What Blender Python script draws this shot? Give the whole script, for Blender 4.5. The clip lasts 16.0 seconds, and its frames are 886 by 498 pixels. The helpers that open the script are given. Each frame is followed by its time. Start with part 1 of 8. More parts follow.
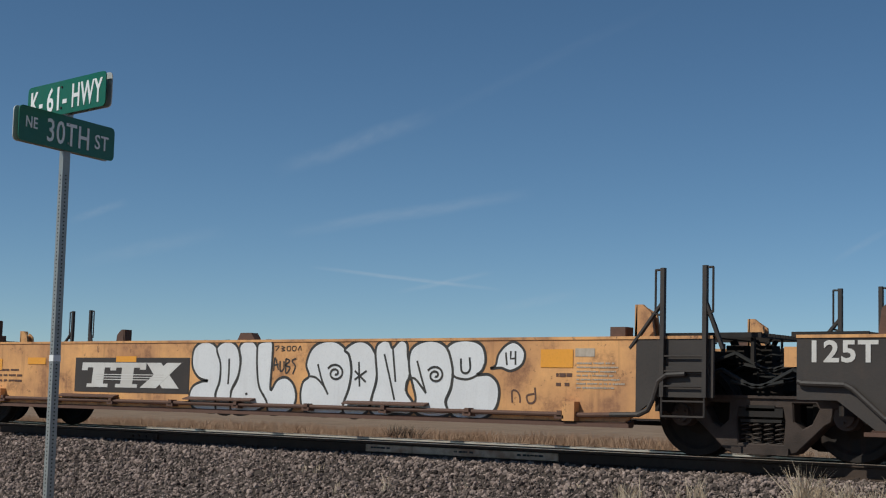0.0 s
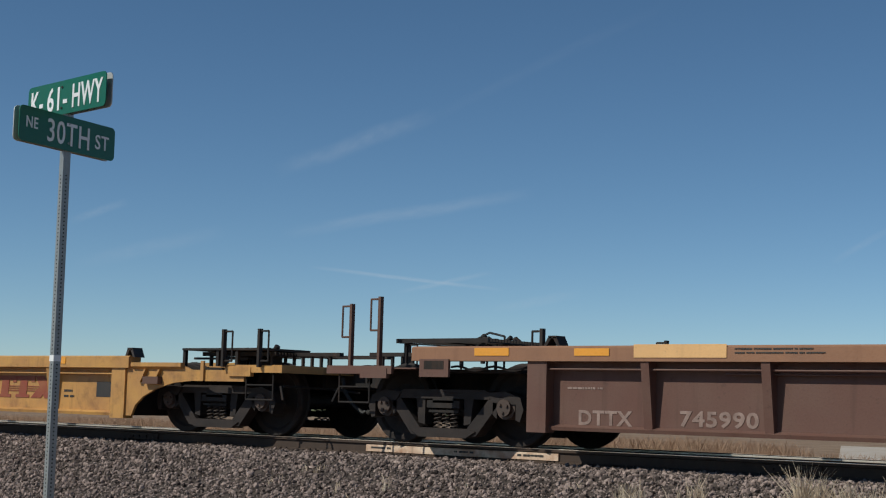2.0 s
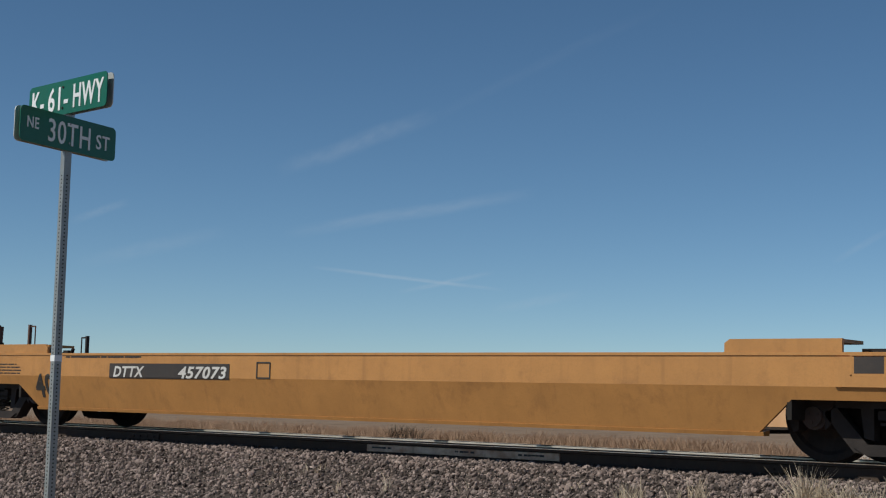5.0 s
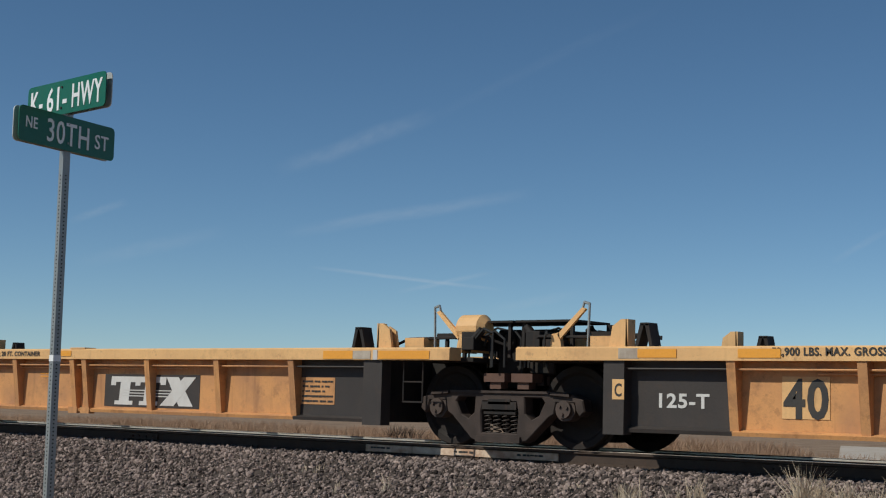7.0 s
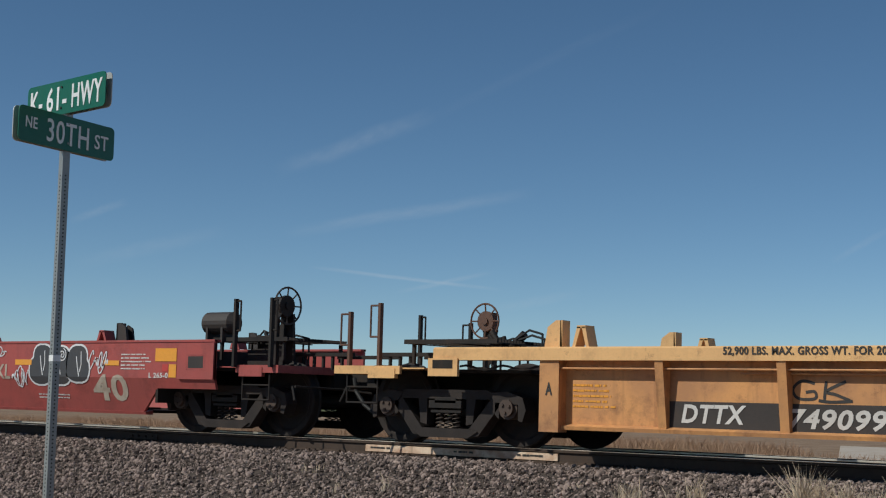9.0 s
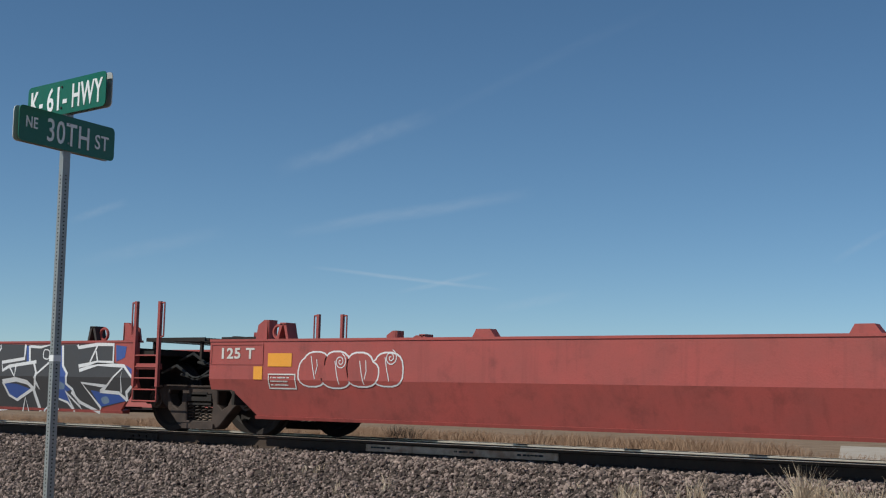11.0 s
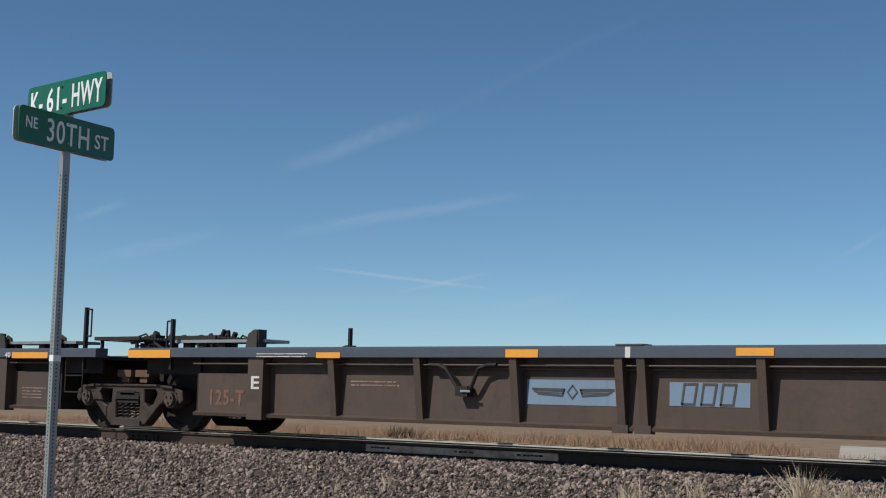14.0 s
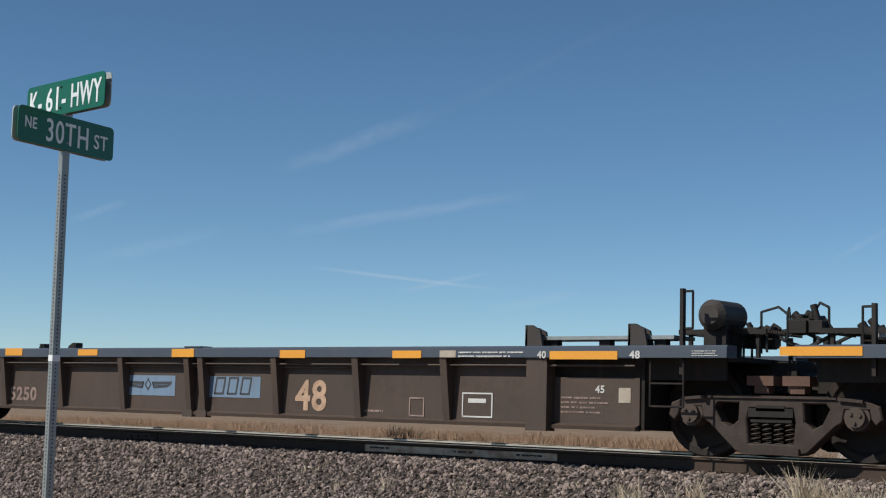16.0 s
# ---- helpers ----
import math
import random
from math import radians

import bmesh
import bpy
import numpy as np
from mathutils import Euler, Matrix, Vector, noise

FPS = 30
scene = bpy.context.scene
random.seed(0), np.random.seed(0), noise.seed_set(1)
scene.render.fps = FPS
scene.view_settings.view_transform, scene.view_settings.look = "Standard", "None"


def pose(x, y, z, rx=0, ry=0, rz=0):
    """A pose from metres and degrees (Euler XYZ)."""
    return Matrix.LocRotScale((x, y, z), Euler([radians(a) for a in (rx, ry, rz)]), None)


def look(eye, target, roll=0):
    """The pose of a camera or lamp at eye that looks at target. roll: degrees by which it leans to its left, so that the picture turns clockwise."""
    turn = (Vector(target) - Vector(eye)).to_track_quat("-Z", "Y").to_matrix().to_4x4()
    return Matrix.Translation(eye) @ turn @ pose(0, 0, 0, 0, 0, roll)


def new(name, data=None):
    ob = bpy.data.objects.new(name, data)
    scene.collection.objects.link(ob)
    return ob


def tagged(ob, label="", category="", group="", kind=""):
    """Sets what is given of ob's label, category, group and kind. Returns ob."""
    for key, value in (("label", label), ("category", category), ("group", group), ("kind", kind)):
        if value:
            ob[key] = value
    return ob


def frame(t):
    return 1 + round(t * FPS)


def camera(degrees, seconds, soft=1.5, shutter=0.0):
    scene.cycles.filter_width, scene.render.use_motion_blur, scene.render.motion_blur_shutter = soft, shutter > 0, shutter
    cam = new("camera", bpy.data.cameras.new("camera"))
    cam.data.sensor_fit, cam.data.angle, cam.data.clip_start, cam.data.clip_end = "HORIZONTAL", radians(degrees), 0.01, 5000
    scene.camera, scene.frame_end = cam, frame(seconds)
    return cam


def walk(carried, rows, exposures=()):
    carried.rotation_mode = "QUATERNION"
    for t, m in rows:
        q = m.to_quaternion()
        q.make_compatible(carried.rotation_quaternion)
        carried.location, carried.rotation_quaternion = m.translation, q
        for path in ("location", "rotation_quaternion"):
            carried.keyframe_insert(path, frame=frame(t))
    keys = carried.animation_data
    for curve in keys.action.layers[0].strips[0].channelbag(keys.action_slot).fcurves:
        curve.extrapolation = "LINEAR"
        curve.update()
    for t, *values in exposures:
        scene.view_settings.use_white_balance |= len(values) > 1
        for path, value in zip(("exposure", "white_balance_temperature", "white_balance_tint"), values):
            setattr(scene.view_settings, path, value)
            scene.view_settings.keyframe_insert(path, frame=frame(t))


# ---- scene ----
PITCH, ROLL, YAW, EYE = 5.93, 1.52, 39.1, (0.0, 0.0, 0.484)
cam = camera(33.03, 16.0, soft=1.15)
AIM = (EYE[0] - math.sin(radians(YAW)) * math.cos(radians(PITCH)),
       EYE[1] + math.cos(radians(YAW)) * math.cos(radians(PITCH)),
       EYE[2] + math.sin(radians(PITCH)))


def sway(turn):
    """The pose of the tripod head, turned a little to the left by degrees."""
    return pose(*EYE, 0, 0, turn) @ pose(-EYE[0], -EYE[1], -EYE[2]) @ look(EYE, AIM, ROLL)


walk(cam, [(t, sway(a)) for t, a in ((0.0, 0.0), (0.5, 0.054), (1.0, 0.022), (1.5, 0.026), (2.0, 0.012), (2.5, 0.006), (3.2, 0.004), (5.0, 0.045), (5.5, 0.054),
      (6.0, 0.022), (6.5, 0.0), (8.0, 0.0), (9.0, -0.008), (11.5, 0.006), (13.0, 0.0), (15.5, 0.0), (16.0, -0.03))], [(0.0, -0.10, 6260, 3), (0.5, -0.15, 6260, 3), (1.5, -0.03, 6260, 3), (3.0, 0.0, 6260, 3), (5.5, -0.05, 6260, 3), (7.0, -0.05, 6260, 3), (8.8, -0.1, 6260, 3),
      (9.4, 0.0, 6260, 3), (11.3, 0.07, 6260, 3), (12.4, 0.06, 6260, 3), (13.2, 0.17, 6260, 3), (14.5, 0.2, 6260, 3), (16.0, 0.22, 6260, 3)])

# ---- world and sun ----
SUN_DIR = Vector((-0.58, -1.0, 1.08)).normalized()      # towards the sun
world = bpy.data.worlds.new("sky")
scene.world = world
world.use_nodes = True
wn = world.node_tree.nodes
sky = wn.new("ShaderNodeTexSky")
sky.sky_type, sky.sun_disc = "NISHITA", False
sky.sun_elevation = math.asin(SUN_DIR.z)
sky.sun_rotation = math.atan2(SUN_DIR.x, SUN_DIR.y)
sky.air_density, sky.dust_density, sky.ozone_density = 0.60, 0.05, 2.3
wn["Background"].inputs["Strength"].default_value = 0.080
deep = wn.new("ShaderNodeHueSaturation")
deep.inputs["Hue"].default_value, deep.inputs["Saturation"].default_value = 0.496, 1.08
world.node_tree.links.new(sky.outputs[0], deep.inputs["Color"])
world.node_tree.links.new(deep.outputs[0], wn["Background"].inputs["Color"])
sun = new("sun", bpy.data.lights.new("sun", "SUN"))
sun.data.energy, sun.data.angle, sun.data.color = 3.5, radians(0.5), (1.0, 0.94, 0.85)
sun.matrix_world = look(SUN_DIR * 50, (0, 0, 0))

# ---- materials ----
MATS = {}


def mat(name, col, rough=0.6, metal=0.0, dirt=(0.12, 0.09, 0.07), amount=0.35, scale=1.6, streak=0.3,
        bump=0.15, fine=40.0, rust=(0.10, 0.045, 0.025), spec=0.4, chips=0.0, smudge=0.0):
    """A weathered surface: base colour, soft dirt patches, streaks that run down, fine grain and relief."""
    if name in MATS:
        return MATS[name]
    m = bpy.data.materials.new(name)
    m.use_nodes = True
    nt, n = m.node_tree, m.node_tree.nodes
    p = n["Principled BSDF"]

    def link(a, b):
        nt.links.new(a, b)

    def noise_node(vec, sc, detail=4.0, rough_=0.6):
        q = n.new("ShaderNodeTexNoise")
        q.inputs["Scale"].default_value, q.inputs["Detail"].default_value = sc, detail
        q.inputs["Roughness"].default_value = rough_
        link(vec, q.inputs["Vector"])
        return q.outputs["Fac"]

    def ramp(fac, lo, hi, top):
        q = n.new("ShaderNodeMapRange")
        q.inputs["From Min"].default_value, q.inputs["From Max"].default_value = lo, hi
        q.inputs["To Max"].default_value = top
        link(fac, q.inputs["Value"])
        return q.outputs[0]

    def mix(fac, a, b):
        q = n.new("ShaderNodeMix")
        q.data_type = "RGBA"
        link(fac, q.inputs[0])
        for s, v in ((q.inputs[6], a), (q.inputs[7], b)):
            if isinstance(v, tuple):
                s.default_value = (*v, 1)
            else:
                link(v, s)
        return q.outputs[2]

    co, inf = n.new("ShaderNodeTexCoord"), n.new("ShaderNodeObjectInfo")
    mul = n.new("ShaderNodeMath")
    mul.operation = "MULTIPLY"
    mul.inputs[1].default_value = 37.0
    link(inf.outputs["Random"], mul.inputs[0])
    mp = n.new("ShaderNodeVectorMath")
    mp.operation = "ADD"
    link(co.outputs["Object"], mp.inputs[0])
    link(mul.outputs[0], mp.inputs[1])
    vec = mp.outputs[0]
    st = n.new("ShaderNodeMapping")
    st.inputs["Scale"].default_value = (9.0, 9.0, 0.7)
    link(vec, st.inputs["Vector"])
    big = ramp(noise_node(vec, scale, 5.0), 0.37, 0.68, amount)
    run = ramp(noise_node(st.outputs[0], 1.0, 3.0), 0.55, 0.78, streak)
    grain = noise_node(vec, fine, 3.0)
    c = mix(big, col, dirt)
    c = mix(run, c, rust)
    if chips:
        c = mix(ramp(noise_node(vec, 7.0, 6.0, 0.75), 0.60, 0.66, chips), c, rust)
    if smudge:
        c = mix(ramp(noise_node(vec, 2.6, 8.0, 0.72), 0.53, 0.68, smudge), c, rust)
    dark = tuple(v * 0.72 for v in col)
    c = mix(ramp(grain, 0.5, 0.75, 0.35), c, dark)
    link(c, p.inputs["Base Color"])
    p.inputs["Metallic"].default_value = metal
    p.inputs["Specular IOR Level"].default_value = spec
    r = n.new("ShaderNodeMapRange")
    r.inputs["To Min"].default_value, r.inputs["To Max"].default_value = max(0.05, rough - 0.12), min(1, rough + 0.15)
    link(noise_node(vec, scale * 4), r.inputs["Value"])
    link(r.outputs[0], p.inputs["Roughness"])
    if bump:
        b = n.new("ShaderNodeBump")
        b.inputs["Strength"].default_value, b.inputs["Distance"].default_value = bump, 0.01
        link(grain, b.inputs["Height"])
        link(b.outputs[0], p.inputs["Normal"])
    MATS[name] = m
    return m


def plain(name, col, rough=0.6, metal=0.0):
    return mat(name, col, rough, metal, amount=0.12, streak=0.06, bump=0.05)


YEL_A = mat("old_yellow_paint", (0.78, 0.40, 0.155), 0.6, dirt=(0.36, 0.17, 0.09), amount=0.85, scale=1.3, streak=0.6, chips=0.8, smudge=0.7, rust=(0.19, 0.085, 0.045))
YEL_C = mat("bright_yellow_paint", (0.56, 0.295, 0.085), 0.5, dirt=(0.36, 0.18, 0.075), amount=0.7, streak=0.45, chips=0.4, smudge=0.5, rust=(0.16, 0.075, 0.035))
YEL_E = mat("orange_yellow_paint", (0.52, 0.245, 0.075), 0.5, dirt=(0.34, 0.16, 0.05), amount=0.5, streak=0.25, smudge=0.3, rust=(0.15, 0.065, 0.03))
YEL_F = mat("tan_yellow_paint", (0.66, 0.315, 0.115), 0.6, dirt=(0.35, 0.175, 0.095), amount=0.7, streak=0.5, chips=0.35, smudge=0.55, rust=(0.17, 0.075, 0.04))
CHORD_F = mat("chord_yellow_paint", (0.80, 0.47, 0.20), 0.55, dirt=(0.60, 0.34, 0.15), amount=0.5, streak=0.2, chips=0.35, smudge=0.3, rust=(0.2, 0.09, 0.05))
BROWN = mat("brown_paint", (0.135, 0.063, 0.046), 0.65, dirt=(0.16, 0.10, 0.075), amount=0.5, streak=0.4, chips=0.4, rust=(0.07, 0.035, 0.025))
CHORD_B = mat("rusty_chord_paint", (0.31, 0.155, 0.085), 0.65, dirt=(0.20, 0.105, 0.07), amount=0.5, streak=0.2)
RED = mat("red_oxide_paint", (0.40, 0.083, 0.072), 0.5, dirt=(0.27, 0.078, 0.068), amount=0.55, streak=0.3, rust=(0.10, 0.035, 0.032), smudge=0.4)
GREY = mat("dark_grey_paint", (0.074, 0.050, 0.039), 0.6, dirt=(0.105, 0.066, 0.048), amount=0.6, streak=0.3, smudge=0.5, rust=(0.040, 0.026, 0.021))
CHORD_H = mat("blue_grey_paint", (0.062, 0.076, 0.105), 0.5, dirt=(0.090, 0.095, 0.110), amount=0.4, streak=0.12)
BLACK = mat("faded_black_paint", (0.040, 0.032, 0.029), 0.6, dirt=(0.066, 0.053, 0.046), amount=0.5, streak=0.25, smudge=0.35, rust=(0.085, 0.055, 0.04))
IRON = mat("grimy_cast_iron", (0.012, 0.009, 0.008), 0.7, metal=0.0, dirt=(0.036, 0.025, 0.019), amount=0.7, scale=4)
# grime of the underframe; also colours the plates that mimic shade in open ends
DARK = mat("underframe_grime_and_shade", (0.014, 0.011, 0.009), 0.8, dirt=(0.032, 0.023, 0.017), amount=0.6, scale=4)
TREAD = mat("wheel_steel", (0.016, 0.011, 0.009), 0.75, metal=0.0, dirt=(0.034, 0.024, 0.019), amount=0.6, scale=5)
RUST = mat("rusty_steel", (0.13, 0.068, 0.048), 0.75, dirt=(0.09, 0.05, 0.038), amount=0.6, scale=5)
WHITE = mat("faded_white_paint", (0.66, 0.63, 0.60), 0.6, dirt=(0.40, 0.33, 0.28), amount=0.35, streak=0.15)
CREAM = mat("worn_cream_paint", (0.50, 0.42, 0.34), 0.65, dirt=(0.25, 0.18, 0.13), amount=0.6, streak=0.2, scale=6)
STENCIL = mat("worn_peach_paint", (0.62, 0.40, 0.27), 0.7, dirt=(0.26, 0.15, 0.10), amount=0.7, streak=0.2, scale=7)
RED_STENCIL = mat("worn_red_brown_paint", (0.22, 0.105, 0.075), 0.7, dirt=(0.10, 0.055, 0.042), amount=0.6, streak=0.2, scale=7)
FADED = mat("faded_pink_white_paint", (0.34, 0.24, 0.20), 0.7, dirt=(0.13, 0.08, 0.065), amount=0.7, streak=0.2, scale=7)
INK = mat("black_marking_paint", (0.035, 0.033, 0.033), 0.6, dirt=(0.09, 0.07, 0.05), amount=0.4, scale=5)
REFLEX = mat("yellow_reflector", (0.84, 0.36, 0.045), 0.4, dirt=(0.62, 0.28, 0.05), amount=0.25, streak=0.05)
BLUE_TAG = mat("pale_blue_paint", (0.19, 0.26, 0.36), 0.6, dirt=(0.14, 0.17, 0.22), amount=0.4)
BLUE = plain("blue_spray_paint", (0.05, 0.10, 0.33), 0.5)
SPRAY = mat("white_spray_paint", (0.74, 0.73, 0.74), 0.5, dirt=(0.58, 0.56, 0.57), amount=0.4, streak=0.1)
GREYSPRAY = plain("grey_spray_paint", (0.06, 0.06, 0.065), 0.5)
TAG_RED = plain("red_decal", (0.50, 0.06, 0.05), 0.5)
BRICK = mat("weathered_dark_red_paint", (0.26, 0.060, 0.035), 0.6, dirt=(0.34, 0.14, 0.06), amount=0.6, scale=5, streak=0.2)
HUB_RED = mat("faded_orange_red_paint", (0.62, 0.17, 0.08), 0.4, dirt=(0.45, 0.14, 0.08), amount=0.5, scale=6)
GALV = mat("galvanised_steel", (0.36, 0.37, 0.36), 0.45, metal=0.55, dirt=(0.22, 0.23, 0.22), amount=0.4, scale=9, streak=0.05)
BARE_ALU = mat("bare_aluminium_sheet", (0.55, 0.55, 0.54), 0.45, metal=0.3, dirt=(0.38, 0.38, 0.36), amount=0.4, scale=9, streak=0.05)
SIGN_GREEN = plain("green_sign_sheeting", (0.003, 0.125, 0.072), 0.35)
SIGN_WHITE = plain("white_sign_sheeting", (0.86, 0.86, 0.86), 0.35)
HOLE = plain("hole_dark", (0.02, 0.02, 0.02), 0.8)
RAIL_TOP = mat("polished_rail", (0.80, 0.78, 0.76), 0.10, metal=1.0, amount=0.1, streak=0.0, bump=0.02)
GAUGE = mat("worn_bright_steel", (0.95, 0.84, 0.72), 0.35, metal=0.7, dirt=(0.75, 0.62, 0.50), amount=0.3, streak=0.0, bump=0.03)
rp = RAIL_TOP.node_tree.nodes["Principled BSDF"]
for sock in ("Roughness", "Normal"):
    RAIL_TOP.node_tree.links.remove(rp.inputs[sock].links[0])
rp.inputs["Roughness"].default_value = 0.04
RAIL_WEB = mat("rusty_rail", (0.066, 0.042, 0.030), 0.8, dirt=(0.045, 0.029, 0.021), amount=0.6, scale=6)
PLANK_PAINT = mat("chipped_white_paint", (0.74, 0.56, 0.41), 0.7, dirt=(0.36, 0.16, 0.08), amount=0.9, scale=5, streak=0.5)
TIE = mat("creosote_timber", (0.085, 0.066, 0.055), 0.85, dirt=(0.14, 0.11, 0.09), amount=0.6, scale=5, bump=0.5)
HOSE = plain("rubber_hose", (0.018, 0.018, 0.018), 0.6)


# ---- shape helpers ----
def box(bm, x0, x1, y0, y1, z0, z1):
    v = [bm.verts.new((x, y, z)) for x in (x0, x1) for y in (y0, y1) for z in (z0, z1)]
    for f in ((0, 1, 3, 2), (4, 6, 7, 5), (0, 4, 5, 1), (2, 3, 7, 6), (0, 2, 6, 4), (1, 5, 7, 3)):
        bm.faces.new([v[i] for i in f])


def prism(bm, pts, y0, y1):
    """A polygon in x and z, extruded from y0 to y1."""
    a = [bm.verts.new((x, y0, z)) for x, z in pts]
    b = [bm.verts.new((x, y1, z)) for x, z in pts]
    bm.faces.new(a)
    bm.faces.new(b[::-1])
    for i in range(len(a)):
        j = (i + 1) % len(a)
        bm.faces.new((a[i], b[i], b[j], a[j]))


def plate(bm, outer, holes, y0, y1):
    """A polygon in x and z with holes through it, from y0 to y1."""
    edges = []
    for loop in (outer, *holes):
        vs = [bm.verts.new((x, y0, z)) for x, z in loop]
        edges += [bm.edges.new((vs[i], vs[(i + 1) % len(vs)])) for i in range(len(vs))]
    faces = [g for g in bmesh.ops.triangle_fill(bm, edges=edges, use_beauty=True)["geom"] if isinstance(g, bmesh.types.BMFace)]
    made = bmesh.ops.extrude_face_region(bm, geom=faces)["geom"]
    for g in made:
        if isinstance(g, bmesh.types.BMVert):
            g.co.y = y1


def prism_x(bm, pts, x0, x1):
    """A polygon in y and z, extruded along x."""
    a = [bm.verts.new((x0, y, z)) for y, z in pts]
    b = [bm.verts.new((x1, y, z)) for y, z in pts]
    bm.faces.new(a)
    bm.faces.new(b[::-1])
    for i in range(len(a)):
        j = (i + 1) % len(a)
        bm.faces.new((a[i], b[i], b[j], a[j]))


def cyl(bm, p, q, r, seg=10, r2=None):
    p, q = Vector(p), Vector(q)
    d = q - p
    m = Matrix.Translation((p + q) / 2) @ d.to_track_quat("Z", "Y").to_matrix().to_4x4()
    bmesh.ops.create_cone(bm, cap_ends=True, segments=seg, radius1=r, radius2=r if r2 is None else r2, depth=d.length, matrix=m)


def pipe(bm, pts, r, seg=6):
    for a, b in zip(pts, pts[1:]):
        cyl(bm, a, b, r, seg)
    for a in pts[1:-1]:
        bmesh.ops.create_icosphere(bm, subdivisions=1, radius=r * 1.02, matrix=Matrix.Translation(a))


def ring(bm, c, R, r, seg=24):
    """A hoop round the y axis."""
    rows = []
    for k in range(seg):
        a = k * math.tau / seg
        rows.append([bm.verts.new((c[0] + (R + r * math.cos(q * math.tau / 6)) * math.cos(a), c[1] + r * math.sin(q * math.tau / 6), c[2] + (R + r * math.cos(q * math.tau / 6)) * math.sin(a))) for q in range(6)])
    for k in range(seg):
        for q in range(6):
            bm.faces.new((rows[k][q], rows[k][(q + 1) % 6], rows[(k + 1) % seg][(q + 1) % 6], rows[(k + 1) % seg][q]))


def B():
    return bmesh.new()


def part(name, bm, material, parent, label="", bevel=0.0, smooth=False):
    if bevel:
        bmesh.ops.bevel(bm, geom=[e for e in bm.edges if len(e.link_faces) == 2 and e.calc_face_angle(0) > 0.6],
                        offset=bevel, segments=1, affect="EDGES", clamp_overlap=True)
    bmesh.ops.recalc_face_normals(bm, faces=bm.faces)
    me = bpy.data.meshes.new(name)
    bm.to_mesh(me)
    bm.free()
    if smooth:
        for p in me.polygons:
            p.use_smooth = True
    me.materials.append(material)
    ob = new(name, me)
    ob.parent = parent
    if label:
        ob["label"] = label
    return ob


def boxes(name, rows, material, parent, label="", bevel=0.0):
    bm = B()
    for r in rows:
        box(bm, *r)
    return part(name, bm, material, parent, label, bevel)


def lettering(text, x, y, z, height, material, parent, width=None, shear=0.0, name="lettering", label="", facing=0.0, bold=0.0):
    """Painted letters that stand on the side of a thing, centred on x, with their foot at z."""
    cu = bpy.data.curves.new(name, "FONT")
    cu.body, cu.size, cu.extrude, cu.shear, cu.align_x, cu.offset = text, height * 1.38, 0.0015, shear, "CENTER", bold
    cu.resolution_u, cu.space_character = 3, 1.08
    tmp = bpy.data.objects.new(name, cu)
    scene.collection.objects.link(tmp)
    me = bpy.data.meshes.new_from_object(tmp.evaluated_get(bpy.context.evaluated_depsgraph_get()))
    bpy.data.objects.remove(tmp)
    me.name = name
    co = np.empty(len(me.vertices) * 3, dtype=np.float32)
    me.vertices.foreach_get("co", co)
    co = co.reshape(-1, 3)
    if width:
        co[:, 0] *= width / max(1e-6, co[:, 0].max() - co[:, 0].min())
    me.vertices.foreach_set("co", co.ravel())
    me.materials.clear()
    me.materials.append(material)
    ob = new(name, me)
    ob.parent = parent
    ob.matrix_local = pose(x, y, z, 90, 0, facing)
    if label:
        ob["label"] = label
    return ob


def bars(name, x, z, w, h, n, material, parent, y, seed=1, label=""):
    """Rows of small print that cannot be read, as plain bars."""
    rnd, bm = random.Random(seed), B()
    step = h / n
    for i in range(n):
        x1 = x + w * rnd.uniform(0.7, 1.0)
        cx = x
        while cx < x1:
            ww = min(rnd.uniform(0.25, 1.1) * step, x1 - cx)
            box(bm, cx, cx + ww, y - 0.003, y, z + h - (i + rnd.uniform(0.62, 0.72)) * step, z + h - (i + 0.30) * step)
            cx += ww + (0.12 if rnd.random() < 0.8 else 0.5) * step
    return tagged(part(name, bm, material, parent, label), kind="stuff") if name == "small_print" else part(name, bm, material, parent, label)


def stroke(bm, pts, w, y, closed=False):
    """A painted line along points in x and z, of width w."""
    n = len(pts)
    for i in range(n if closed else n - 1):
        a, b = Vector(pts[i]), Vector(pts[(i + 1) % n])
        d = b - a
        if d.length < 1e-6:
            continue
        t = d.normalized()
        s = Vector((-t.y, t.x)) * w / 2
        e = t * w * 0.3
        q = [a - e + s, a - e - s, b + e - s, b + e + s]
        prism(bm, [(k.x, k.y) for k in q], y - 0.0008 * ((i % 3) + 1), y)


def blob(cx, cz, rx, rz, n=18, power=2.6, lean=0.0):
    out = []
    for k in range(n):
        a = k * math.tau / n
        c, s = math.cos(a), math.sin(a)
        px = rx * math.copysign(abs(c) ** (2 / power), c)
        pz = rz * math.copysign(abs(s) ** (2 / power), s)
        out.append((cx + px + lean * pz, cz + pz))
    return out


def thing(name, label, category, group=""):
    ob = new(name)
    ob.empty_display_size = 0.3
    return tagged(ob, label, category, group)


MOVERS = []          # (thing, x at 0 s, y)
SPINNERS = []        # (wheelset, thing x, local pose, radius)
YC = 15.13           # the track's centre line


# ---- ground and track ----
def ground_height(x, y):
    """The lie of the land across the track: verge, ballast bank, trackbed, far verge, field."""
    for (y0, z0), (y1, z1) in zip(PROFILE, PROFILE[1:]):
        if y0 <= y <= y1:
            k = (y - y0) / (y1 - y0)
            return z0 + (z1 - z0) * k
    return PROFILE[-1][1]


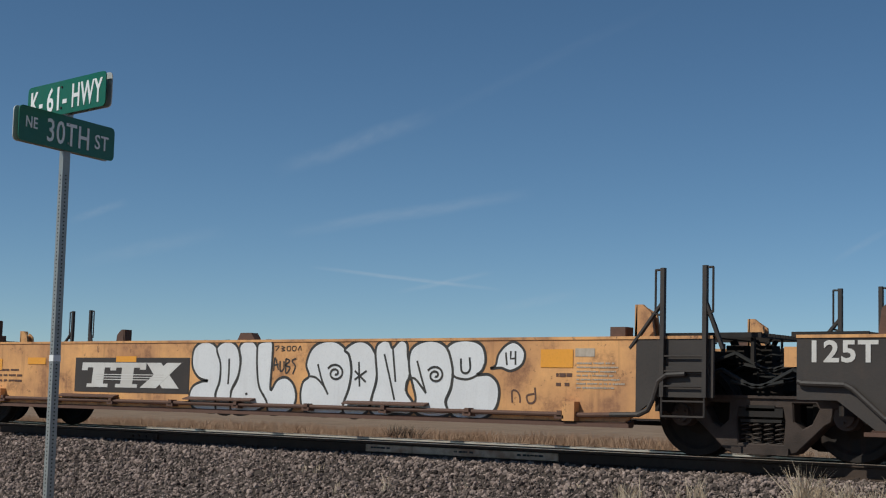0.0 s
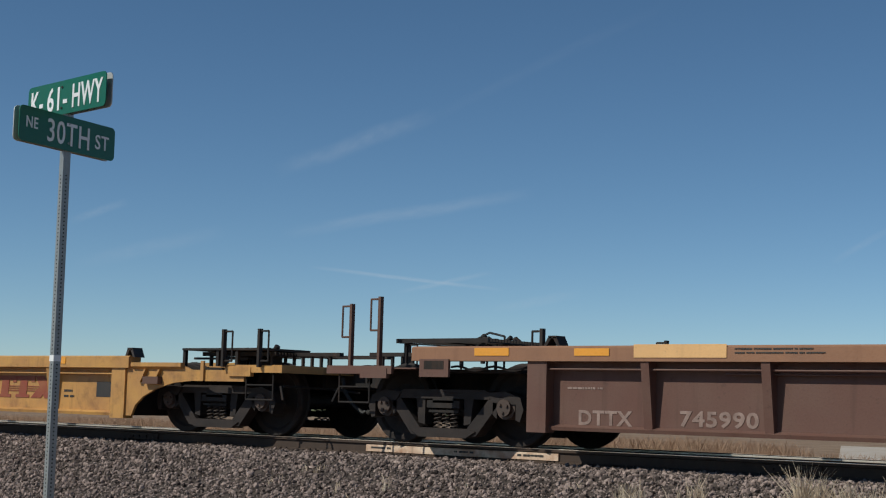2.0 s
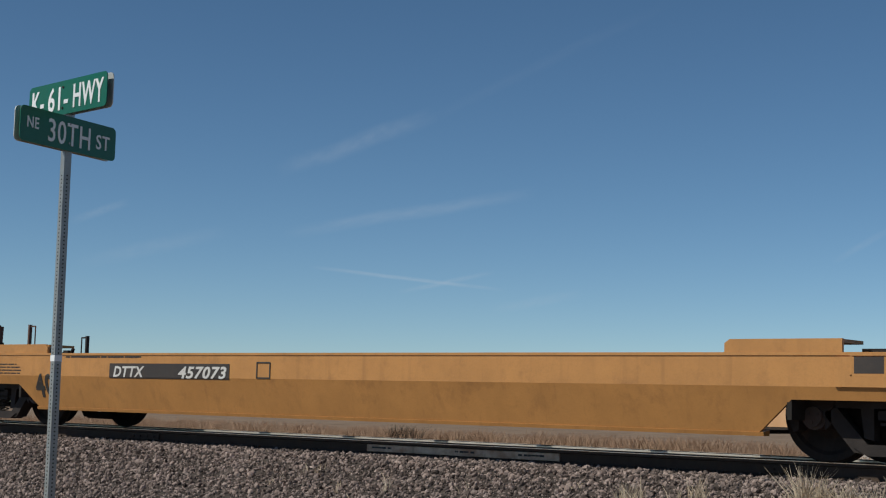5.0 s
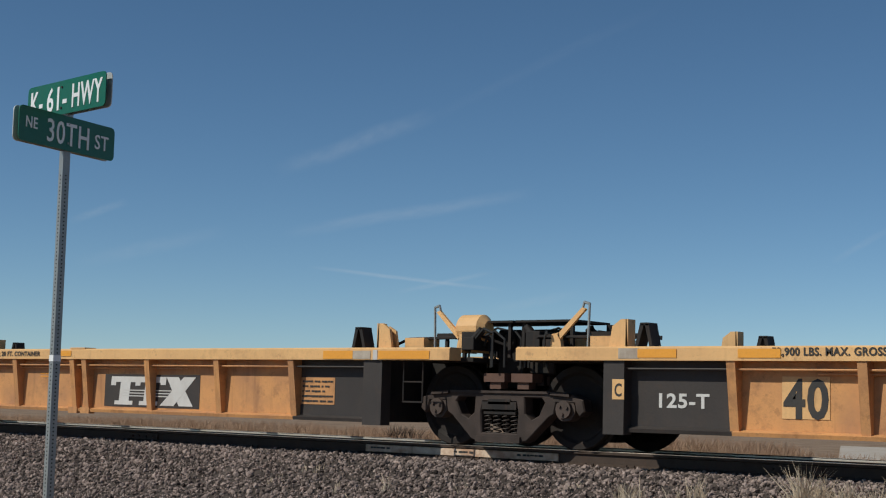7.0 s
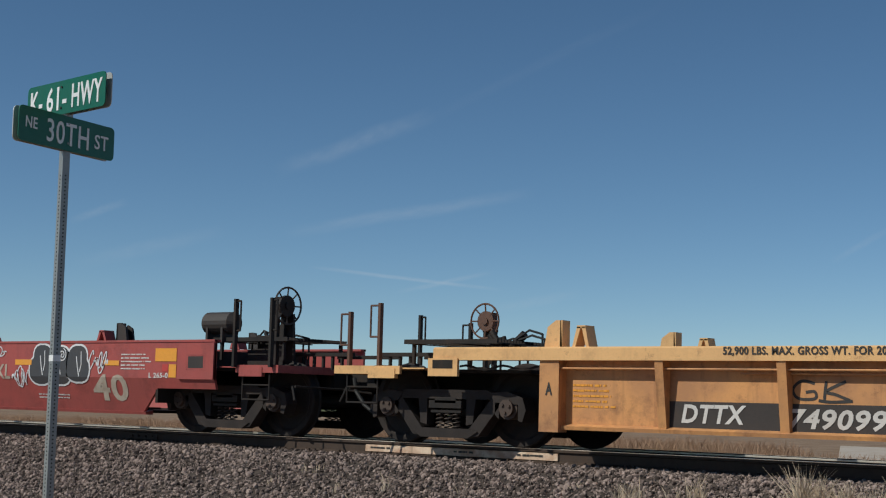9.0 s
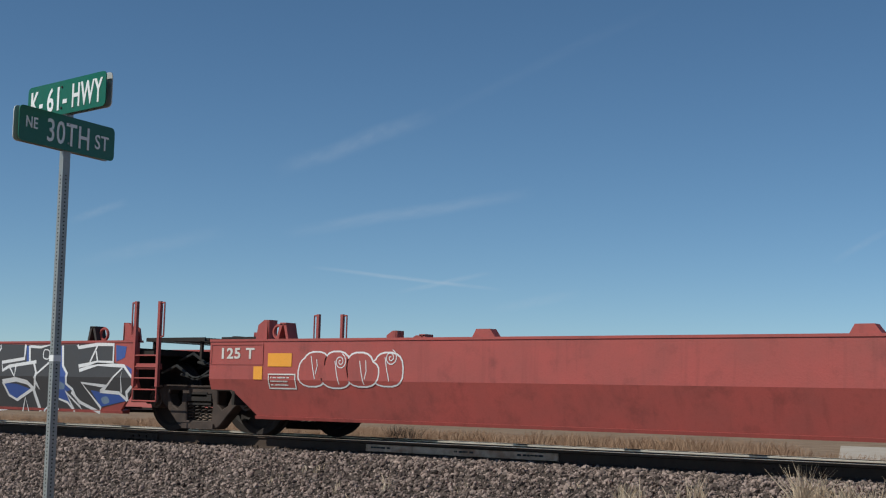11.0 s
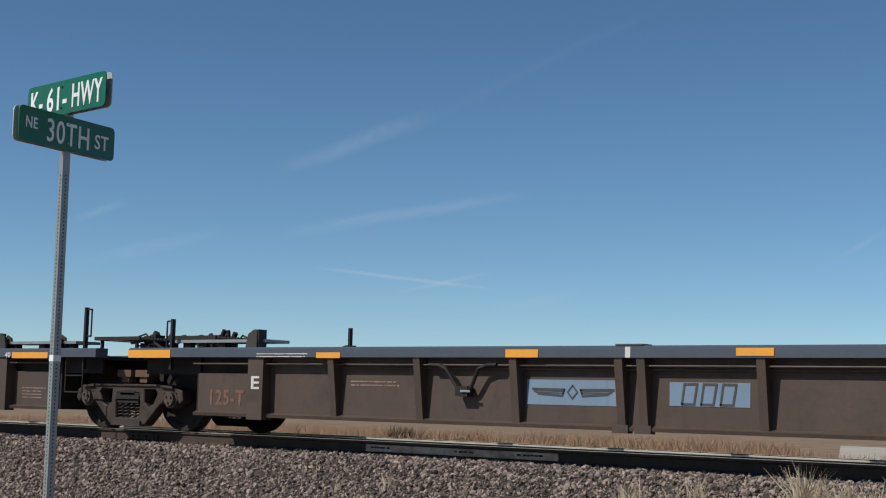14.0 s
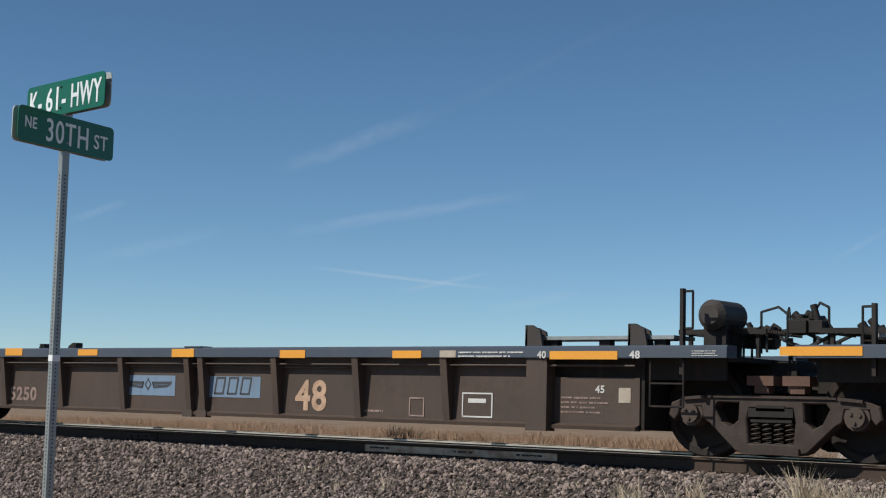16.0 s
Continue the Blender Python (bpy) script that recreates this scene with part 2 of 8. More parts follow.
PROFILE = [(-2500, -1.15), (9.5, -1.15), (11.6, -1.05), (13.45, -0.23), (14.0, -0.19), (16.3, -0.19), (17.0, -0.24),
           (19.0, -0.28), (24.0, -0.50), (70.0, -0.65), (3500, -0.65)]


def ground_material(name, low, high, dry, scale, bump):
    m = mat(name, low, 0.9, dirt=high, amount=0.9, scale=scale, streak=0.0, bump=bump, fine=60, rust=dry, spec=0.15)
    return m


GRAVEL = ground_material("crushed_ballast", (0.046, 0.036, 0.031), (0.110, 0.086, 0.074), (0.1, 0.09, 0.08), 6.0, 1.0)
STONE = mat("ballast_stone", (0.176, 0.131, 0.112), 0.85, dirt=(0.285, 0.218, 0.190), amount=0.7, scale=9, streak=0.0, bump=0.3, fine=90, spec=0.2)
FIELD = ground_material("green_field", (0.105, 0.115, 0.048), (0.155, 0.15, 0.07), (0.2, 0.16, 0.08), 0.25, 0.8)
DRY = ground_material("dry_grass_soil", (0.22, 0.145, 0.095), (0.33, 0.235, 0.16), (0.3, 0.2, 0.1), 0.9, 0.9)
BLADE = mat("dry_grass_blade", (0.60, 0.46, 0.31), 0.8, dirt=(0.72, 0.60, 0.45), amount=0.8, scale=3, streak=0.0, bump=0.0)
RUSSET = mat("russet_grass_blade", (0.38, 0.215, 0.125), 0.8, dirt=(0.50, 0.36, 0.25), amount=0.8, scale=2, streak=0.0, bump=0.0)
ROAD = mat("pale_gravel_road", (0.42, 0.34, 0.27), 0.9, dirt=(0.55, 0.50, 0.45), amount=0.7, scale=1.5, streak=0.0, bump=0.4, spec=0.2)


def ground():
    xs = [-3000, -1000, -400, -150, -60, *[-40 + 1.0 * i for i in range(61)], 60, 150, 400, 1000, 3000]
    ys = [y for y, _ in PROFILE] + [-600, -100, -20, 0, 5, 12.2, 12.8, 14.8, 15.6, 20.5, 22, 30, 40, 55, 110, 300, 1000]
    ys = sorted(set(ys))
    bm = B()
    grid = [[bm.verts.new((x, y, ground_height(x, y) + (0.03 * noise.noise((x * 0.7, y * 0.9, 0)) if 17.5 < y < 60 or y < 11 else 0)))
             for x in xs] for y in ys]
    for j in range(len(ys) - 1):
        for i in range(len(xs) - 1):
            f = bm.faces.new((grid[j][i], grid[j][i + 1], grid[j + 1][i + 1], grid[j + 1][i]))
            yc = (ys[j] + ys[j + 1]) / 2
            f.material_index = 1 if 11.3 < yc < 17.0 else (2 if 17.0 <= yc < 110 or yc <= 11.3 else 0)
    ob = part("ground", bm, FIELD, None)
    ob.data.materials.append(GRAVEL)
    ob.data.materials.append(DRY)
    tagged(ob, "flat prairie ground with a ballast bank and dry verges", "ground", kind="structure")


def ballast_stones():
    """Loose crushed stones on the near bank."""
    rs = np.random.RandomState(4)
    t = (1 + 5 ** 0.5) / 2
    iv = np.array([(-1, t, 0), (1, t, 0), (-1, -t, 0), (1, -t, 0), (0, -1, t), (0, 1, t), (0, -1, -t), (0, 1, -t),
                   (t, 0, -1), (t, 0, 1), (-t, 0, -1), (-t, 0, 1)], float) / 1.9
    faces = np.array([(0, 11, 5), (0, 5, 1), (0, 1, 7), (0, 7, 10), (0, 10, 11), (1, 5, 9), (5, 11, 4), (11, 10, 2), (10, 7, 6), (7, 1, 8),
                      (3, 9, 4), (3, 4, 2), (3, 2, 6), (3, 6, 8), (3, 8, 9), (4, 9, 5), (2, 4, 11), (6, 2, 10), (8, 6, 7), (9, 8, 1)])
    n = 64000
    x = rs.uniform(-22.5, -3.5, n)
    y = rs.uniform(11.3, 14.25, n)
    keep = (y > 11.3) & (x < -4.5 - (y - 14) * -0.2 + 1.0)
    x, y = x[keep], y[keep]
    n = len(x)
    size = rs.gamma(5.0, 0.0036, n).clip(0.009, 0.040)
    z = np.array([ground_height(a, b) for a, b in zip(x, y)]) + rs.uniform(-0.015, 0.02, n)
    ang = rs.uniform(0, math.tau, (n, 3))
    sq = rs.uniform(0.5, 1.35, (n, 1, 3)) * size[:, None, None]
    v = iv[None] * rs.uniform(0.75, 1.2, (n, 12, 1)) * sq
    for a, (i, j) in enumerate(((0, 1), (1, 2), (0, 2))):
        c, s = np.cos(ang[:, a])[:, None], np.sin(ang[:, a])[:, None]
        p, q = v[:, :, i].copy(), v[:, :, j].copy()
        v[:, :, i], v[:, :, j] = c * p - s * q, s * p + c * q
    v += np.stack([x, y, z], 1)[:, None]
    f = (faces[None] + 12 * np.arange(n)[:, None, None]).reshape(-1, 3)
    me = bpy.data.meshes.new("ballast_stones")
    me.from_pydata(v.reshape(-1, 3).tolist(), [], f.tolist())
    m = STONE.copy()
    m.name = "ballast_stone_mixed"
    nt = m.node_tree
    geo = nt.nodes.new("ShaderNodeNewGeometry")
    hs = nt.nodes.new("ShaderNodeHueSaturation")
    mr = nt.nodes.new("ShaderNodeMapRange")
    mr.inputs["To Min"].default_value, mr.inputs["To Max"].default_value = 0.2, 1.9
    nt.links.new(geo.outputs["Random Per Island"], mr.inputs["Value"])
    nt.links.new(mr.outputs[0], hs.inputs["Value"])
    p = nt.nodes["Principled BSDF"]
    src = p.inputs["Base Color"].links[0].from_socket
    nt.links.new(src, hs.inputs["Color"])
    nt.links.new(hs.outputs[0], p.inputs["Base Color"])
    me.materials.append(m)
    tagged(new("ballast_stones", me), "grey-brown crushed stone ballast on the track bank", "ballast", kind="stuff")


def tuft(name, rows, material, label, seed):
    """Grass as many thin curved blades; rows of x, y, radius, count, height."""
    rs = np.random.RandomState(seed)
    verts, faces = [], []
    for x, y, rad, count, hgt in rows:
        for _ in range(count):
            a, r = rs.uniform(0, math.tau), rad * rs.uniform(0, 1) ** 0.5
            px, py = x + r * math.cos(a), y + r * math.sin(a)
            h, lean, w = hgt * rs.uniform(0.45, 1.1), rs.uniform(0, math.tau), rs.uniform(0.0025, 0.006)
            bend = rs.uniform(0.1, 0.7) * h
            z0 = ground_height(px, py) - 0.02
            k = len(verts)
            dx, dy = math.cos(lean), math.sin(lean)
            for s, ww in ((0, 1), (0.55, 0.8), (1, 0.15)):
                ox, oy, oz = px + dx * bend * s * s, py + dy * bend * s * s, z0 + h * s
                verts += [(ox - w * ww * 0.78, oy - w * ww * 0.63, oz), (ox + w * ww * 0.78, oy + w * ww * 0.63, oz)]
            faces += [(k, k + 1, k + 3, k + 2), (k + 2, k + 3, k + 5, k + 4)]
    me = bpy.data.meshes.new(name)
    me.from_pydata(verts, [], faces)
    me.materials.append(material)
    return tagged(new(name, me), label, "grass", kind="stuff")


def vegetation():
    rs = random.Random(3)
    # tufts on the foot of the near bank
    rows = [(rs.uniform(-6.4, -4.2), rs.uniform(12.3, 13.3), 0.15, 34, rs.uniform(0.08, 0.20)) for _ in range(55)]
    rows += [(rs.uniform(-8.4, -6.2), rs.uniform(12.5, 13.1), 0.10, 16, rs.uniform(0.08, 0.18)) for _ in range(12)]
    rows += [(-6.12, 12.85, 0.07, 130, 0.50), (-6.0, 12.9, 0.08, 90, 0.40), (-5.75, 12.9, 0.08, 60, 0.36), (-5.3, 12.8, 0.2, 160, 0.40), (-7.3, 13.0, 0.10, 45, 0.28), (-8.0, 12.9, 0.12, 45, 0.28)]
    rows += [(rs.uniform(-13, -7), rs.uniform(12.2, 13.2), 0.1, 8, 0.14) for _ in range(25)]
    tuft("dry_grass", rows, BLADE, "pale dry grass tufts at the foot of the ballast", 5)
    rows = []
    for _ in range(2300):
        x = -3.5 - 42 * rs.random()
        k = min(1.0, max(0.0, (x + 16) / 4))
        y = 18.1 + 20 * rs.random() ** 1.6
        if x > -9.8 - max(0.0, y - 20) * 0.46:          # the gravel road is bare but for its edge
            if y < 21.8:
                rows.append((x, y, 0.4, 55, rs.uniform(0.16, 0.30)))
            continue
        rows.append((x, y, 0.4, 60, rs.uniform(0.20, 0.36) * (1 - k) + rs.uniform(0.22, 0.42) * k))
    tuft("verge_grass", rows, RUSSET, "russet dry grass along the far verge", 6)
    rows = [(-16.1 + rs.uniform(-0.25, 0.25), 18.9, 0.2, 60, 0.4) for _ in range(6)]
    tuft("dark_weed", rows, DARK, "dark dead weed beside the far rail", 7)


def rail(name, y, x0, x1):
    prof = [(-0.075, -0.172), (0.075, -0.172), (0.075, -0.160), (0.012, -0.140), (0.010, -0.045), (0.036, -0.034),
            (0.036, -0.006), (-0.036, -0.006), (-0.036, -0.034), (-0.010, -0.045), (-0.012, -0.140), (-0.075, -0.160)]
    root = thing(name, "worn steel rail with a polished running surface", "rail")
    root.location = (0, y, 0)
    bm = B()
    prism_x(bm, prof, x0, x1)
    part("web", bm, RAIL_WEB, root, "rusty rail web and foot")
    boxes("head", [(x0, x1, -0.034, 0.034, -0.006, 0.0)], RAIL_TOP, root, "polished running surface")
    bm = B()
    g = 1 if y < YC else -1                  # the side that the wheel flanges polish
    prism_x(bm, [(g * 0.0365, -0.034), (g * 0.040, -0.030), (g * 0.040, -0.014), (g * 0.024, 0.0015), (g * 0.020, -0.003), (g * 0.030, -0.030)], x0, x1)
    part("gauge_corner", bm, GAUGE, root, "bright worn gauge corner")
    tagged(root, kind="structure")
    return root


def track():
    near = rail("rail_near", YC - 0.755, -420, 120)
    rail("rail_far", YC + 0.755, -420, 120)
    bed = thing("sleepers", "weathered creosoted timber railway sleepers", "sleepers")
    tagged(bed, kind="structure")
    bm = B()
    box(bm, -0.115, 0.115, YC - 1.3, YC + 1.3, -0.34, -0.178)
    first = part("sleeper", bm, TIE, bed, bevel=0.008)
    rs = random.Random(8)
    for i in range(1, 70):
        o = first.copy()
        scene.collection.objects.link(o)
        o.location = (-40 + i * 0.54 + rs.uniform(-0.03, 0.03) - 0.0, rs.uniform(-0.06, 0.06), rs.uniform(-0.01, 0.006))
    first.location = (-40, 0, 0)
    plates = thing("rail_fastenings", "rusty tie plates and spikes beside the rail", "tie plates")
    tagged(plates, kind="structure")
    bm = B()
    box(bm, -0.09, 0.09, -0.17, 0.17, -0.178, -0.165)
    for dx in (-0.05, 0.05):
        for dy in (-0.1, 0.1):
            box(bm, dx - 0.012, dx + 0.012, dy - 0.012, dy + 0.012, -0.165, -0.135)
    fp = part("tie_plate", bm, RAIL_WEB, plates)
    for i in range(1, 50):
        o = fp.copy()
        scene.collection.objects.link(o)
        o.location = (-31 + i * 0.54, YC - 0.755, 0)
    fp.location = (-31, YC - 0.755, 0)
    # joint bars, one of them painted
    bm = B()
    prism_x(bm, [(-0.014, -0.138), (-0.034, -0.132), (-0.030, -0.052), (-0.014, -0.046)], -12.84, -9.87)
    pw = part("painted_joint_bar", bm, PLANK_PAINT, near, "long joint bar with chipped white paint")
    for xa, sd in ((-12.75, 3), (-11.4, 4), (-10.45, 5)):
        bars("stencil", xa, -0.115, 0.42, 0.06, 1, INK, pw, -0.034, sd)
    for xa in (-6.95, -17.2):
        bm = B()
        prism_x(bm, [(-0.014, -0.138), (-0.04, -0.132), (-0.035, -0.052), (-0.014, -0.046)], xa - 0.32, xa + 0.32)
        for k in (-0.22, -0.08, 0.08, 0.22):
            cyl(bm, (xa + k, -0.035, -0.092), (xa + k, -0.06, -0.092), 0.017, 6)
        part("joint_bar", bm, RAIL_WEB, near, "bolted rusty joint bar")


def crossing_road():
    bm = B()
    pts = [(-10.2, 23.0), (-11.0, 24.5), (-12.6, 28.0), (-20.6, 46.0), (-8.0, 46.0), (-2.0, 26.0), (1.0, 24.0), (1.6, 23.0)]
    vs = [bm.verts.new((x, y, ground_height(x, y) + 0.06)) for x, y in pts]
    bm.faces.new(vs)
    bmesh.ops.triangulate(bm, faces=bm.faces)
    tagged(part("road", bm, ROAD, None), "pale gravel road beyond the railway line", "road", kind="structure")


# ---- street signs ----
def sign_blade(name, length, height, material, parent, z, turn, off):
    """A green plate with rounded corners on the pole; its face looks along local -y."""
    bm = B()
    r, pts = 0.035, []
    for cx, cz, a0 in ((length / 2 - r, height / 2 - r, 0), (-length / 2 + r, height / 2 - r, 90),
                       (-length / 2 + r, -height / 2 + r, 180), (length / 2 - r, -height / 2 + r, 270)):
        pts += [(cx + r * math.cos(radians(a0 + k * 22.5)), cz + r * math.sin(radians(a0 + k * 22.5))) for k in range(5)]
    prism(bm, pts, -0.003, 0.003)
    ob = part(name, bm, material, parent)
    ob.matrix_local = pose(off[0], off[1], z, 0, 0, turn)
    return ob


def street_sign():
    root = thing("street_sign", "two green street name signs on a perforated galvanised post", "street sign")
    root.matrix_world = pose(-8.100, 6.0, -1.15, 0, 0, 0) @ pose(0, 0, 0, 0, -0.35, 0)
    top = 3.34
    q = 0.0255
    bm = B()
    box(bm, -q, q, -q, q, -0.3, top)
    post = part("post", bm, GALV, root, "square perforated galvanised post", bevel=0.003)
    post.rotation_euler = (0, 0, radians(YAW + 43))
    bm = B()
    z = 0.02
    while z < top - 0.25:
        cyl(bm, (0, -q - 0.0006, z), (0, -q + 0.002, z), 0.0058, 8)
        cyl(bm, (-q - 0.0006, 0, z), (-q + 0.002, 0, z), 0.0058, 8)
        z += 0.0254
    tagged(part("holes", bm, HOLE, post, "rows of punched holes"), kind="stuff")
    boxes("sticker", [(-q - 0.002, q + 0.002, -q - 0.002, q + 0.002, 1.845, 1.885)], SIGN_WHITE, post, "white tape band")
    # lower plate
    t1 = YAW + 62.0
    c1, s1 = math.cos(radians(t1)), math.sin(radians(t1))
    low = sign_blade("lower_sign", 0.914, 0.229, SIGN_GREEN, root, 3.165 + 0.18, t1, (0.035 * s1 - 0.018 * c1, -0.035 * c1 - 0.018 * s1))
    lettering("30TH", 0.0, -0.0045, -0.078, 0.155, SIGN_WHITE, low, width=0.40, bold=0.0012)
    lettering("NE", -0.345, -0.0045, -0.020, 0.075, SIGN_WHITE, low, width=0.105, bold=0.001)
    lettering("ST", 0.325, -0.0045, -0.055, 0.10, SIGN_WHITE, low, width=0.135, bold=0.001)
    rear = sign_blade("lower_sign_back", 0.914, 0.229, BARE_ALU, root, 3.165 + 0.18, t1, (-0.012 * s1 - 0.018 * c1, 0.012 * c1 - 0.018 * s1))
    t2 = YAW - 43.0
    c2, s2 = math.cos(radians(t2)), math.sin(radians(t2))
    up = sign_blade("upper_sign", 0.914, 0.229, SIGN_GREEN, root, 3.40 + 0.19, t2, (0.035 * s2 + 0.032 * c2, -0.035 * c2 + 0.032 * s2))
    for word, wx, ww in (("K-", -0.345, 0.145), ("61-", -0.10, 0.235), ("HWY", 0.245, 0.345)):
        lettering(word, wx, -0.0045, -0.078, 0.16, SIGN_WHITE, up, width=ww, bold=0.0035)
    for zz in (-0.07, 0.07):
        bm = B()
        cyl(bm, (-0.045, -0.008, zz), (-0.045, -0.003, zz), 0.009, 8)
        part("bolt", bm, HOLE, up)
    sign_blade("upper_sign_back", 0.914, 0.229, BARE_ALU, root, 3.40 + 0.19, t2, (-0.012 * s2 + 0.032 * c2, 0.012 * c2 + 0.032 * s2))
    bm = B()
    box(bm, -0.03, 0.03, -0.03, 0.03, top - 0.05, top + 0.22)
    br = part("bracket", bm, GALV, root, "sign mounting bracket")
    br.rotation_euler = (0, 0, radians(t1))
    for zz in (3.26, 3.39):
        bm = B()
        cyl(bm, (0, -0.0075, zz - 3.325), (0, -0.003, zz - 3.325), 0.008, 8)
        part("bolt", bm, GALV, low)


# ---- sky ----
def contrail(name, a, b, width, strength, seed):
    """A long thin streak of high cloud between two far points."""
    a, b = Vector(a), Vector(b)
    d = (b - a).normalized()
    side = d.cross(a.normalized()).normalized()
    bm = B()
    n = 24
    uv = bm.loops.layers.uv.new("UVMap")
    prev = None
    for i in range(n + 1):
        k = i / n
        c = a + (b - a) * k + side * width * 0.25 * noise.noise((k * 4, seed, 0))
        cur = [bm.verts.new(c + side * width * s) for s in (-1, -0.5, 0, 0.5, 1)]
        for v, s in zip(cur, (-1, -0.5, 0, 0.5, 1)):
            v.co += a.normalized() * (1 - s * s) * width * 0.3
        if prev:
            for j in range(4):
                f = bm.faces.new((prev[j], cur[j], cur[j + 1], prev[j + 1]))
                for lp, (uu, vv) in zip(f.loops, ((k - 1 / n, j / 4), (k, j / 4), (k, (j + 1) / 4), (k - 1 / n, (j + 1) / 4))):
                    lp[uv].uv = (uu, vv)
        prev = cur
    m = bpy.data.materials.new("thin_cloud")
    m.use_nodes = True
    nt, nn = m.node_tree, m.node_tree.nodes
    nn.remove(nn["Principled BSDF"])
    co = nn.new("ShaderNodeUVMap")
    sep = nn.new("ShaderNodeSeparateXYZ")
    nt.links.new(co.outputs[0], sep.inputs[0])

    def math_node(op, x, y=None):
        q = nn.new("ShaderNodeMath")
        q.operation, q.use_clamp = op, True
        for i, v in enumerate((x, y)):
            if v is None:
                continue
            if isinstance(v, float):
                q.inputs[i].default_value = v
            else:
                nt.links.new(v, q.inputs[i])
        return q.outputs[0]

    def hump(s):
        return math_node("MULTIPLY", math_node("MULTIPLY", s, math_node("SUBTRACT", 1.0, s)), 4.0)

    mp = nn.new("ShaderNodeMapping")
    mp.inputs["Scale"].default_value, mp.inputs["Location"].default_value = (5.0, 1.3, 1.0), (seed * 3.1, seed, 0)
    nt.links.new(co.outputs[0], mp.inputs["Vector"])
    nz = nn.new("ShaderNodeTexNoise")
    nz.inputs["Scale"].default_value, nz.inputs["Detail"].default_value = 2.2, 5.0
    nt.links.new(mp.outputs[0], nz.inputs["Vector"])
    across = hump(sep.outputs[1])
    fac = math_node("MULTIPLY", math_node("MULTIPLY", across, across), hump(sep.outputs[0]))
    fac = math_node("MULTIPLY", math_node("MULTIPLY", fac, nz.outputs["Fac"]), strength)
    # the streak glows by itself, in place of sunlight on the cloud
    tr, mx2, mx = nn.new("ShaderNodeBsdfTransparent"), nn.new("ShaderNodeEmission"), nn.new("ShaderNodeMixShader")
    mx2.inputs["Color"].default_value, mx2.inputs["Strength"].default_value = (0.86, 0.90, 1.0, 1), 0.62
    nt.links.new(fac, mx.inputs[0])
    nt.links.new(tr.outputs[0], mx.inputs[1])
    nt.links.new(mx2.outputs[0], mx.inputs[2])
    nt.links.new(mx.outputs[0], nn["Material Output"].inputs["Surface"])
    ob = part(name, bm, m, None)
    ob.visible_shadow = False
    tagged(ob, "thin white contrail streak in the blue sky", "cloud", "contrails", "structure")


def sky_point(az, el, dist=3800):
    """az: degrees right of the camera's heading; el: degrees above the horizon."""
    h = radians(90 + YAW - az)
    return (dist * math.cos(radians(el)) * math.cos(h), dist * math.cos(radians(el)) * math.sin(h), dist * math.sin(radians(el)) + 0.5)


def clouds():
    for i, (a0, e0, a1, e1, w, s) in enumerate((
            (-6.6, 8.6, -0.4, 11.1, 30, 0.22), (-6.3, 6.3, 3.6, 8.2, 22, 0.26), (-5.2, 5.1, 2.4, 4.4, 7, 0.5),
            (-1.8, 4.2, 2.0, 5.1, 9, 0.3), (1.8, 3.6, 5.4, 4.4, 18, 0.16), (-14.2, 6.4, -12.0, 7.3, 14, 0.22),
            (-14.0, 4.8, -8.2, 6.4, 26, 0.14), (-2.0, 10.2, 8.8, 15.5, 20, 0.04), (14.6, 5.6, 17.0, 7.0, 12, 0.25))):
        contrail("contrail", sky_point(a0, e0), sky_point(a1, e1), w, s * (0.5 if a0 > 14 else 0.8), i + 1.0)


ground()
track()
crossing_road()
street_sign()
clouds()


# ---- bogies ----
WHEEL_R = 0.483
SIDE_FRAME_DARK = mat("dusty_bogie_casting", (0.036, 0.024, 0.019), 0.75, metal=0.0, dirt=(0.085, 0.057, 0.046), amount=0.7, scale=5, streak=0.0, bump=0.35)

# the bogie casting in a colour about half as bright, for the end bogies
SIDE_FRAME_BLACKISH = mat("blackish_bogie_casting", (0.019, 0.013, 0.011), 0.7, dirt=(0.046, 0.032, 0.026), amount=0.6, scale=5, streak=0.0, bump=0.35)


def wheel_mesh():
    """A wheel round the y axis: flange, tread, dished plate and hub."""
    prof = [(0.06, -0.09), (0.11, -0.09), (0.13, -0.05), (0.24, -0.015), (0.37, -0.035), (0.405, -0.065), (WHEEL_R - 0.012, -0.068), (WHEEL_R, -0.05),
            (WHEEL_R, 0.035), (WHEEL_R + 0.026, 0.045), (WHEEL_R + 0.026, 0.062), (0.40, 0.068), (0.36, 0.03), (0.24, 0.012), (0.13, 0.05), (0.11, 0.09), (0.06, 0.09)]
    bm, seg = B(), 36
    rings = [[bm.verts.new((r * math.cos(k * math.tau / seg), y, r * math.sin(k * math.tau / seg))) for k in range(seg)] for r, y in prof]
    for a, b in zip(rings, rings[1:]):
        for k in range(seg):
            bm.faces.new((a[k], a[(k + 1) % seg], b[(k + 1) % seg], b[k]))
    for rr in (rings[0], rings[-1]):
        bm.faces.new(rr)
    return bm


SPRING = mat("spring_steel", (0.050, 0.036, 0.030), 0.6, dirt=(0.075, 0.054, 0.042), amount=0.5, scale=6, streak=0.0)
BEARING = mat("rusty_bearing", (0.085, 0.056, 0.044), 0.7, dirt=(0.05, 0.038, 0.032), amount=0.6, scale=6, streak=0.0)
SHARED = {}


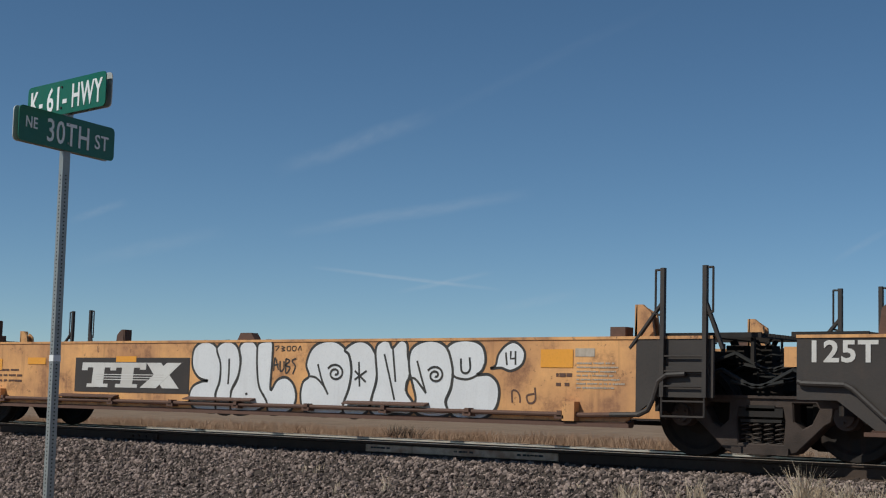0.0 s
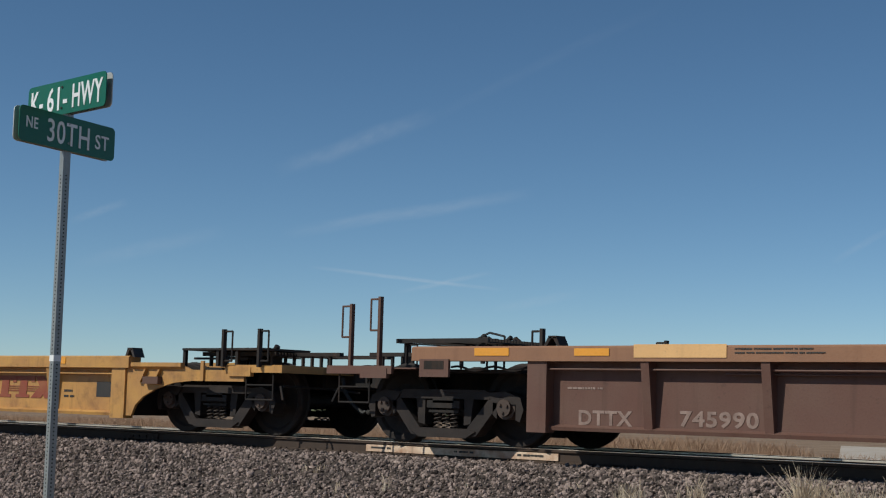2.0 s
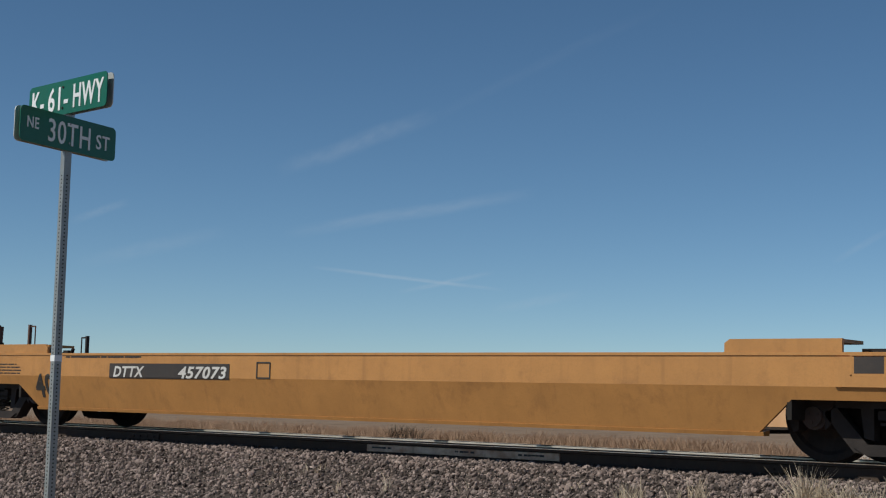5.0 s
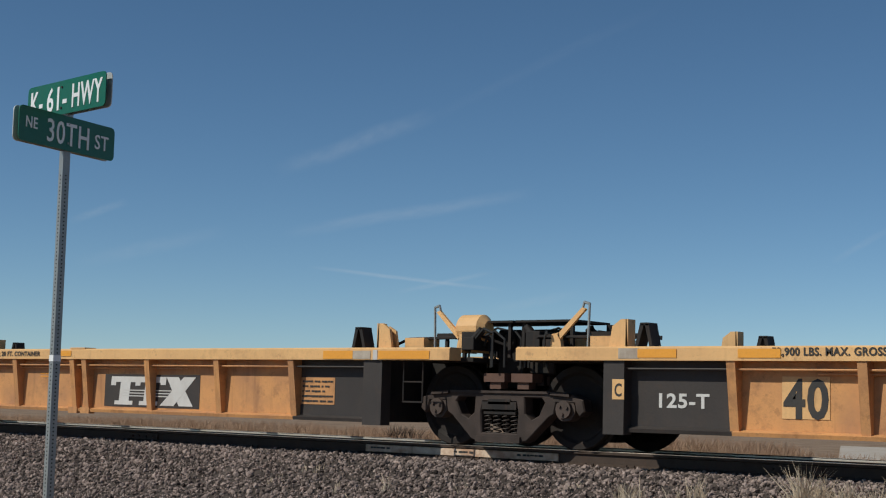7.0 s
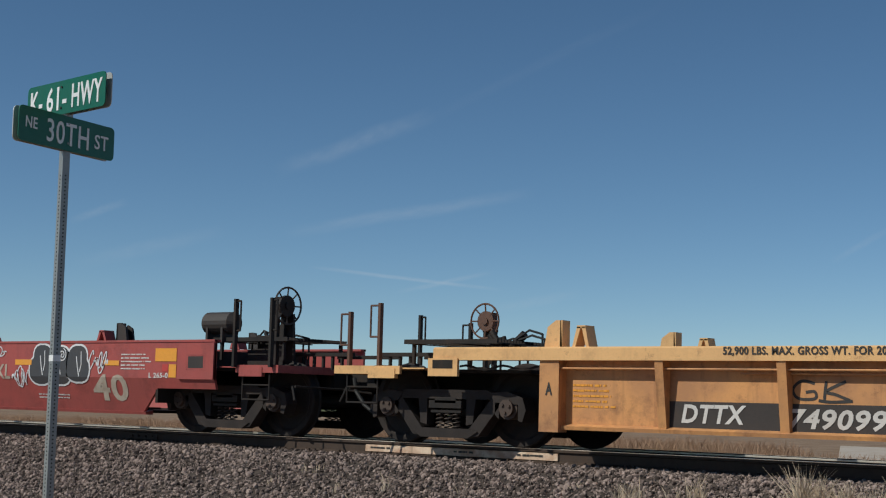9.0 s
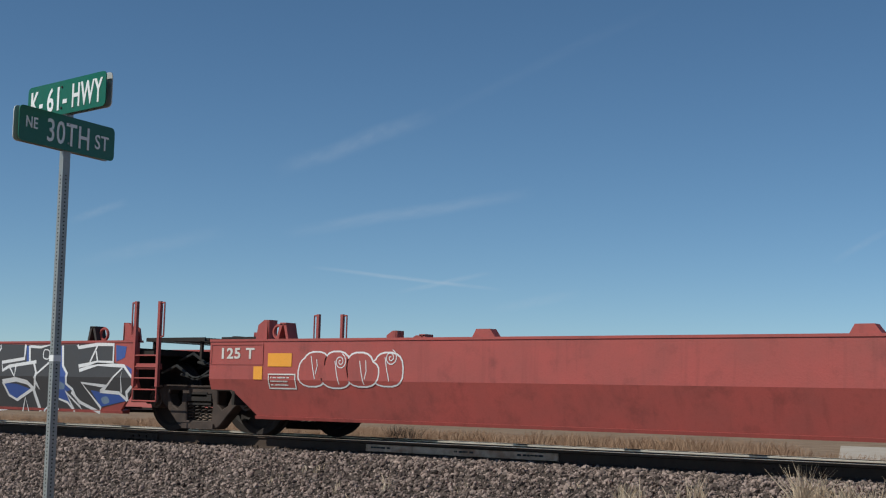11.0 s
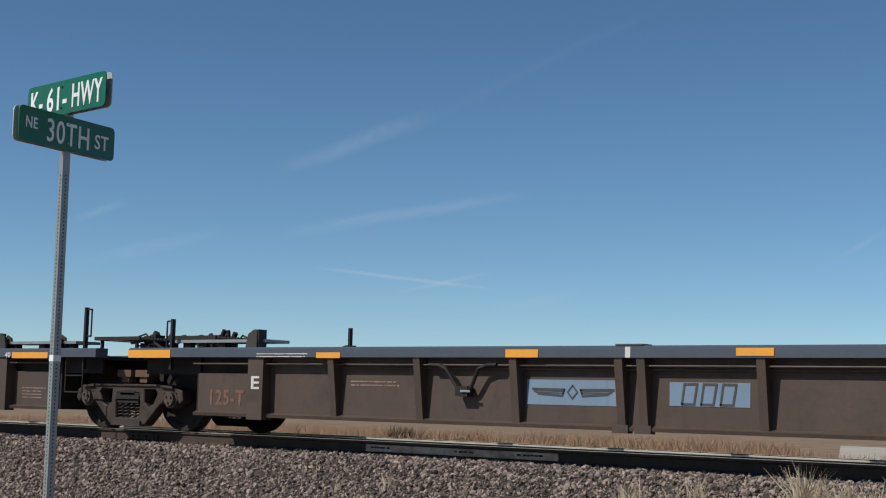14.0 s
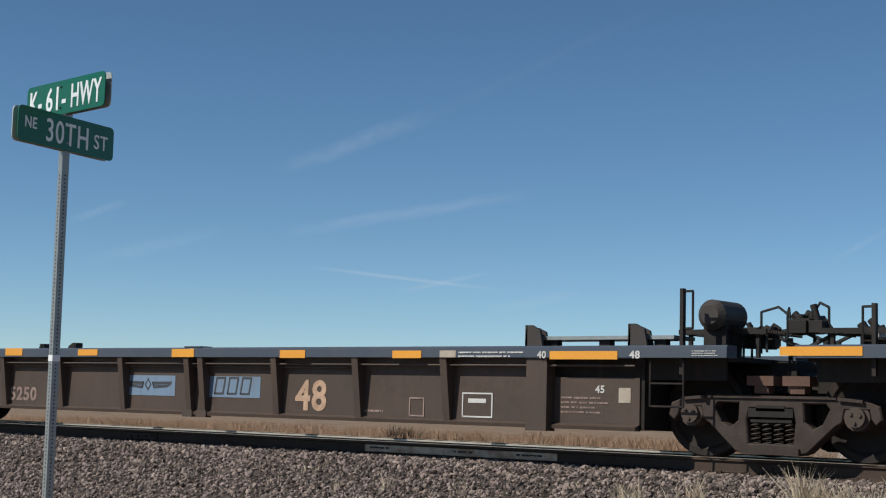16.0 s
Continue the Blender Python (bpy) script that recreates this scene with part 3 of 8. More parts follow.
def spring_mesh():
    """A coil about the z axis."""
    bm, n, prev = B(), 80, None
    for k in range(n + 1):
        a = k * 0.40
        c, d = Vector((0.05 * math.cos(a), 0.05 * math.sin(a), 0.0042 * k)), Vector((math.cos(a), math.sin(a), 0))
        cur = [bm.verts.new(c + d * 0.013 * math.cos(q * math.tau / 5) + Vector((0, 0, 0.013 * math.sin(q * math.tau / 5)))) for q in range(5)]
        if prev:
            for q in range(5):
                bm.faces.new((prev[q], prev[(q + 1) % 5], cur[(q + 1) % 5], cur[q]))
        prev = cur
    return bm


def shared(name, make, material, parent):
    """An object on a mesh that alike parts share."""
    if name not in SHARED:
        ob = part(name, make(), material, parent)
        SHARED[name] = ob.data
        return ob
    ob = new(name, SHARED[name])
    ob.parent = parent
    return ob


def bogie(x, label, end_type):
    root = thing("bogie", label, "bogie", "bogies under the wagons")
    near, far = -1.03, 1.03
    for y, sg in ((near, -1), (far, 1)):
        y0, y1 = (y - 0.09, y + 0.09)
        bm = B()
        if end_type == "inner":
            outer = [(-0.72, 0.655), (0.72, 0.655), (1.0, 0.63), (1.16, 0.57), (1.19, 0.44), (1.12, 0.38), (1.07, 0.44), (1.05, 0.53), (0.80, 0.53), (0.77, 0.40),
                     (0.70, 0.36), (0.40, 0.085), (0.30, 0.06), (-0.30, 0.06), (-0.40, 0.085), (-0.70, 0.36), (-0.77, 0.40), (-0.80, 0.53), (-1.05, 0.53),
                     (-1.07, 0.44), (-1.12, 0.38), (-1.19, 0.44), (-1.16, 0.57), (-1.0, 0.63)]
            tri = [(0.36, 0.58), (0.60, 0.58), (0.64, 0.53), (0.56, 0.38), (0.46, 0.33), (0.37, 0.40)]
            plate(bm, outer, [tri, [(-a, b) for a, b in tri[::-1]], [(-0.25, 0.17), (0.25, 0.17), (0.27, 0.40), (0.24, 0.53), (-0.24, 0.53), (-0.27, 0.40)]], y0, y1)
            for s in (-1, 1):
                prism(bm, [(s * 0.74, 0.655), (s * 1.0, 0.63), (s * 1.0, 0.60), (s * 0.74, 0.62)], y0 - 0.04, y1 + 0.04)
            box(bm, -0.72, 0.72, y0 - 0.025, y1 + 0.025, 0.63, 0.658)
            box(bm, -0.32, 0.32, y0 - 0.03, y1 + 0.03, 0.06, 0.13)
        else:
          prism(bm, [(-0.86, 0.56), (-0.62, 0.66), (0.62, 0.66), (0.86, 0.56), (0.62, 0.55), (-0.62, 0.55)], y0, y1)
        for s in (-1, 1) if end_type != "inner" else ():
            prism(bm, [(s * 0.30, 0.56), (s * 0.44, 0.56), (s * 0.40, 0.26), (s * 0.30, 0.24)], y0 + 0.02, y1 - 0.02)
            prism(bm, [(s * 0.72, 0.60), (s * 0.86, 0.54), (s * 0.50, 0.12), (s * 0.32, 0.10), (s * 0.36, 0.20)], y0, y1)
            prism(bm, [(s * 0.66, 0.63), (s * 0.92, 0.65), (s * 1.14, 0.58), (s * 1.19, 0.44), (s * 1.14, 0.30), (s * 1.08, 0.32), (s * 1.08, 0.50), (s * 0.74, 0.52)], y0 - 0.01, y1 + 0.01)
            prism(bm, [(s * 0.74, 0.52), (s * 0.80, 0.52), (s * 0.80, 0.33), (s * 0.74, 0.38)], y0, y1)
        if end_type != "inner":
            prism(bm, [(-0.50, 0.17), (-0.36, 0.09), (0.36, 0.09), (0.50, 0.17), (0.36, 0.20), (-0.36, 0.20)], y0 - 0.02, y1 + 0.02)
        frame_part = part("side_frame", bm, SIDE_FRAME_DARK if end_type == "inner" else SIDE_FRAME_BLACKISH, root, bevel=0.014)
        bm = B()
        box(bm, -0.25, 0.25, y - sg * -0.10, y - sg * 0.02, 0.44, 0.53)
        box(bm, -0.16, 0.16, y - 0.10, y + 0.10, 0.50, 0.56)
        for zz in (0.385, 0.45):
            box(bm, -0.23, 0.23, min(y + sg * 0.05, y + sg * 0.085), max(y + sg * 0.05, y + sg * 0.085), zz, zz + 0.03)
        part("bolster", bm, IRON, root, bevel=0.01)
        for sx in (-0.19, -0.065, 0.065, 0.19) if end_type == "inner" else (-0.125, 0.0, 0.125):
            sp = shared("spring", spring_mesh, SPRING, root)
            sp.location = (sx, y + sg * 0.03, 0.135)
            sp.scale = (0.9, 0.9, 0.72)
        for s in (-1, 1):
            bm = B()
            cyl(bm, (s * 0.92, y - 0.08, 0.46), (s * 0.92, y + 0.08, 0.46), 0.135, 16)
            cyl(bm, (s * 0.92, y + sg * 0.08, 0.46), (s * 0.92, y + sg * 0.125, 0.46), 0.10, 14)
            for k in range(3):
                a = k * math.tau / 3 + 0.4
                cyl(bm, (s * 0.92 + 0.055 * math.cos(a), y + sg * 0.12, 0.46 + 0.055 * math.sin(a)),
                    (s * 0.92 + 0.055 * math.cos(a), y + sg * 0.145, 0.46 + 0.055 * math.sin(a)), 0.018, 6)
            part("bearing", bm, BEARING, root, "rusty axle bearing with cap bolts")
    bm = B()
    box(bm, -0.2, 0.2, -0.95, 0.95, 0.36, 0.60)
    box(bm, -0.3, 0.3, -0.2, 0.2, 0.55, 0.72)
    part("cross_bolster", bm, DARK, root)
    for s in (-1, 1):
        bm = B()
        box(bm, s * 0.42 - 0.05, s * 0.42 + 0.05, -0.85, 0.85, 0.26, 0.34)
        for yy in (-0.76, 0.76):
            box(bm, s * 0.40 - 0.04, s * 0.40 + 0.06, yy - 0.05, yy + 0.05, 0.26, 0.56)
        part("brake_beam", bm, DARK, root)
        bm = B()
        cyl(bm, (0, -1.0, 0), (0, 1.0, 0), 0.085, 12)
        axle = part("axle", bm, IRON, root)
        axle.location = (s * 0.90, 0, WHEEL_R)
        for yy, turn in ((-0.755, 0), (0.755, 180)):
            w = shared("wheel", wheel_mesh, TREAD, axle)
            w.matrix_local = pose(0, yy, 0, 0, 0, turn)
        SPINNERS.append((axle, x, s * 0.90))
    root.location = (x, YC, 0)
    MOVERS.append((root, x))
    return root


# ---- wagon fittings; each is a part of its wagon ----
def guide(u, x, s, m, top, hgt=0.25, y=-1.36):
    """A container guide: two bent plates that stand on the side sill."""
    bm = B()
    prism(bm, [(x, top), (x + s * 0.04, top), (x + s * 0.10, top + hgt), (x + s * 0.05, top + hgt)], y - 0.09, y + 0.09)
    prism(bm, [(x + s * 0.22, top), (x + s * 0.18, top), (x + s * 0.11, top + hgt), (x + s * 0.16, top + hgt)], y - 0.09, y + 0.09)
    box(bm, min(x + s * 0.05, x + s * 0.16), max(x + s * 0.05, x + s * 0.16), y - 0.09, y + 0.09, top + hgt - 0.015, top + hgt + 0.015)
    return part("container_guide", bm, m, u, bevel=0.004)


def stand_bracket(u, x, s, m, top, hgt=0.3, y=-1.30):
    bm = B()
    prism(bm, [(x, top), (x + s * 0.24, top), (x + s * 0.20, top + hgt * 0.75), (x + s * 0.09, top + hgt), (x + s * 0.02, top + hgt)], y - 0.02, y + 0.02)
    prism(bm, [(x, top), (x + s * 0.24, top), (x + s * 0.20, top + hgt * 0.7), (x + s * 0.09, top + hgt * 0.9)], y + 0.10, y + 0.13)
    box(bm, min(x, x + s * 0.03), max(x, x + s * 0.03), y - 0.02, y + 0.13, top, top + hgt)
    return part("corner_stop", bm, m, u, bevel=0.004)


def handrail(u, x, y, z0, z1, m, loop=0.13, s=1, r=0.013):
    bm = B()
    box(bm, x - 0.02, x + 0.02, y - 0.03, y + 0.03, z0, z1)
    if loop:
        a = x + s * loop
        pipe(bm, [(x, y, z1 - 0.03), (a, y, z1 - 0.03), (a, y, z1 - 0.42), (x, y, z1 - 0.42)], r)
    return part("handrail", bm, m, u)


def post_pair(u, x, s, y, z0, z1, m, reach=0.26, drop=0.80):
    bm = B()
    box(bm, x - 0.024, x + 0.024, y - 0.024, y + 0.024, z0, z1)
    pipe(bm, [(x + s * 0.02, y, z1 - 0.5), (x + s * 0.09, y, z1 - 0.48), (x + s * 0.09, y, z1 - 0.02), (x, y, z1 - 0.02)], 0.012)
    if reach:
        cyl(bm, (x, y, z1 - 0.36), (x + s * reach, y * 0.97, z1 - drop), 0.026, 6)
    return part("end_post", bm, m, u)


def walkway(u, x0, x1, y0, y1, z, m=None):
    x0, x1 = min(x0, x1), max(x0, x1)
    bm = B()
    k = y0
    while k < y1:
        box(bm, x0, x1, k, k + 0.012, z - 0.035, z)
        k += 0.06
    for xx in (x0, (x0 + x1) / 2, x1 - 0.02):
        box(bm, xx, xx + 0.02, y0, y1, z - 0.05, z - 0.036)
    box(bm, x0, x1, y0 - 0.02, y0, z - 0.05, z + 0.005)
    for xx in (x0 + 0.1, x1 - 0.14):
        box(bm, xx, xx + 0.04, y0 + 0.02, y0 + 0.06, z - 0.3, z - 0.05)
        box(bm, xx, xx + 0.04, y1 - 0.06, y1 - 0.02, z - 0.3, z - 0.05)
    return part("walkway_grating", bm, m or IRON, u)


def reservoir(u, x, y, z, m, length=0.62, r=0.16):
    bm = B()
    cyl(bm, (x - length / 2, y, z), (x + length / 2, y, z), r, 18)
    for s in (-1, 1):
        cyl(bm, (x + s * length / 2, y, z), (x + s * (length / 2 + 0.07), y, z), r, 18, r * 0.55)
        box(bm, x + s * length * 0.3 - 0.02, x + s * length * 0.3 + 0.02, y - r * 0.9, y + r * 0.9, z - r - 0.12, z - r * 0.3)
    return part("air_reservoir", bm, m, u)


def cross_tank(u, x, y0, y1, z, r):
    """An air tank that lies across the wagon on two saddles."""
    bm = B()
    cyl(bm, (x, y0 + 0.06, z), (x, y1 - 0.06, z), r, 20)
    cyl(bm, (x, y0, z), (x, y0 + 0.06, z), r * 0.62, 20, r)
    cyl(bm, (x, y1 - 0.06, z), (x, y1, z), r, 20, r * 0.62)
    tank = part("air_reservoir", bm, BLACK, u, "black air tank")
    for yy in (y0 + 0.12, y1 - 0.18):
        bm = B()
        box(bm, x - r * 0.8, x + r * 0.8, yy, yy + 0.06, z - r - 0.28, z - r * 0.45)
        part("saddle", bm, IRON, tank, bevel=0.008)


def brake_gear(u, x, y, z, m, seed=1):
    """Valves, cylinders and pipes of the brake on the end deck."""
    rnd, bm = random.Random(seed), B()
    for i in range(5):
        cx, cy, w = x + rnd.uniform(-0.28, 0.28), y + rnd.uniform(-0.2, 0.2), rnd.uniform(0.05, 0.11)
        box(bm, cx - w, cx + w, cy - w, cy + w, z, z + rnd.uniform(0.1, 0.24))
        cyl(bm, (cx, cy, z + 0.1), (cx + rnd.uniform(-0.2, 0.2), cy, z + rnd.uniform(0.16, 0.3)), rnd.uniform(0.03, 0.06), 8)
    part("brake_valve", bm, m, u, bevel=0.006)
    for i in range(5):
        bm = B()
        a = (x + rnd.uniform(-0.5, 0.5), y + rnd.uniform(-0.3, 0.3), z + rnd.uniform(0.02, 0.2))
        b = (a[0] + rnd.uniform(-0.5, 0.5), a[1], a[2] + rnd.uniform(-0.06, 0.1))
        pipe(bm, [a, ((a[0] + b[0]) / 2, a[1], max(a[2], b[2]) + 0.05), b, (b[0], b[1], z - 0.2)], 0.014)
        part("brake_pipe", bm, HOSE, u)


def brake_wheel(u, x, y, z, rim_m, hub_m, R, lengthwise):
    """A spoked wheel with its housing; lengthwise: it turns about the wagon's long axis, else across it."""
    bm = B()
    ring(bm, (0, 0, 0), R, 0.014, 24)
    w = part("hand_brake_wheel", bm, rim_m, u, "spoked hand brake wheel")
    for k in range(8):
        a = k * math.tau / 8
        bm = B()
        cyl(bm, (0.1 * math.cos(a), 0.02, 0.1 * math.sin(a)), (R * math.cos(a), 0, R * math.sin(a)), 0.011, 5)
        part("spoke", bm, rim_m, w)
    bm = B()
    cyl(bm, (0, 0.01, 0), (0, 0.05, 0), R * 0.58, 20)
    cyl(bm, (0, -0.015, 0), (0, 0.02, 0), 0.05, 12)
    part("hub", bm, hub_m, w, "round brake housing plate")
    bm = B()
    prism(bm, [(-0.09, 0.12), (0.08, 0.12), (0.11, -0.15), (-0.08, -0.15)], 0.06, 0.17)
    part("brake_housing", bm, hub_m, w, bevel=0.02)
    bm = B()
    for dx in (-0.08, 0.07):
        box(bm, dx - 0.02, dx + 0.02, 0.1, 0.18, -(z - 0.92), -0.15)
    cyl(bm, (-0.02, 0.14, -(z - 0.95)), (-0.02, 0.14, -0.15), 0.014, 6)
    part("brake_stand", bm, IRON, w)
    w.matrix_local = pose(x, y, z, 0, 0, (90 if lengthwise > 0 else -90) if lengthwise else 0)


def ladder(u, x, y, z0, z1, w, m, rungs=2):
    bm, rungs_bm = B(), []
    pipe(bm, [(x - w / 2, y, z1), (x - w / 2, y, z0), (x + w / 2, y, z0), (x + w / 2, y, z1)], 0.012)
    for i in range(1, rungs):
        zz = z0 + (z1 - z0) * i / rungs
        rungs_bm.append(B())
        cyl(rungs_bm[-1], (x - w / 2, y, zz), (x + w / 2, y, zz), 0.011, 6)
    root = part("ladder", bm, m, u)
    for rb in rungs_bm:
        part("rung", rb, m, root)
    return root


def coupler(u, x, s):
    """Shank, knuckle head and the air hose below it; x is the pulling face."""
    bm = B()
    box(bm, min(x - s * 0.75, x - s * 0.2), max(x - s * 0.75, x - s * 0.2), -0.09, 0.09, 0.72, 0.90)
    prism(bm, [(x - s * 0.24, 0.66), (x - s * 0.02, 0.68), (x + s * 0.06, 0.74), (x + s * 0.06, 0.92), (x - s * 0.05, 0.98), (x - s * 0.24, 0.96)], -0.20, 0.10)
    box(bm, min(x, x + s * 0.09), max(x, x + s * 0.09), 0.02, 0.2, 0.70, 0.95)
    c = part("coupler", bm, IRON, u, bevel=0.015)
    bm = B()
    pipe(bm, [(x - s * 0.42, -0.26, 0.80), (x - s * 0.36, -0.28, 0.62), (x - s * 0.20, -0.28, 0.44), (x - s * 0.04, -0.26, 0.34), (x, -0.24, 0.36)], 0.028, 8)
    part("air_hose", bm, HOSE, c, "black rubber air hose")
    bm = B()
    pipe(bm, [(x - s * 0.5, -1.3, 0.66), (x - s * 0.5, -0.4, 0.64), (x - s * 0.2, -0.15, 0.60)], 0.016)
    pipe(bm, [(x - s * 0.5, -1.35, 0.66), (x - s * 0.42, -1.38, 0.48)], 0.016)
    part("uncoupling_lever", bm, IRON, c)


def articulated_deck(u, h, s, top, m, seed, style, tank=False):
    """What stands over the shared bogie at an inner end. h: distance of the bogie from the wagon's middle."""
    X = lambda d: s * (h - d)
    boxes("draft_sill", [(min(X(1.7), X(0.12)), max(X(1.7), X(0.12)), -0.42, 0.42, 0.70, top - 0.12),
                         (min(X(1.5), X(0.4)), max(X(1.5), X(0.4)), -1.25, 1.25, top - 0.16, top - 0.11)], DARK, u)
    bm = B()
    prism(bm, [(X(0.55), 0.98), (X(0.22), 0.98), (X(0.02), 0.86), (X(0.02), 0.74), (X(0.45), 0.70)], -0.34, 0.34)
    part("articulation_arm", bm, RUST if style == "F" else IRON, u, bevel=0.02)
    for y in (-1.0, 1.0):
        bm = B()
        box(bm, min(X(0.05), X(0.35)), max(X(0.05), X(0.35)), y - 0.10, y + 0.10, 0.76, 0.86)
        box(bm, min(X(0.12), X(0.28)), max(X(0.12), X(0.28)), y - 0.07, y + 0.07, 0.68, 0.76)
        part("side_bearing", bm, RUST, u, bevel=0.01)
    walkway(u, X(1.35), X(0.30), -0.75, 0.1, top + 0.20)
    if style == "F":
        bm = B()
        box(bm, min(X(0.42), X(0.05)), max(X(0.42), X(0.05)), -0.75, 0.75, 0.86, top + 0.24)
        cyl(bm, (X(0.24), -0.80, top + 0.10), (X(0.24), -0.74, top + 0.10), 0.11, 14)
        part("centre_casting", bm, DARK, u, "black articulation casting", bevel=0.02)
        bm = B()
        box(bm, min(X(0.85), X(0.02)), max(X(0.85), X(0.02)), -1.0, -0.25, top + 0.31, top + 0.335)
        for dd in (0.78, 0.1):
            box(bm, X(dd) - 0.02, X(dd) + 0.02, -0.95, -0.91, top - 0.1, top + 0.31)
        part("tread_plate", bm, IRON, u, "thin dark tread plate")
        bm = B()
        prism(bm, [(X(0.95), top), (X(0.62), top), (X(0.55), top + 0.16), (X(0.70), top + 0.19), (X(0.88), top + 0.07)], -0.72, -0.66)
        part("saddle_plate", bm, m, u, bevel=0.006)
    if tank == "tan":
        reservoir(u, X(0.60), -0.98, top + 0.24, m, 0.30, 0.17)
    elif tank:
        if s > 0:
            cross_tank(u, X(0.78), -1.12, -0.52, top + 0.34, 0.165)
        else:
            reservoir(u, X(1.20), -0.70, top + 0.24, BLACK, 0.42, 0.125)
            brake_gear(u, X(0.62), -0.65, top + 0.16, IRON, seed + 15)
        brake_gear(u, X(0.3 if s < 0 else 0.05), -0.45, top + 0.16, IRON, seed + 5)
    brake_gear(u, X(0.75), -0.15, top + 0.02, IRON, seed)
    if style == "F":
        bm = B()
        pipe(bm, [(X(1.10), -1.1, top - 0.1), (X(1.12), -1.1, top + 0.50), (X(1.05), -1.1, top + 0.52), (X(1.03), -1.1, top + 0.46)], 0.016, 6)
        part("handrail", bm, GALV, u)
        bm = B()
        prism(bm, [(X(1.08), top + 0.44), (X(1.03), top + 0.46), (X(0.70), top + 0.16), (X(0.73), top + 0.10)], -1.12, -1.08)
        prism(bm, [(X(0.76), top), (X(0.60), top), (X(0.62), top + 0.16), (X(0.72), top + 0.18)], -1.12, -1.06)
        part("brace", bm, m, u, bevel=0.004)
        brake_gear(u, X(0.5), -0.95, top - 0.02, IRON, seed + 31)
        bm = B()
        pipe(bm, [(X(1.7), -1.12, top + 0.05), (X(1.5), -1.12, top + 0.12), (X(0.4), -1.05, top + 0.14), (X(0.1), -0.9, top + 0.02)], 0.018)
        part("brake_rod", bm, IRON, u)
        boxes("valve_box", [(min(X(1.5), X(1.2)), max(X(1.5), X(1.2)), -1.2, -0.9, top, top + 0.13)], m, u, bevel=0.01)
    for yy, dz in ((-0.5, 0.12), (0.2, 0.2)):
        bm = B()
        pipe(bm, [(X(0.8), yy, top + dz), (X(0.4), yy, top + dz + 0.06), (X(0.05), yy, top + dz - 0.1), (X(-0.1), yy, top + dz - 0.12)], 0.022)
        part("air_hose", bm, HOSE, u)


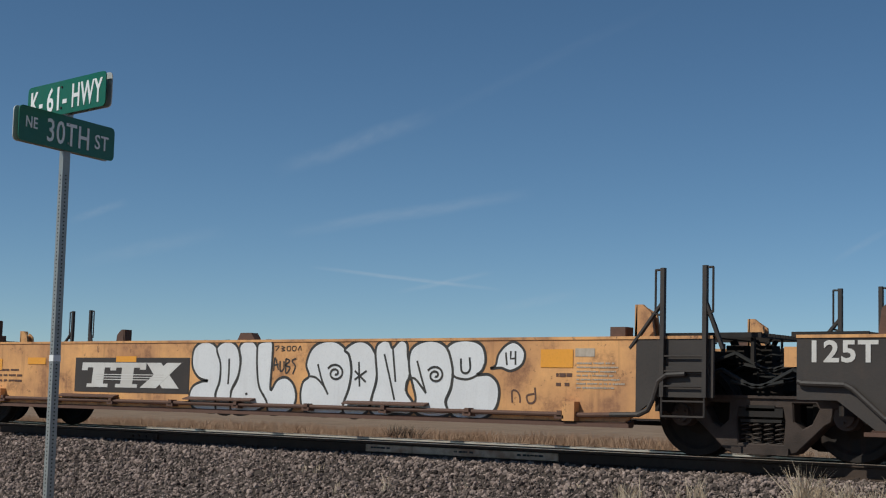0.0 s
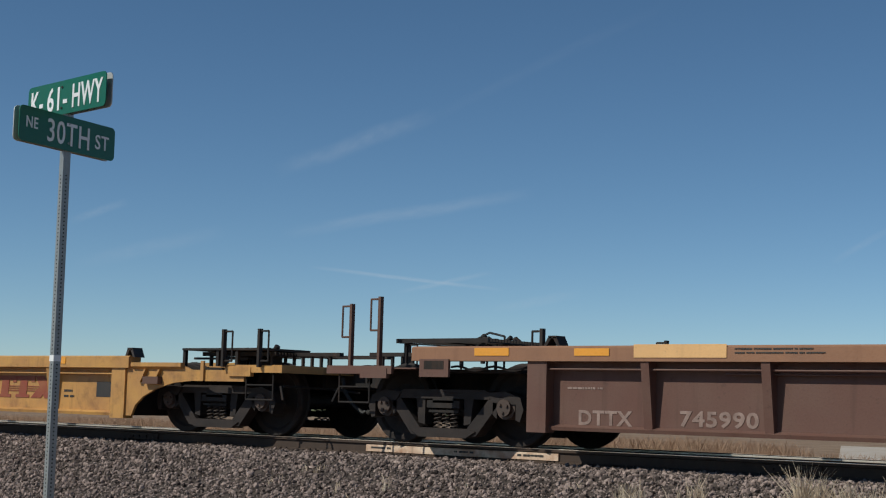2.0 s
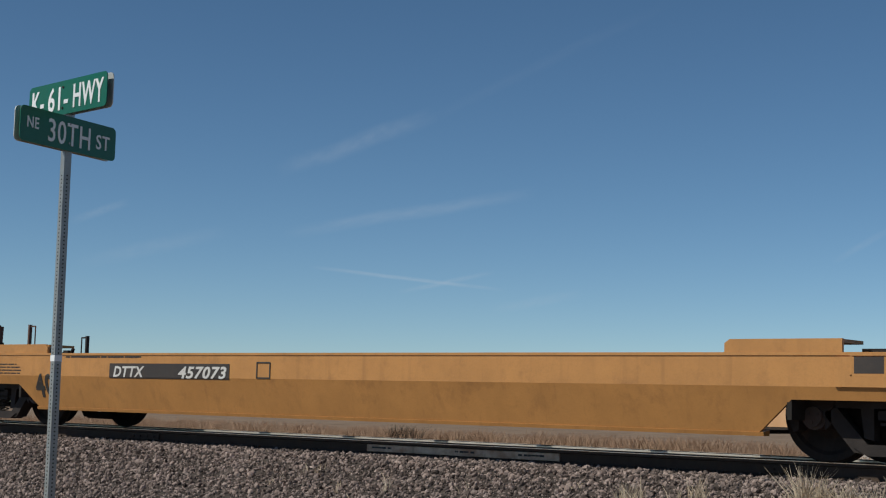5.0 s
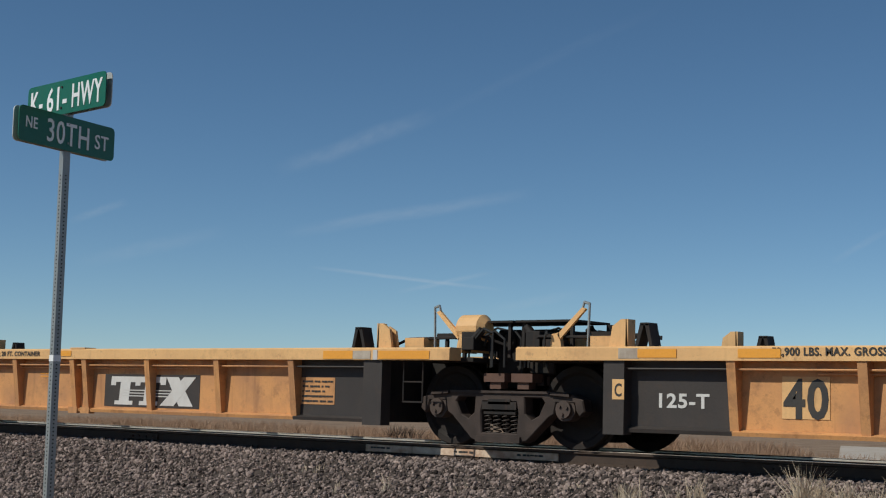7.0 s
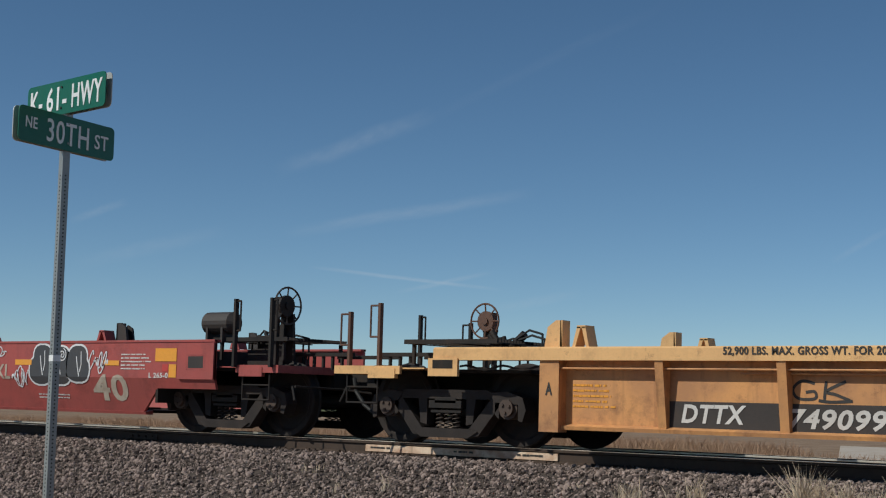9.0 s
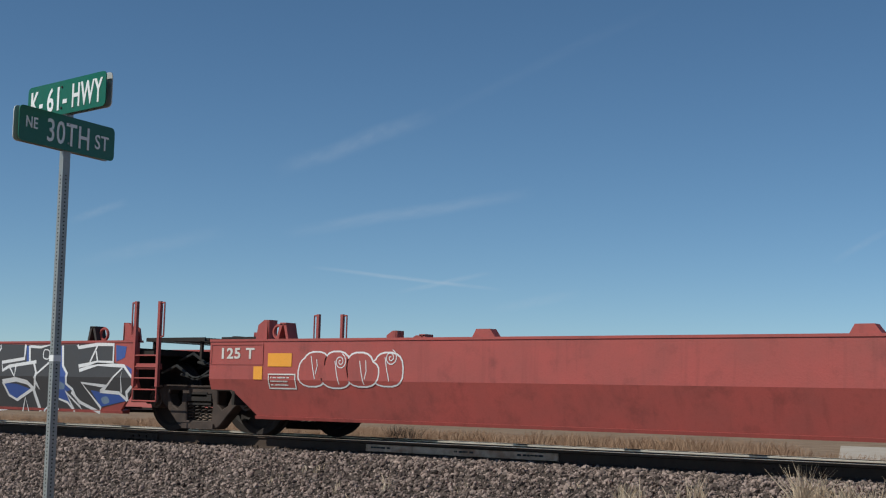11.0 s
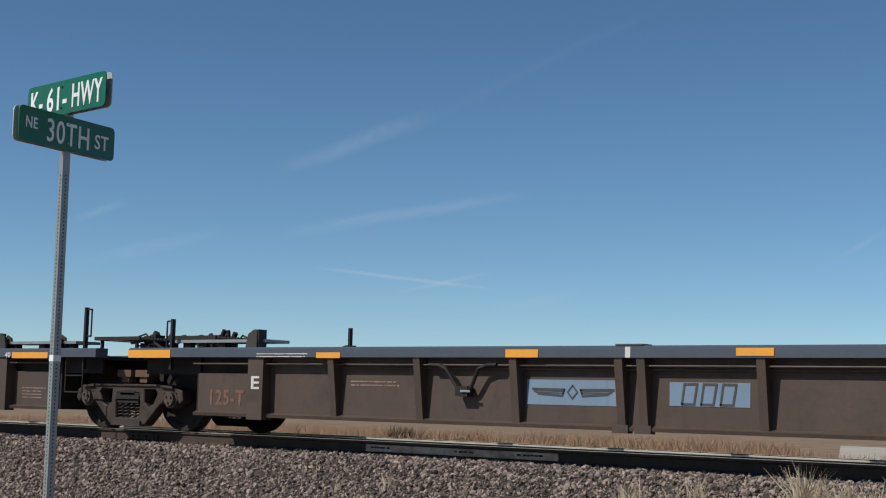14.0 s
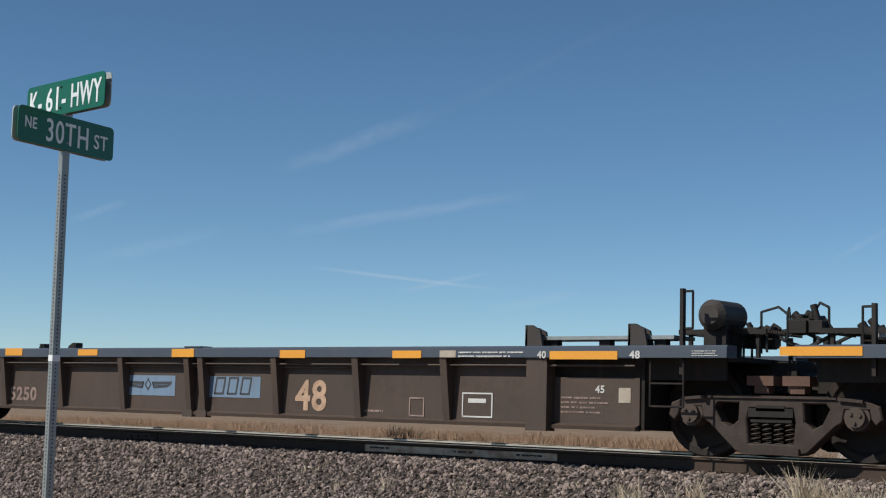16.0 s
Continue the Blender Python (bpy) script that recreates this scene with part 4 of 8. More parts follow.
def end_platform(u, h, s, m, post_m, wheel, seed, top, style):
    """The platform, steps, posts and coupler outside an end bogie."""
    X = lambda d: s * (h + d)
    lo = lambda a, b: (min(X(a), X(b)), max(X(a), X(b)))
    boxes("draft_sill", [(*lo(-1.6, 1.35), -0.40, 0.40, 0.66, 0.90), (*lo(-1.2, 0.3), -1.2, 1.2, 0.86, 0.90)], DARK, u)
    out = 1.34 if style in "SE" else 1.62
    bm = B()
    for y in (-1, 1):
        box(bm, *lo(0.55, out), y * 1.44 - 0.02, y * 1.44 + 0.02, 0.83, 0.93)
        box(bm, *lo(0.62, 1.05), y * 1.42 - 0.05, y * 1.42 + 0.01, 0.78, 0.90)
    box(bm, *lo(out - 0.06, out), -1.42, 1.42, 0.83, 0.93)
    box(bm, *lo(0.2, out - 0.02), -1.42, 1.42, 0.895, 0.91)
    part("end_platform", bm, m, u, bevel=0.006)
    walkway(u, X(-0.5), X(0.95), -0.9, 0.3, top + 0.12)
    bm = B()
    for k in range(6):
        xx = X(0.7 + k * 0.17)
        box(bm, xx - 0.015, xx + 0.015, -0.5, -0.46, 0.9, 1.1)
    box(bm, *lo(0.6, 1.75), -0.52, -0.44, 1.08, 1.13)
    part("end_frame", bm, IRON, u)
    boxes("end_frame", [(*lo(0.6, 1.75), 0.44, 0.52, 1.08, 1.13)], IRON, u)
    pz = {"S": 1.80, "E": 1.56, "C": 1.40}.get(style, 1.72)
    posts = ((1.24, pz, -1.5), (0.56, pz, -1.5), (1.24, pz - 0.04, 1.5)) if style in "SC" else ((1.42, pz + 0.08, -1.15), (1.45, pz, 1.2))
    if style == "E":
        posts = ((1.42, pz + 0.04, -1.5), (1.62, pz - 0.12, -1.2), (1.24, pz - 0.04, 1.5))
        bm = B()
        pipe(bm, [(X(0.95), -1.48, 0.60), (X(0.95), -1.48, 1.24), (X(0.18), -1.48, 1.25)], 0.022, 8)
        part("guard_rail", bm, IRON, u, "black bent guard rail")
    elif style == "F":
        posts = ((1.65, pz - 0.1, -1.15), (1.15, pz, -1.15)) if s < 0 else ((1.15, pz + 0.08, -1.15), (1.45, pz, 1.2))
    elif style == "B":
        posts = ((1.26, pz + 0.08, -1.15), (1.45, pz, 1.2)) if s > 0 else ((1.50, pz, -1.15), (1.02, pz + 0.08, -1.15))
    for d, z1, y in posts:
        handrail(u, X(d), y, 0.9, z1, post_m, 0.09 if style == "S" else 0.16, s)
    for y in (-1.42, 1.42):
        ladder(u, X(out - 0.44), y, 0.48, 0.86, 0.50, IRON, 2)
    coupler(u, X(2.0), s)
    if wheel:
        if wheel[5] and style == "S":
            bm = B()
            prism(bm, [(X(wheel[2] - 0.15), wheel[3] - 0.1), (X(wheel[2]), wheel[3] - 0.1), (X(wheel[2] + 0.05), 0.92), (X(wheel[2] - 0.85), 0.92), (X(wheel[2] - 0.85), 1.15), (X(wheel[2] - 0.4), 1.22)], wheel[6] + 0.1, wheel[6] + 0.14)
            part("gusset_plate", bm, IRON, u, bevel=0.006)
        brake_wheel(u, X(wheel[2]), wheel[6], wheel[3], wheel[0], wheel[1], wheel[4], s * wheel[5])
        if style == "F" and s > 0:
            boxes("brake_box", [(*lo(wheel[2] - 0.30, wheel[2] + 0.02), wheel[6] + 0.02, wheel[6] + 0.2, 0.98, 1.36)], m, u, bevel=0.01)
        if not wheel[5]:
            handrail(u, X(wheel[2] + 0.28), wheel[6] + 0.05, 0.9, wheel[3] - 0.02, IRON, 0.14, s)
    brake_gear(u, X(-0.1), -0.2, top - 0.05, IRON, seed + 9)


def hug(ob, wagon):
    """Lays paint on the side that leans inward below the crease."""
    _, _, crease, lean = wagon
    if lean:
        z0, upright = ob.location.z, abs(ob.rotation_euler.x) < 0.1
        bm = B()
        bm.from_mesh(ob.data)
        bmesh.ops.bisect_plane(bm, geom=[*bm.verts, *bm.edges, *bm.faces], plane_co=(0, 0, crease) if upright else (0, crease - z0, 0), plane_no=(0, 0, 1) if upright else (0, 1, 0))
        bm.to_mesh(ob.data)
        bm.free()
        for v in ob.data.vertices:
            if upright and v.co.z < crease:
                v.co.y += (crease - v.co.z) * lean
            elif not upright and z0 + v.co.y < crease:
                v.co.z -= (crease - z0 - v.co.y) * lean
    return ob


def decal(u, X0, X1, z0, z1, material, y, name="decal", label=""):
    bm = B()
    box(bm, X0, X1, y - 0.003, y, z0, z1)
    return part(name, bm, material, u, label)


def outline(u, X0, X1, z0, z1, material, y, w=0.018):
    bm = B()
    stroke(bm, [(X0, z0), (X1, z0), (X1, z1), (X0, z1)], w, y, True)
    return part("painted_outline", bm, material, u)


def emblem(u, X0, X1, z0, z1, material, y, stripes=True):
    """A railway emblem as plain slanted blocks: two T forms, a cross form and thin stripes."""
    w, h = X1 - X0, z1 - z0
    P = lambda a, b: (X0 + w * a + h * 0.12 * (b - 0.5), z0 + h * b)
    bm = B()
    for a in (0.0, 0.30):
        prism(bm, [P(a, 1), P(a + 0.36, 1), P(a + 0.36, 0.72), P(a + 0.30, 0.72), P(a + 0.30, 0.80), P(a + 0.24, 0.80), P(a + 0.24, 0.14), P(a + 0.29, 0.14), P(a + 0.29, 0),
                   P(a + 0.07, 0), P(a + 0.07, 0.14), P(a + 0.12, 0.14), P(a + 0.12, 0.80), P(a + 0.06, 0.80), P(a + 0.06, 0.68), P(a, 0.68)], y - 0.003 - 0.001 * a, y)
    prism(bm, [P(0.66, 1), P(0.80, 1), P(1.0, 0), P(0.84, 0)], y - 0.003, y)
    prism(bm, [P(0.86, 1), P(1.0, 1), P(0.78, 0), P(0.62, 0)], y - 0.0042, y)
    e = part("emblem", bm, material, u, "painted block emblem")
    if stripes:
        bm = B()
        for k in range(3):
            q = 0.30 + k * 0.10
            prism(bm, [P(0.16, q), P(0.85, q), P(0.85, q + 0.035), P(0.16, q + 0.035)], y - 0.005, y - 0.0043)
        part("stripes", bm, material, e)
    return e


def open_floor(u, half, y, z):
    """The open bottom of the well: a ledge along each side, a plate at each end, cross bearers between."""
    for s in (-1, 1):
        boxes("floor_ledge", [(-half, half, min(s * y, s * (y - 0.22)), max(s * y, s * (y - 0.22)), z, z + 0.05)], DARK, u)
        boxes("floor_plate", [(min(s * half, s * (half - 1.1)), max(s * half, s * (half - 1.1)), -y + 0.22, y - 0.22, z, z + 0.04)], DARK, u)
    for k in (-3.4, -1.7, 0.0, 1.7, 3.4):
        boxes("cross_bearer", [(k - 0.10, k + 0.10, -y + 0.22, y - 0.22, z - 0.01, z + 0.06)], DARK, u)


def ribbed_wagon(name, label, xL, xR, cfg, ends, seed):
    """A well wagon with a box-section top chord and upright ribs. ends: for each end 'a' (shared bogie) or 'e' (end platform)."""
    u = thing(name, label, "well wagon", "well wagons of the train")
    cx, h = (xL + xR) / 2 + cfg.get("shift", 0.0), (xR - xL) / 2
    body, chord_m, end_m, top, c0, bot, ribs, xe = (cfg[k] for k in ("body", "chord", "end", "top", "c0", "bot", "ribs", "xe"))
    cl = -(h - 0.37) if ends[0] == "a" else -(h + 0.2)
    cr = (h - 0.37) if ends[1] == "a" else (h + 0.2)
    if cfg["style"] == "F":
        cl, cr = -(h - 0.40) if ends[0] == "a" else cl + 0.2, h - 0.56 if ends[1] == "a" else h - 0.05
    step = cfg.get("step")
    if step:                      # the chord ends at the well and a lower platform goes on
        cl, cr = -(xe + 0.25), xe + 0.25
    for y in (-1, 1):
        bm = B()
        prism_x(bm, [(y * 1.50, c0), (y * 1.50, top - 0.02), (y * 1.47, top), (y * 1.28, top), (y * 1.28, c0)], cl, cr)
        part("top_chord", bm, chord_m, u, bevel=0.006)
        m0, m1 = cfg.get("dark", (None, None))
        a, b = -xe, xe
        if m0 is not None:
            boxes("end_panel", [(-xe, m0, min(y * 1.32, y * 1.30), max(y * 1.32, y * 1.30), bot, cfg.get("eh", c0))], end_m, u)
            a = m0
        if m1 is not None:
            boxes("end_panel", [(m1, xe, min(y * 1.32, y * 1.30), max(y * 1.32, y * 1.30), bot, cfg.get("eh", c0))], end_m, u)
            b = m1
        boxes("side_panel", [(a, b, min(y * 1.32, y * 1.30), max(y * 1.32, y * 1.30), bot, c0)], body, u)
        for p0, p1, mm in ((-xe, a, end_m), (a, b, body), (b, xe, end_m)):
            if p1 - p0 > 0.05:
                bm = B()
                prism_x(bm, [(y * 1.30, bot - 0.01), (y * 1.40, bot - 0.01), (y * 1.41, bot + 0.03), (y * 1.33, bot + 0.055), (y * 1.30, bot + 0.055)], p0, p1)
                part("bottom_sill", bm, mm, u)
        for r in ribs:
            for k, wdt in ((r, 0.10),):
                mm = end_m if (m0 is not None and k < m0) or (m1 is not None and k > m1) else body
                bm = B()
                prism_x(bm, [(y * 1.32, bot + 0.03), (y * 1.385, bot + 0.03), (y * 1.485, c0), (y * 1.32, c0)], k - wdt / 2, k + wdt / 2)
                part("rib", bm, mm, u, bevel=0.006)
        for k, wdt in ((-xe, 0.26), (xe, 0.30)) if not cfg.get("cols") else [(c, 0.28) for c in cfg["cols"]]:
            mm = end_m if (k < 0 and m0 is not None) or (k > 0 and m1 is not None) else cfg.get("column", end_m)
            bm = B()
            prism(bm, [(k - wdt / 2, c0), (k + wdt / 2, c0), (k + wdt / 2, bot - 0.04), (k - wdt / 2, bot - 0.04)], min(y * 1.30, y * 1.47), max(y * 1.30, y * 1.47))
            part("end_column", bm, mm, u, bevel=0.01)
        for p0, p1, mm in ((-xe, a, end_m), (a, b, body), (b, xe, end_m)):
            if p1 - p0 > 0.05:
                bm = B()
                cyl(bm, (p0, y * 1.42, c0 - 0.085), (p1, y * 1.42, c0 - 0.085), 0.013, 8)
                part("brake_rod", bm, mm, u)
        bm = B()
        cyl(bm, (-xe * 0.6, y * 1.38, c0 - 0.125), (xe * 0.4, y * 1.38, c0 - 0.125), 0.010, 6)
        part("brake_rod", bm, body, u)
        if step:
            for s in (-1, 1):
                bm = B()
                prism(bm, [(s * (xe + 0.05), c0 + 0.05), (s * (xe + 1.3), c0 + 0.05), (s * (xe + 1.5), c0 - 0.02), (s * (h + 0.9), c0 - 0.02), (s * (h + 0.9), c0 - 0.17),
                           (s * (xe + 1.5), c0 - 0.17), (s * (xe + 1.15), c0 - 0.20), (s * (xe + 0.78), c0 - 0.29), (s * (xe + 0.52), c0 - 0.40), (s * (xe + 0.36), c0 - 0.52), (s * (xe + 0.28), bot), (s * (xe + 0.05), bot)],
                      min(y * 1.40, y * 1.44), max(y * 1.40, y * 1.44))
                part("end_side_plate", bm, body, u, bevel=0.006)
                bm = B()
                prism_x(bm, [(y * 1.44, c0 - 0.02), (y * 1.50, c0 + 0.02), (y * 1.50, c0 + 0.075), (y * 1.42, c0 + 0.075)], min(s * (xe + 0.3), s * (xe + 1.35)), max(s * (xe + 0.3), s * (xe + 1.35)))
                part("end_ledge", bm, body, u)
                bm = B()
                box(bm, s * (xe + 0.75) - 0.16, s * (xe + 0.75) + 0.16, min(y * 1.44, y * 1.52), max(y * 1.44, y * 1.52), c0 - 0.22, c0 - 0.12)
                part("step_bracket", bm, RUST, u, bevel=0.01)
                boxes("end_stiffener", [(s * (xe + 1.75) - 0.03, s * (xe + 1.75) + 0.03, min(y * 1.44, y * 1.47), max(y * 1.44, y * 1.47), c0 - 0.17, c0 + 0.1)], body, u)
            for s in (-1, 1):
                for d in (0.45, 0.75):
                    bm = B()
                    prism(bm, [(s * (xe + d), c0 - 0.2), (s * (xe + d + 0.12), c0 - 0.02), (s * (xe + d + 0.16), c0 - 0.02), (s * (xe + d + 0.05), c0 - 0.2)], min(y * 1.44, y * 1.49), max(y * 1.44, y * 1.49))
                    part("gusset", bm, body, u)
        if cfg.get("cap"):
            boxes("splice_cap", [(-0.17, 0.17, min(y * 1.49, y * 1.29), max(y * 1.49, y * 1.29), top, top + 0.018)], chord_m, u, bevel=0.004)
            if cfg["style"] == "H":
                boxes("splice_mark", [(-0.035, 0.03, min(y * 1.5, y * 1.505), max(y * 1.5, y * 1.505), c0, top - 0.015)], WHITE, u)
            for k in (-0.14, 0.14):
                boxes("rib_foot", [(k - 0.10, k + 0.10, min(y * 1.32, y * 1.42), max(y * 1.32, y * 1.42), bot - 0.035, bot + 0.055)], body, u, bevel=0.008)
    # dark plates added in the open ends above the panels, standing in for shade
    if cfg["style"] == "H":
        for s in (-1, 1):
            for y in (-1.24, 1.24):
                boxes("end_web", [(min(s * 5.7, s * (h - 0.5)), max(s * 5.7, s * (h - 0.5)), y - 0.02, y + 0.02, 0.80, c0)], DARK, u)
    open_floor(u, xe, 1.3, bot)
    for k in (-xe - 0.05, xe):
        boxes("bulkhead", [(k, k + 0.05, -1.3, 1.3, bot, top - 0.1)], DARK, u)
    for s, kind in ((-1, ends[0]), (1, ends[1])):
        if kind == "a":
            articulated_deck(u, h, s, top, chord_m if cfg["style"] == "F" else IRON, seed + s, cfg["style"], (cfg.get("tank") == s) or (s > 0 and cfg.get("tan_tank") and "tan"))
            for y in (-1.36, 1.36):
                if cfg["style"] == "H":
                    stand_bracket(u, s * (h - (2.85 if s < 0 else 1.62) + (0.0 if y < 0 else 0.65)), s, cfg["fit"], top, 0.24 if y < 0 else 0.15, y + (0.0 if y < 0 else -0.24))
                    if s > 0 and y < 0:
                        stand_bracket(u, h - 2.98, 1, cfg["fit"], top, 0.24, y)
                    if y > 0 and s < 0:
                        handrail(u, s * (h - 1.97), y, top, top + 0.42, IRON, 0.0)
                    continue
                guide(u, s * (h - (2.15 if cfg["style"] == "F" else 3.1)), s, IRON, top, 0.24, y)
                stand_bracket(u, s * (h - 1.80), s, cfg["fit"], top, 0.30, y + (0.0 if y < 0 else -0.24))
            if cfg["style"] == "F" and s > 0:
                ladder(u, h - 1.2, -1.38, 0.50, 0.98, 0.30, IRON, 2)
            if cfg["style"] == "H":
                handrail(u, s * (h - 1.15 + (cfg.get("rail", 0.0) if s > 0 else 0.0)), -1.38, top - 0.3, top + (0.60 if s > 0 else 0.40), IRON, 0.12, s)
                if s > 0:
                    ladder(u, h - 1.3 + cfg.get("rail", 0.0), -1.44, 0.52, 1.0, 0.40, IRON, 2)
                boxes("running_board", [(min(s * (h - 2.9), s * (h - 1.1)), max(s * (h - 2.9), s * (h - 1.1)), -1.3, -0.85, top + 0.075, top + 0.115)], GALV, u, bevel=0.004)
                for d in (2.7, 2.0, 1.3):
                    boxes("board_support", [(s * (h - d) - 0.07, s * (h - d) + 0.07, -1.25, -1.15, top, top + 0.075)], IRON, u)
        else:
            end_platform(u, h, s, cfg["plat"], RUST if cfg["style"] in "FB" else IRON, cfg["wheels"][(s + 1) // 2], seed + s, cfg.get("ptop", top), cfg["style"])
            for y in (-1.36, 1.36):
                if step:
                    guide(u, s * (xe + 0.1), s, BLACK, top - 0.02, 0.12, y)
                elif cfg["style"] == "B":
                    guide(u, s * (h - 1.9), s, IRON, top, 0.10, y)
                    handrail(u, s * (h - 1.6), y, top, top + 0.20, IRON, 0.14, s)
                elif cfg["style"] == "H":
                    stand_bracket(u, s * (h - 2.5), s, IRON, top, 0.22, y + (0.0 if y < 0 else -0.24))
                    guide(u, s * (h - 1.4), s, IRON, top, 0.2, y)
                    boxes("running_board", [(min(s * (h - 2.4), s * (h - 0.5)), max(s * (h - 2.4), s * (h - 0.5)), y - 0.1 - (0.1 if y > 0 else 0), y + 0.25 - (0.1 if y > 0 else 0), top + 0.075, top + 0.115)], GALV, u, bevel=0.004)
                    for d in (2.3, 1.6, 0.8):
                        boxes("board_support", [(s * (h - d) - 0.05, s * (h - d) + 0.05, y - 0.05, y + 0.05, top, top + 0.075)], IRON, u)
                else:
                    guide(u, s * (h - 2.15), s, IRON if s > 0 else cfg["fit"], top, 0.22, y)
                    stand_bracket(u, s * (h - 1.75), s, cfg["fit"], top, 0.30, y + (0.0 if y < 0 else -0.24))
            if cfg["style"] == "B" and s > 0:
                reservoir(u, s * (h - 0.8), -0.95, top + 0.18, YEL_F, 0.42, 0.13)
                brake_gear(u, s * (h - 1.2), -0.8, top, IRON, seed + 41)
            if not step:
                for y in (-1.52, 1.48):
                    bm = B()
                    box(bm, min(s * (h - 0.38), s * (h + 0.06)), max(s * (h - 0.38), s * (h + 0.06)), y, y + 0.04, c0 - 0.19, c0 + 0.02)
                    jp = part("jacking_pad", bm, cfg["plat"], u, bevel=0.008)
                    if y < 0:
                        xm = s * (h - 0.16)
                        boxes("slot", [(xm - 0.15, xm + 0.15, -1.5225, -1.52, c0 - 0.10, c0 + 0.0)], DARK, jp)
                bm = B()
                pts = [(s * (h - 1.5 + 0.09 * k), -1.40, c0 - 0.06 - 0.05 * math.sin(k * 0.52) ** 2) for k in range(14)]
                pipe(bm, pts, 0.014, 5)
                part("brake_chain", bm, IRON, u)
            else:
                bm = B()
                box(bm, min(s * (h - 0.7), s * (h + 0.4)), max(s * (h - 0.7), s * (h + 0.4)), -0.9, -0.86, c0 + 0.14, c0 + 0.17)
                for d in (-0.68, 0.0, 0.38):
                    box(bm, s * (h + d) - 0.025, s * (h + d) + 0.025, -1.1, -1.05, c0 - 0.02, c0 + 0.26)
                box(bm, min(s * (h - 0.7), s * (h + 0.9)), max(s * (h - 0.7), s * (h + 0.9)), -1.12, -0.2, c0 + 0.26, c0 + 0.29)
                part("deck_frame", bm, IRON, u)
    u.location = (cx, YC, 0)
    MOVERS.append((u, cx))
    return u, cx, 0.0, 0.0


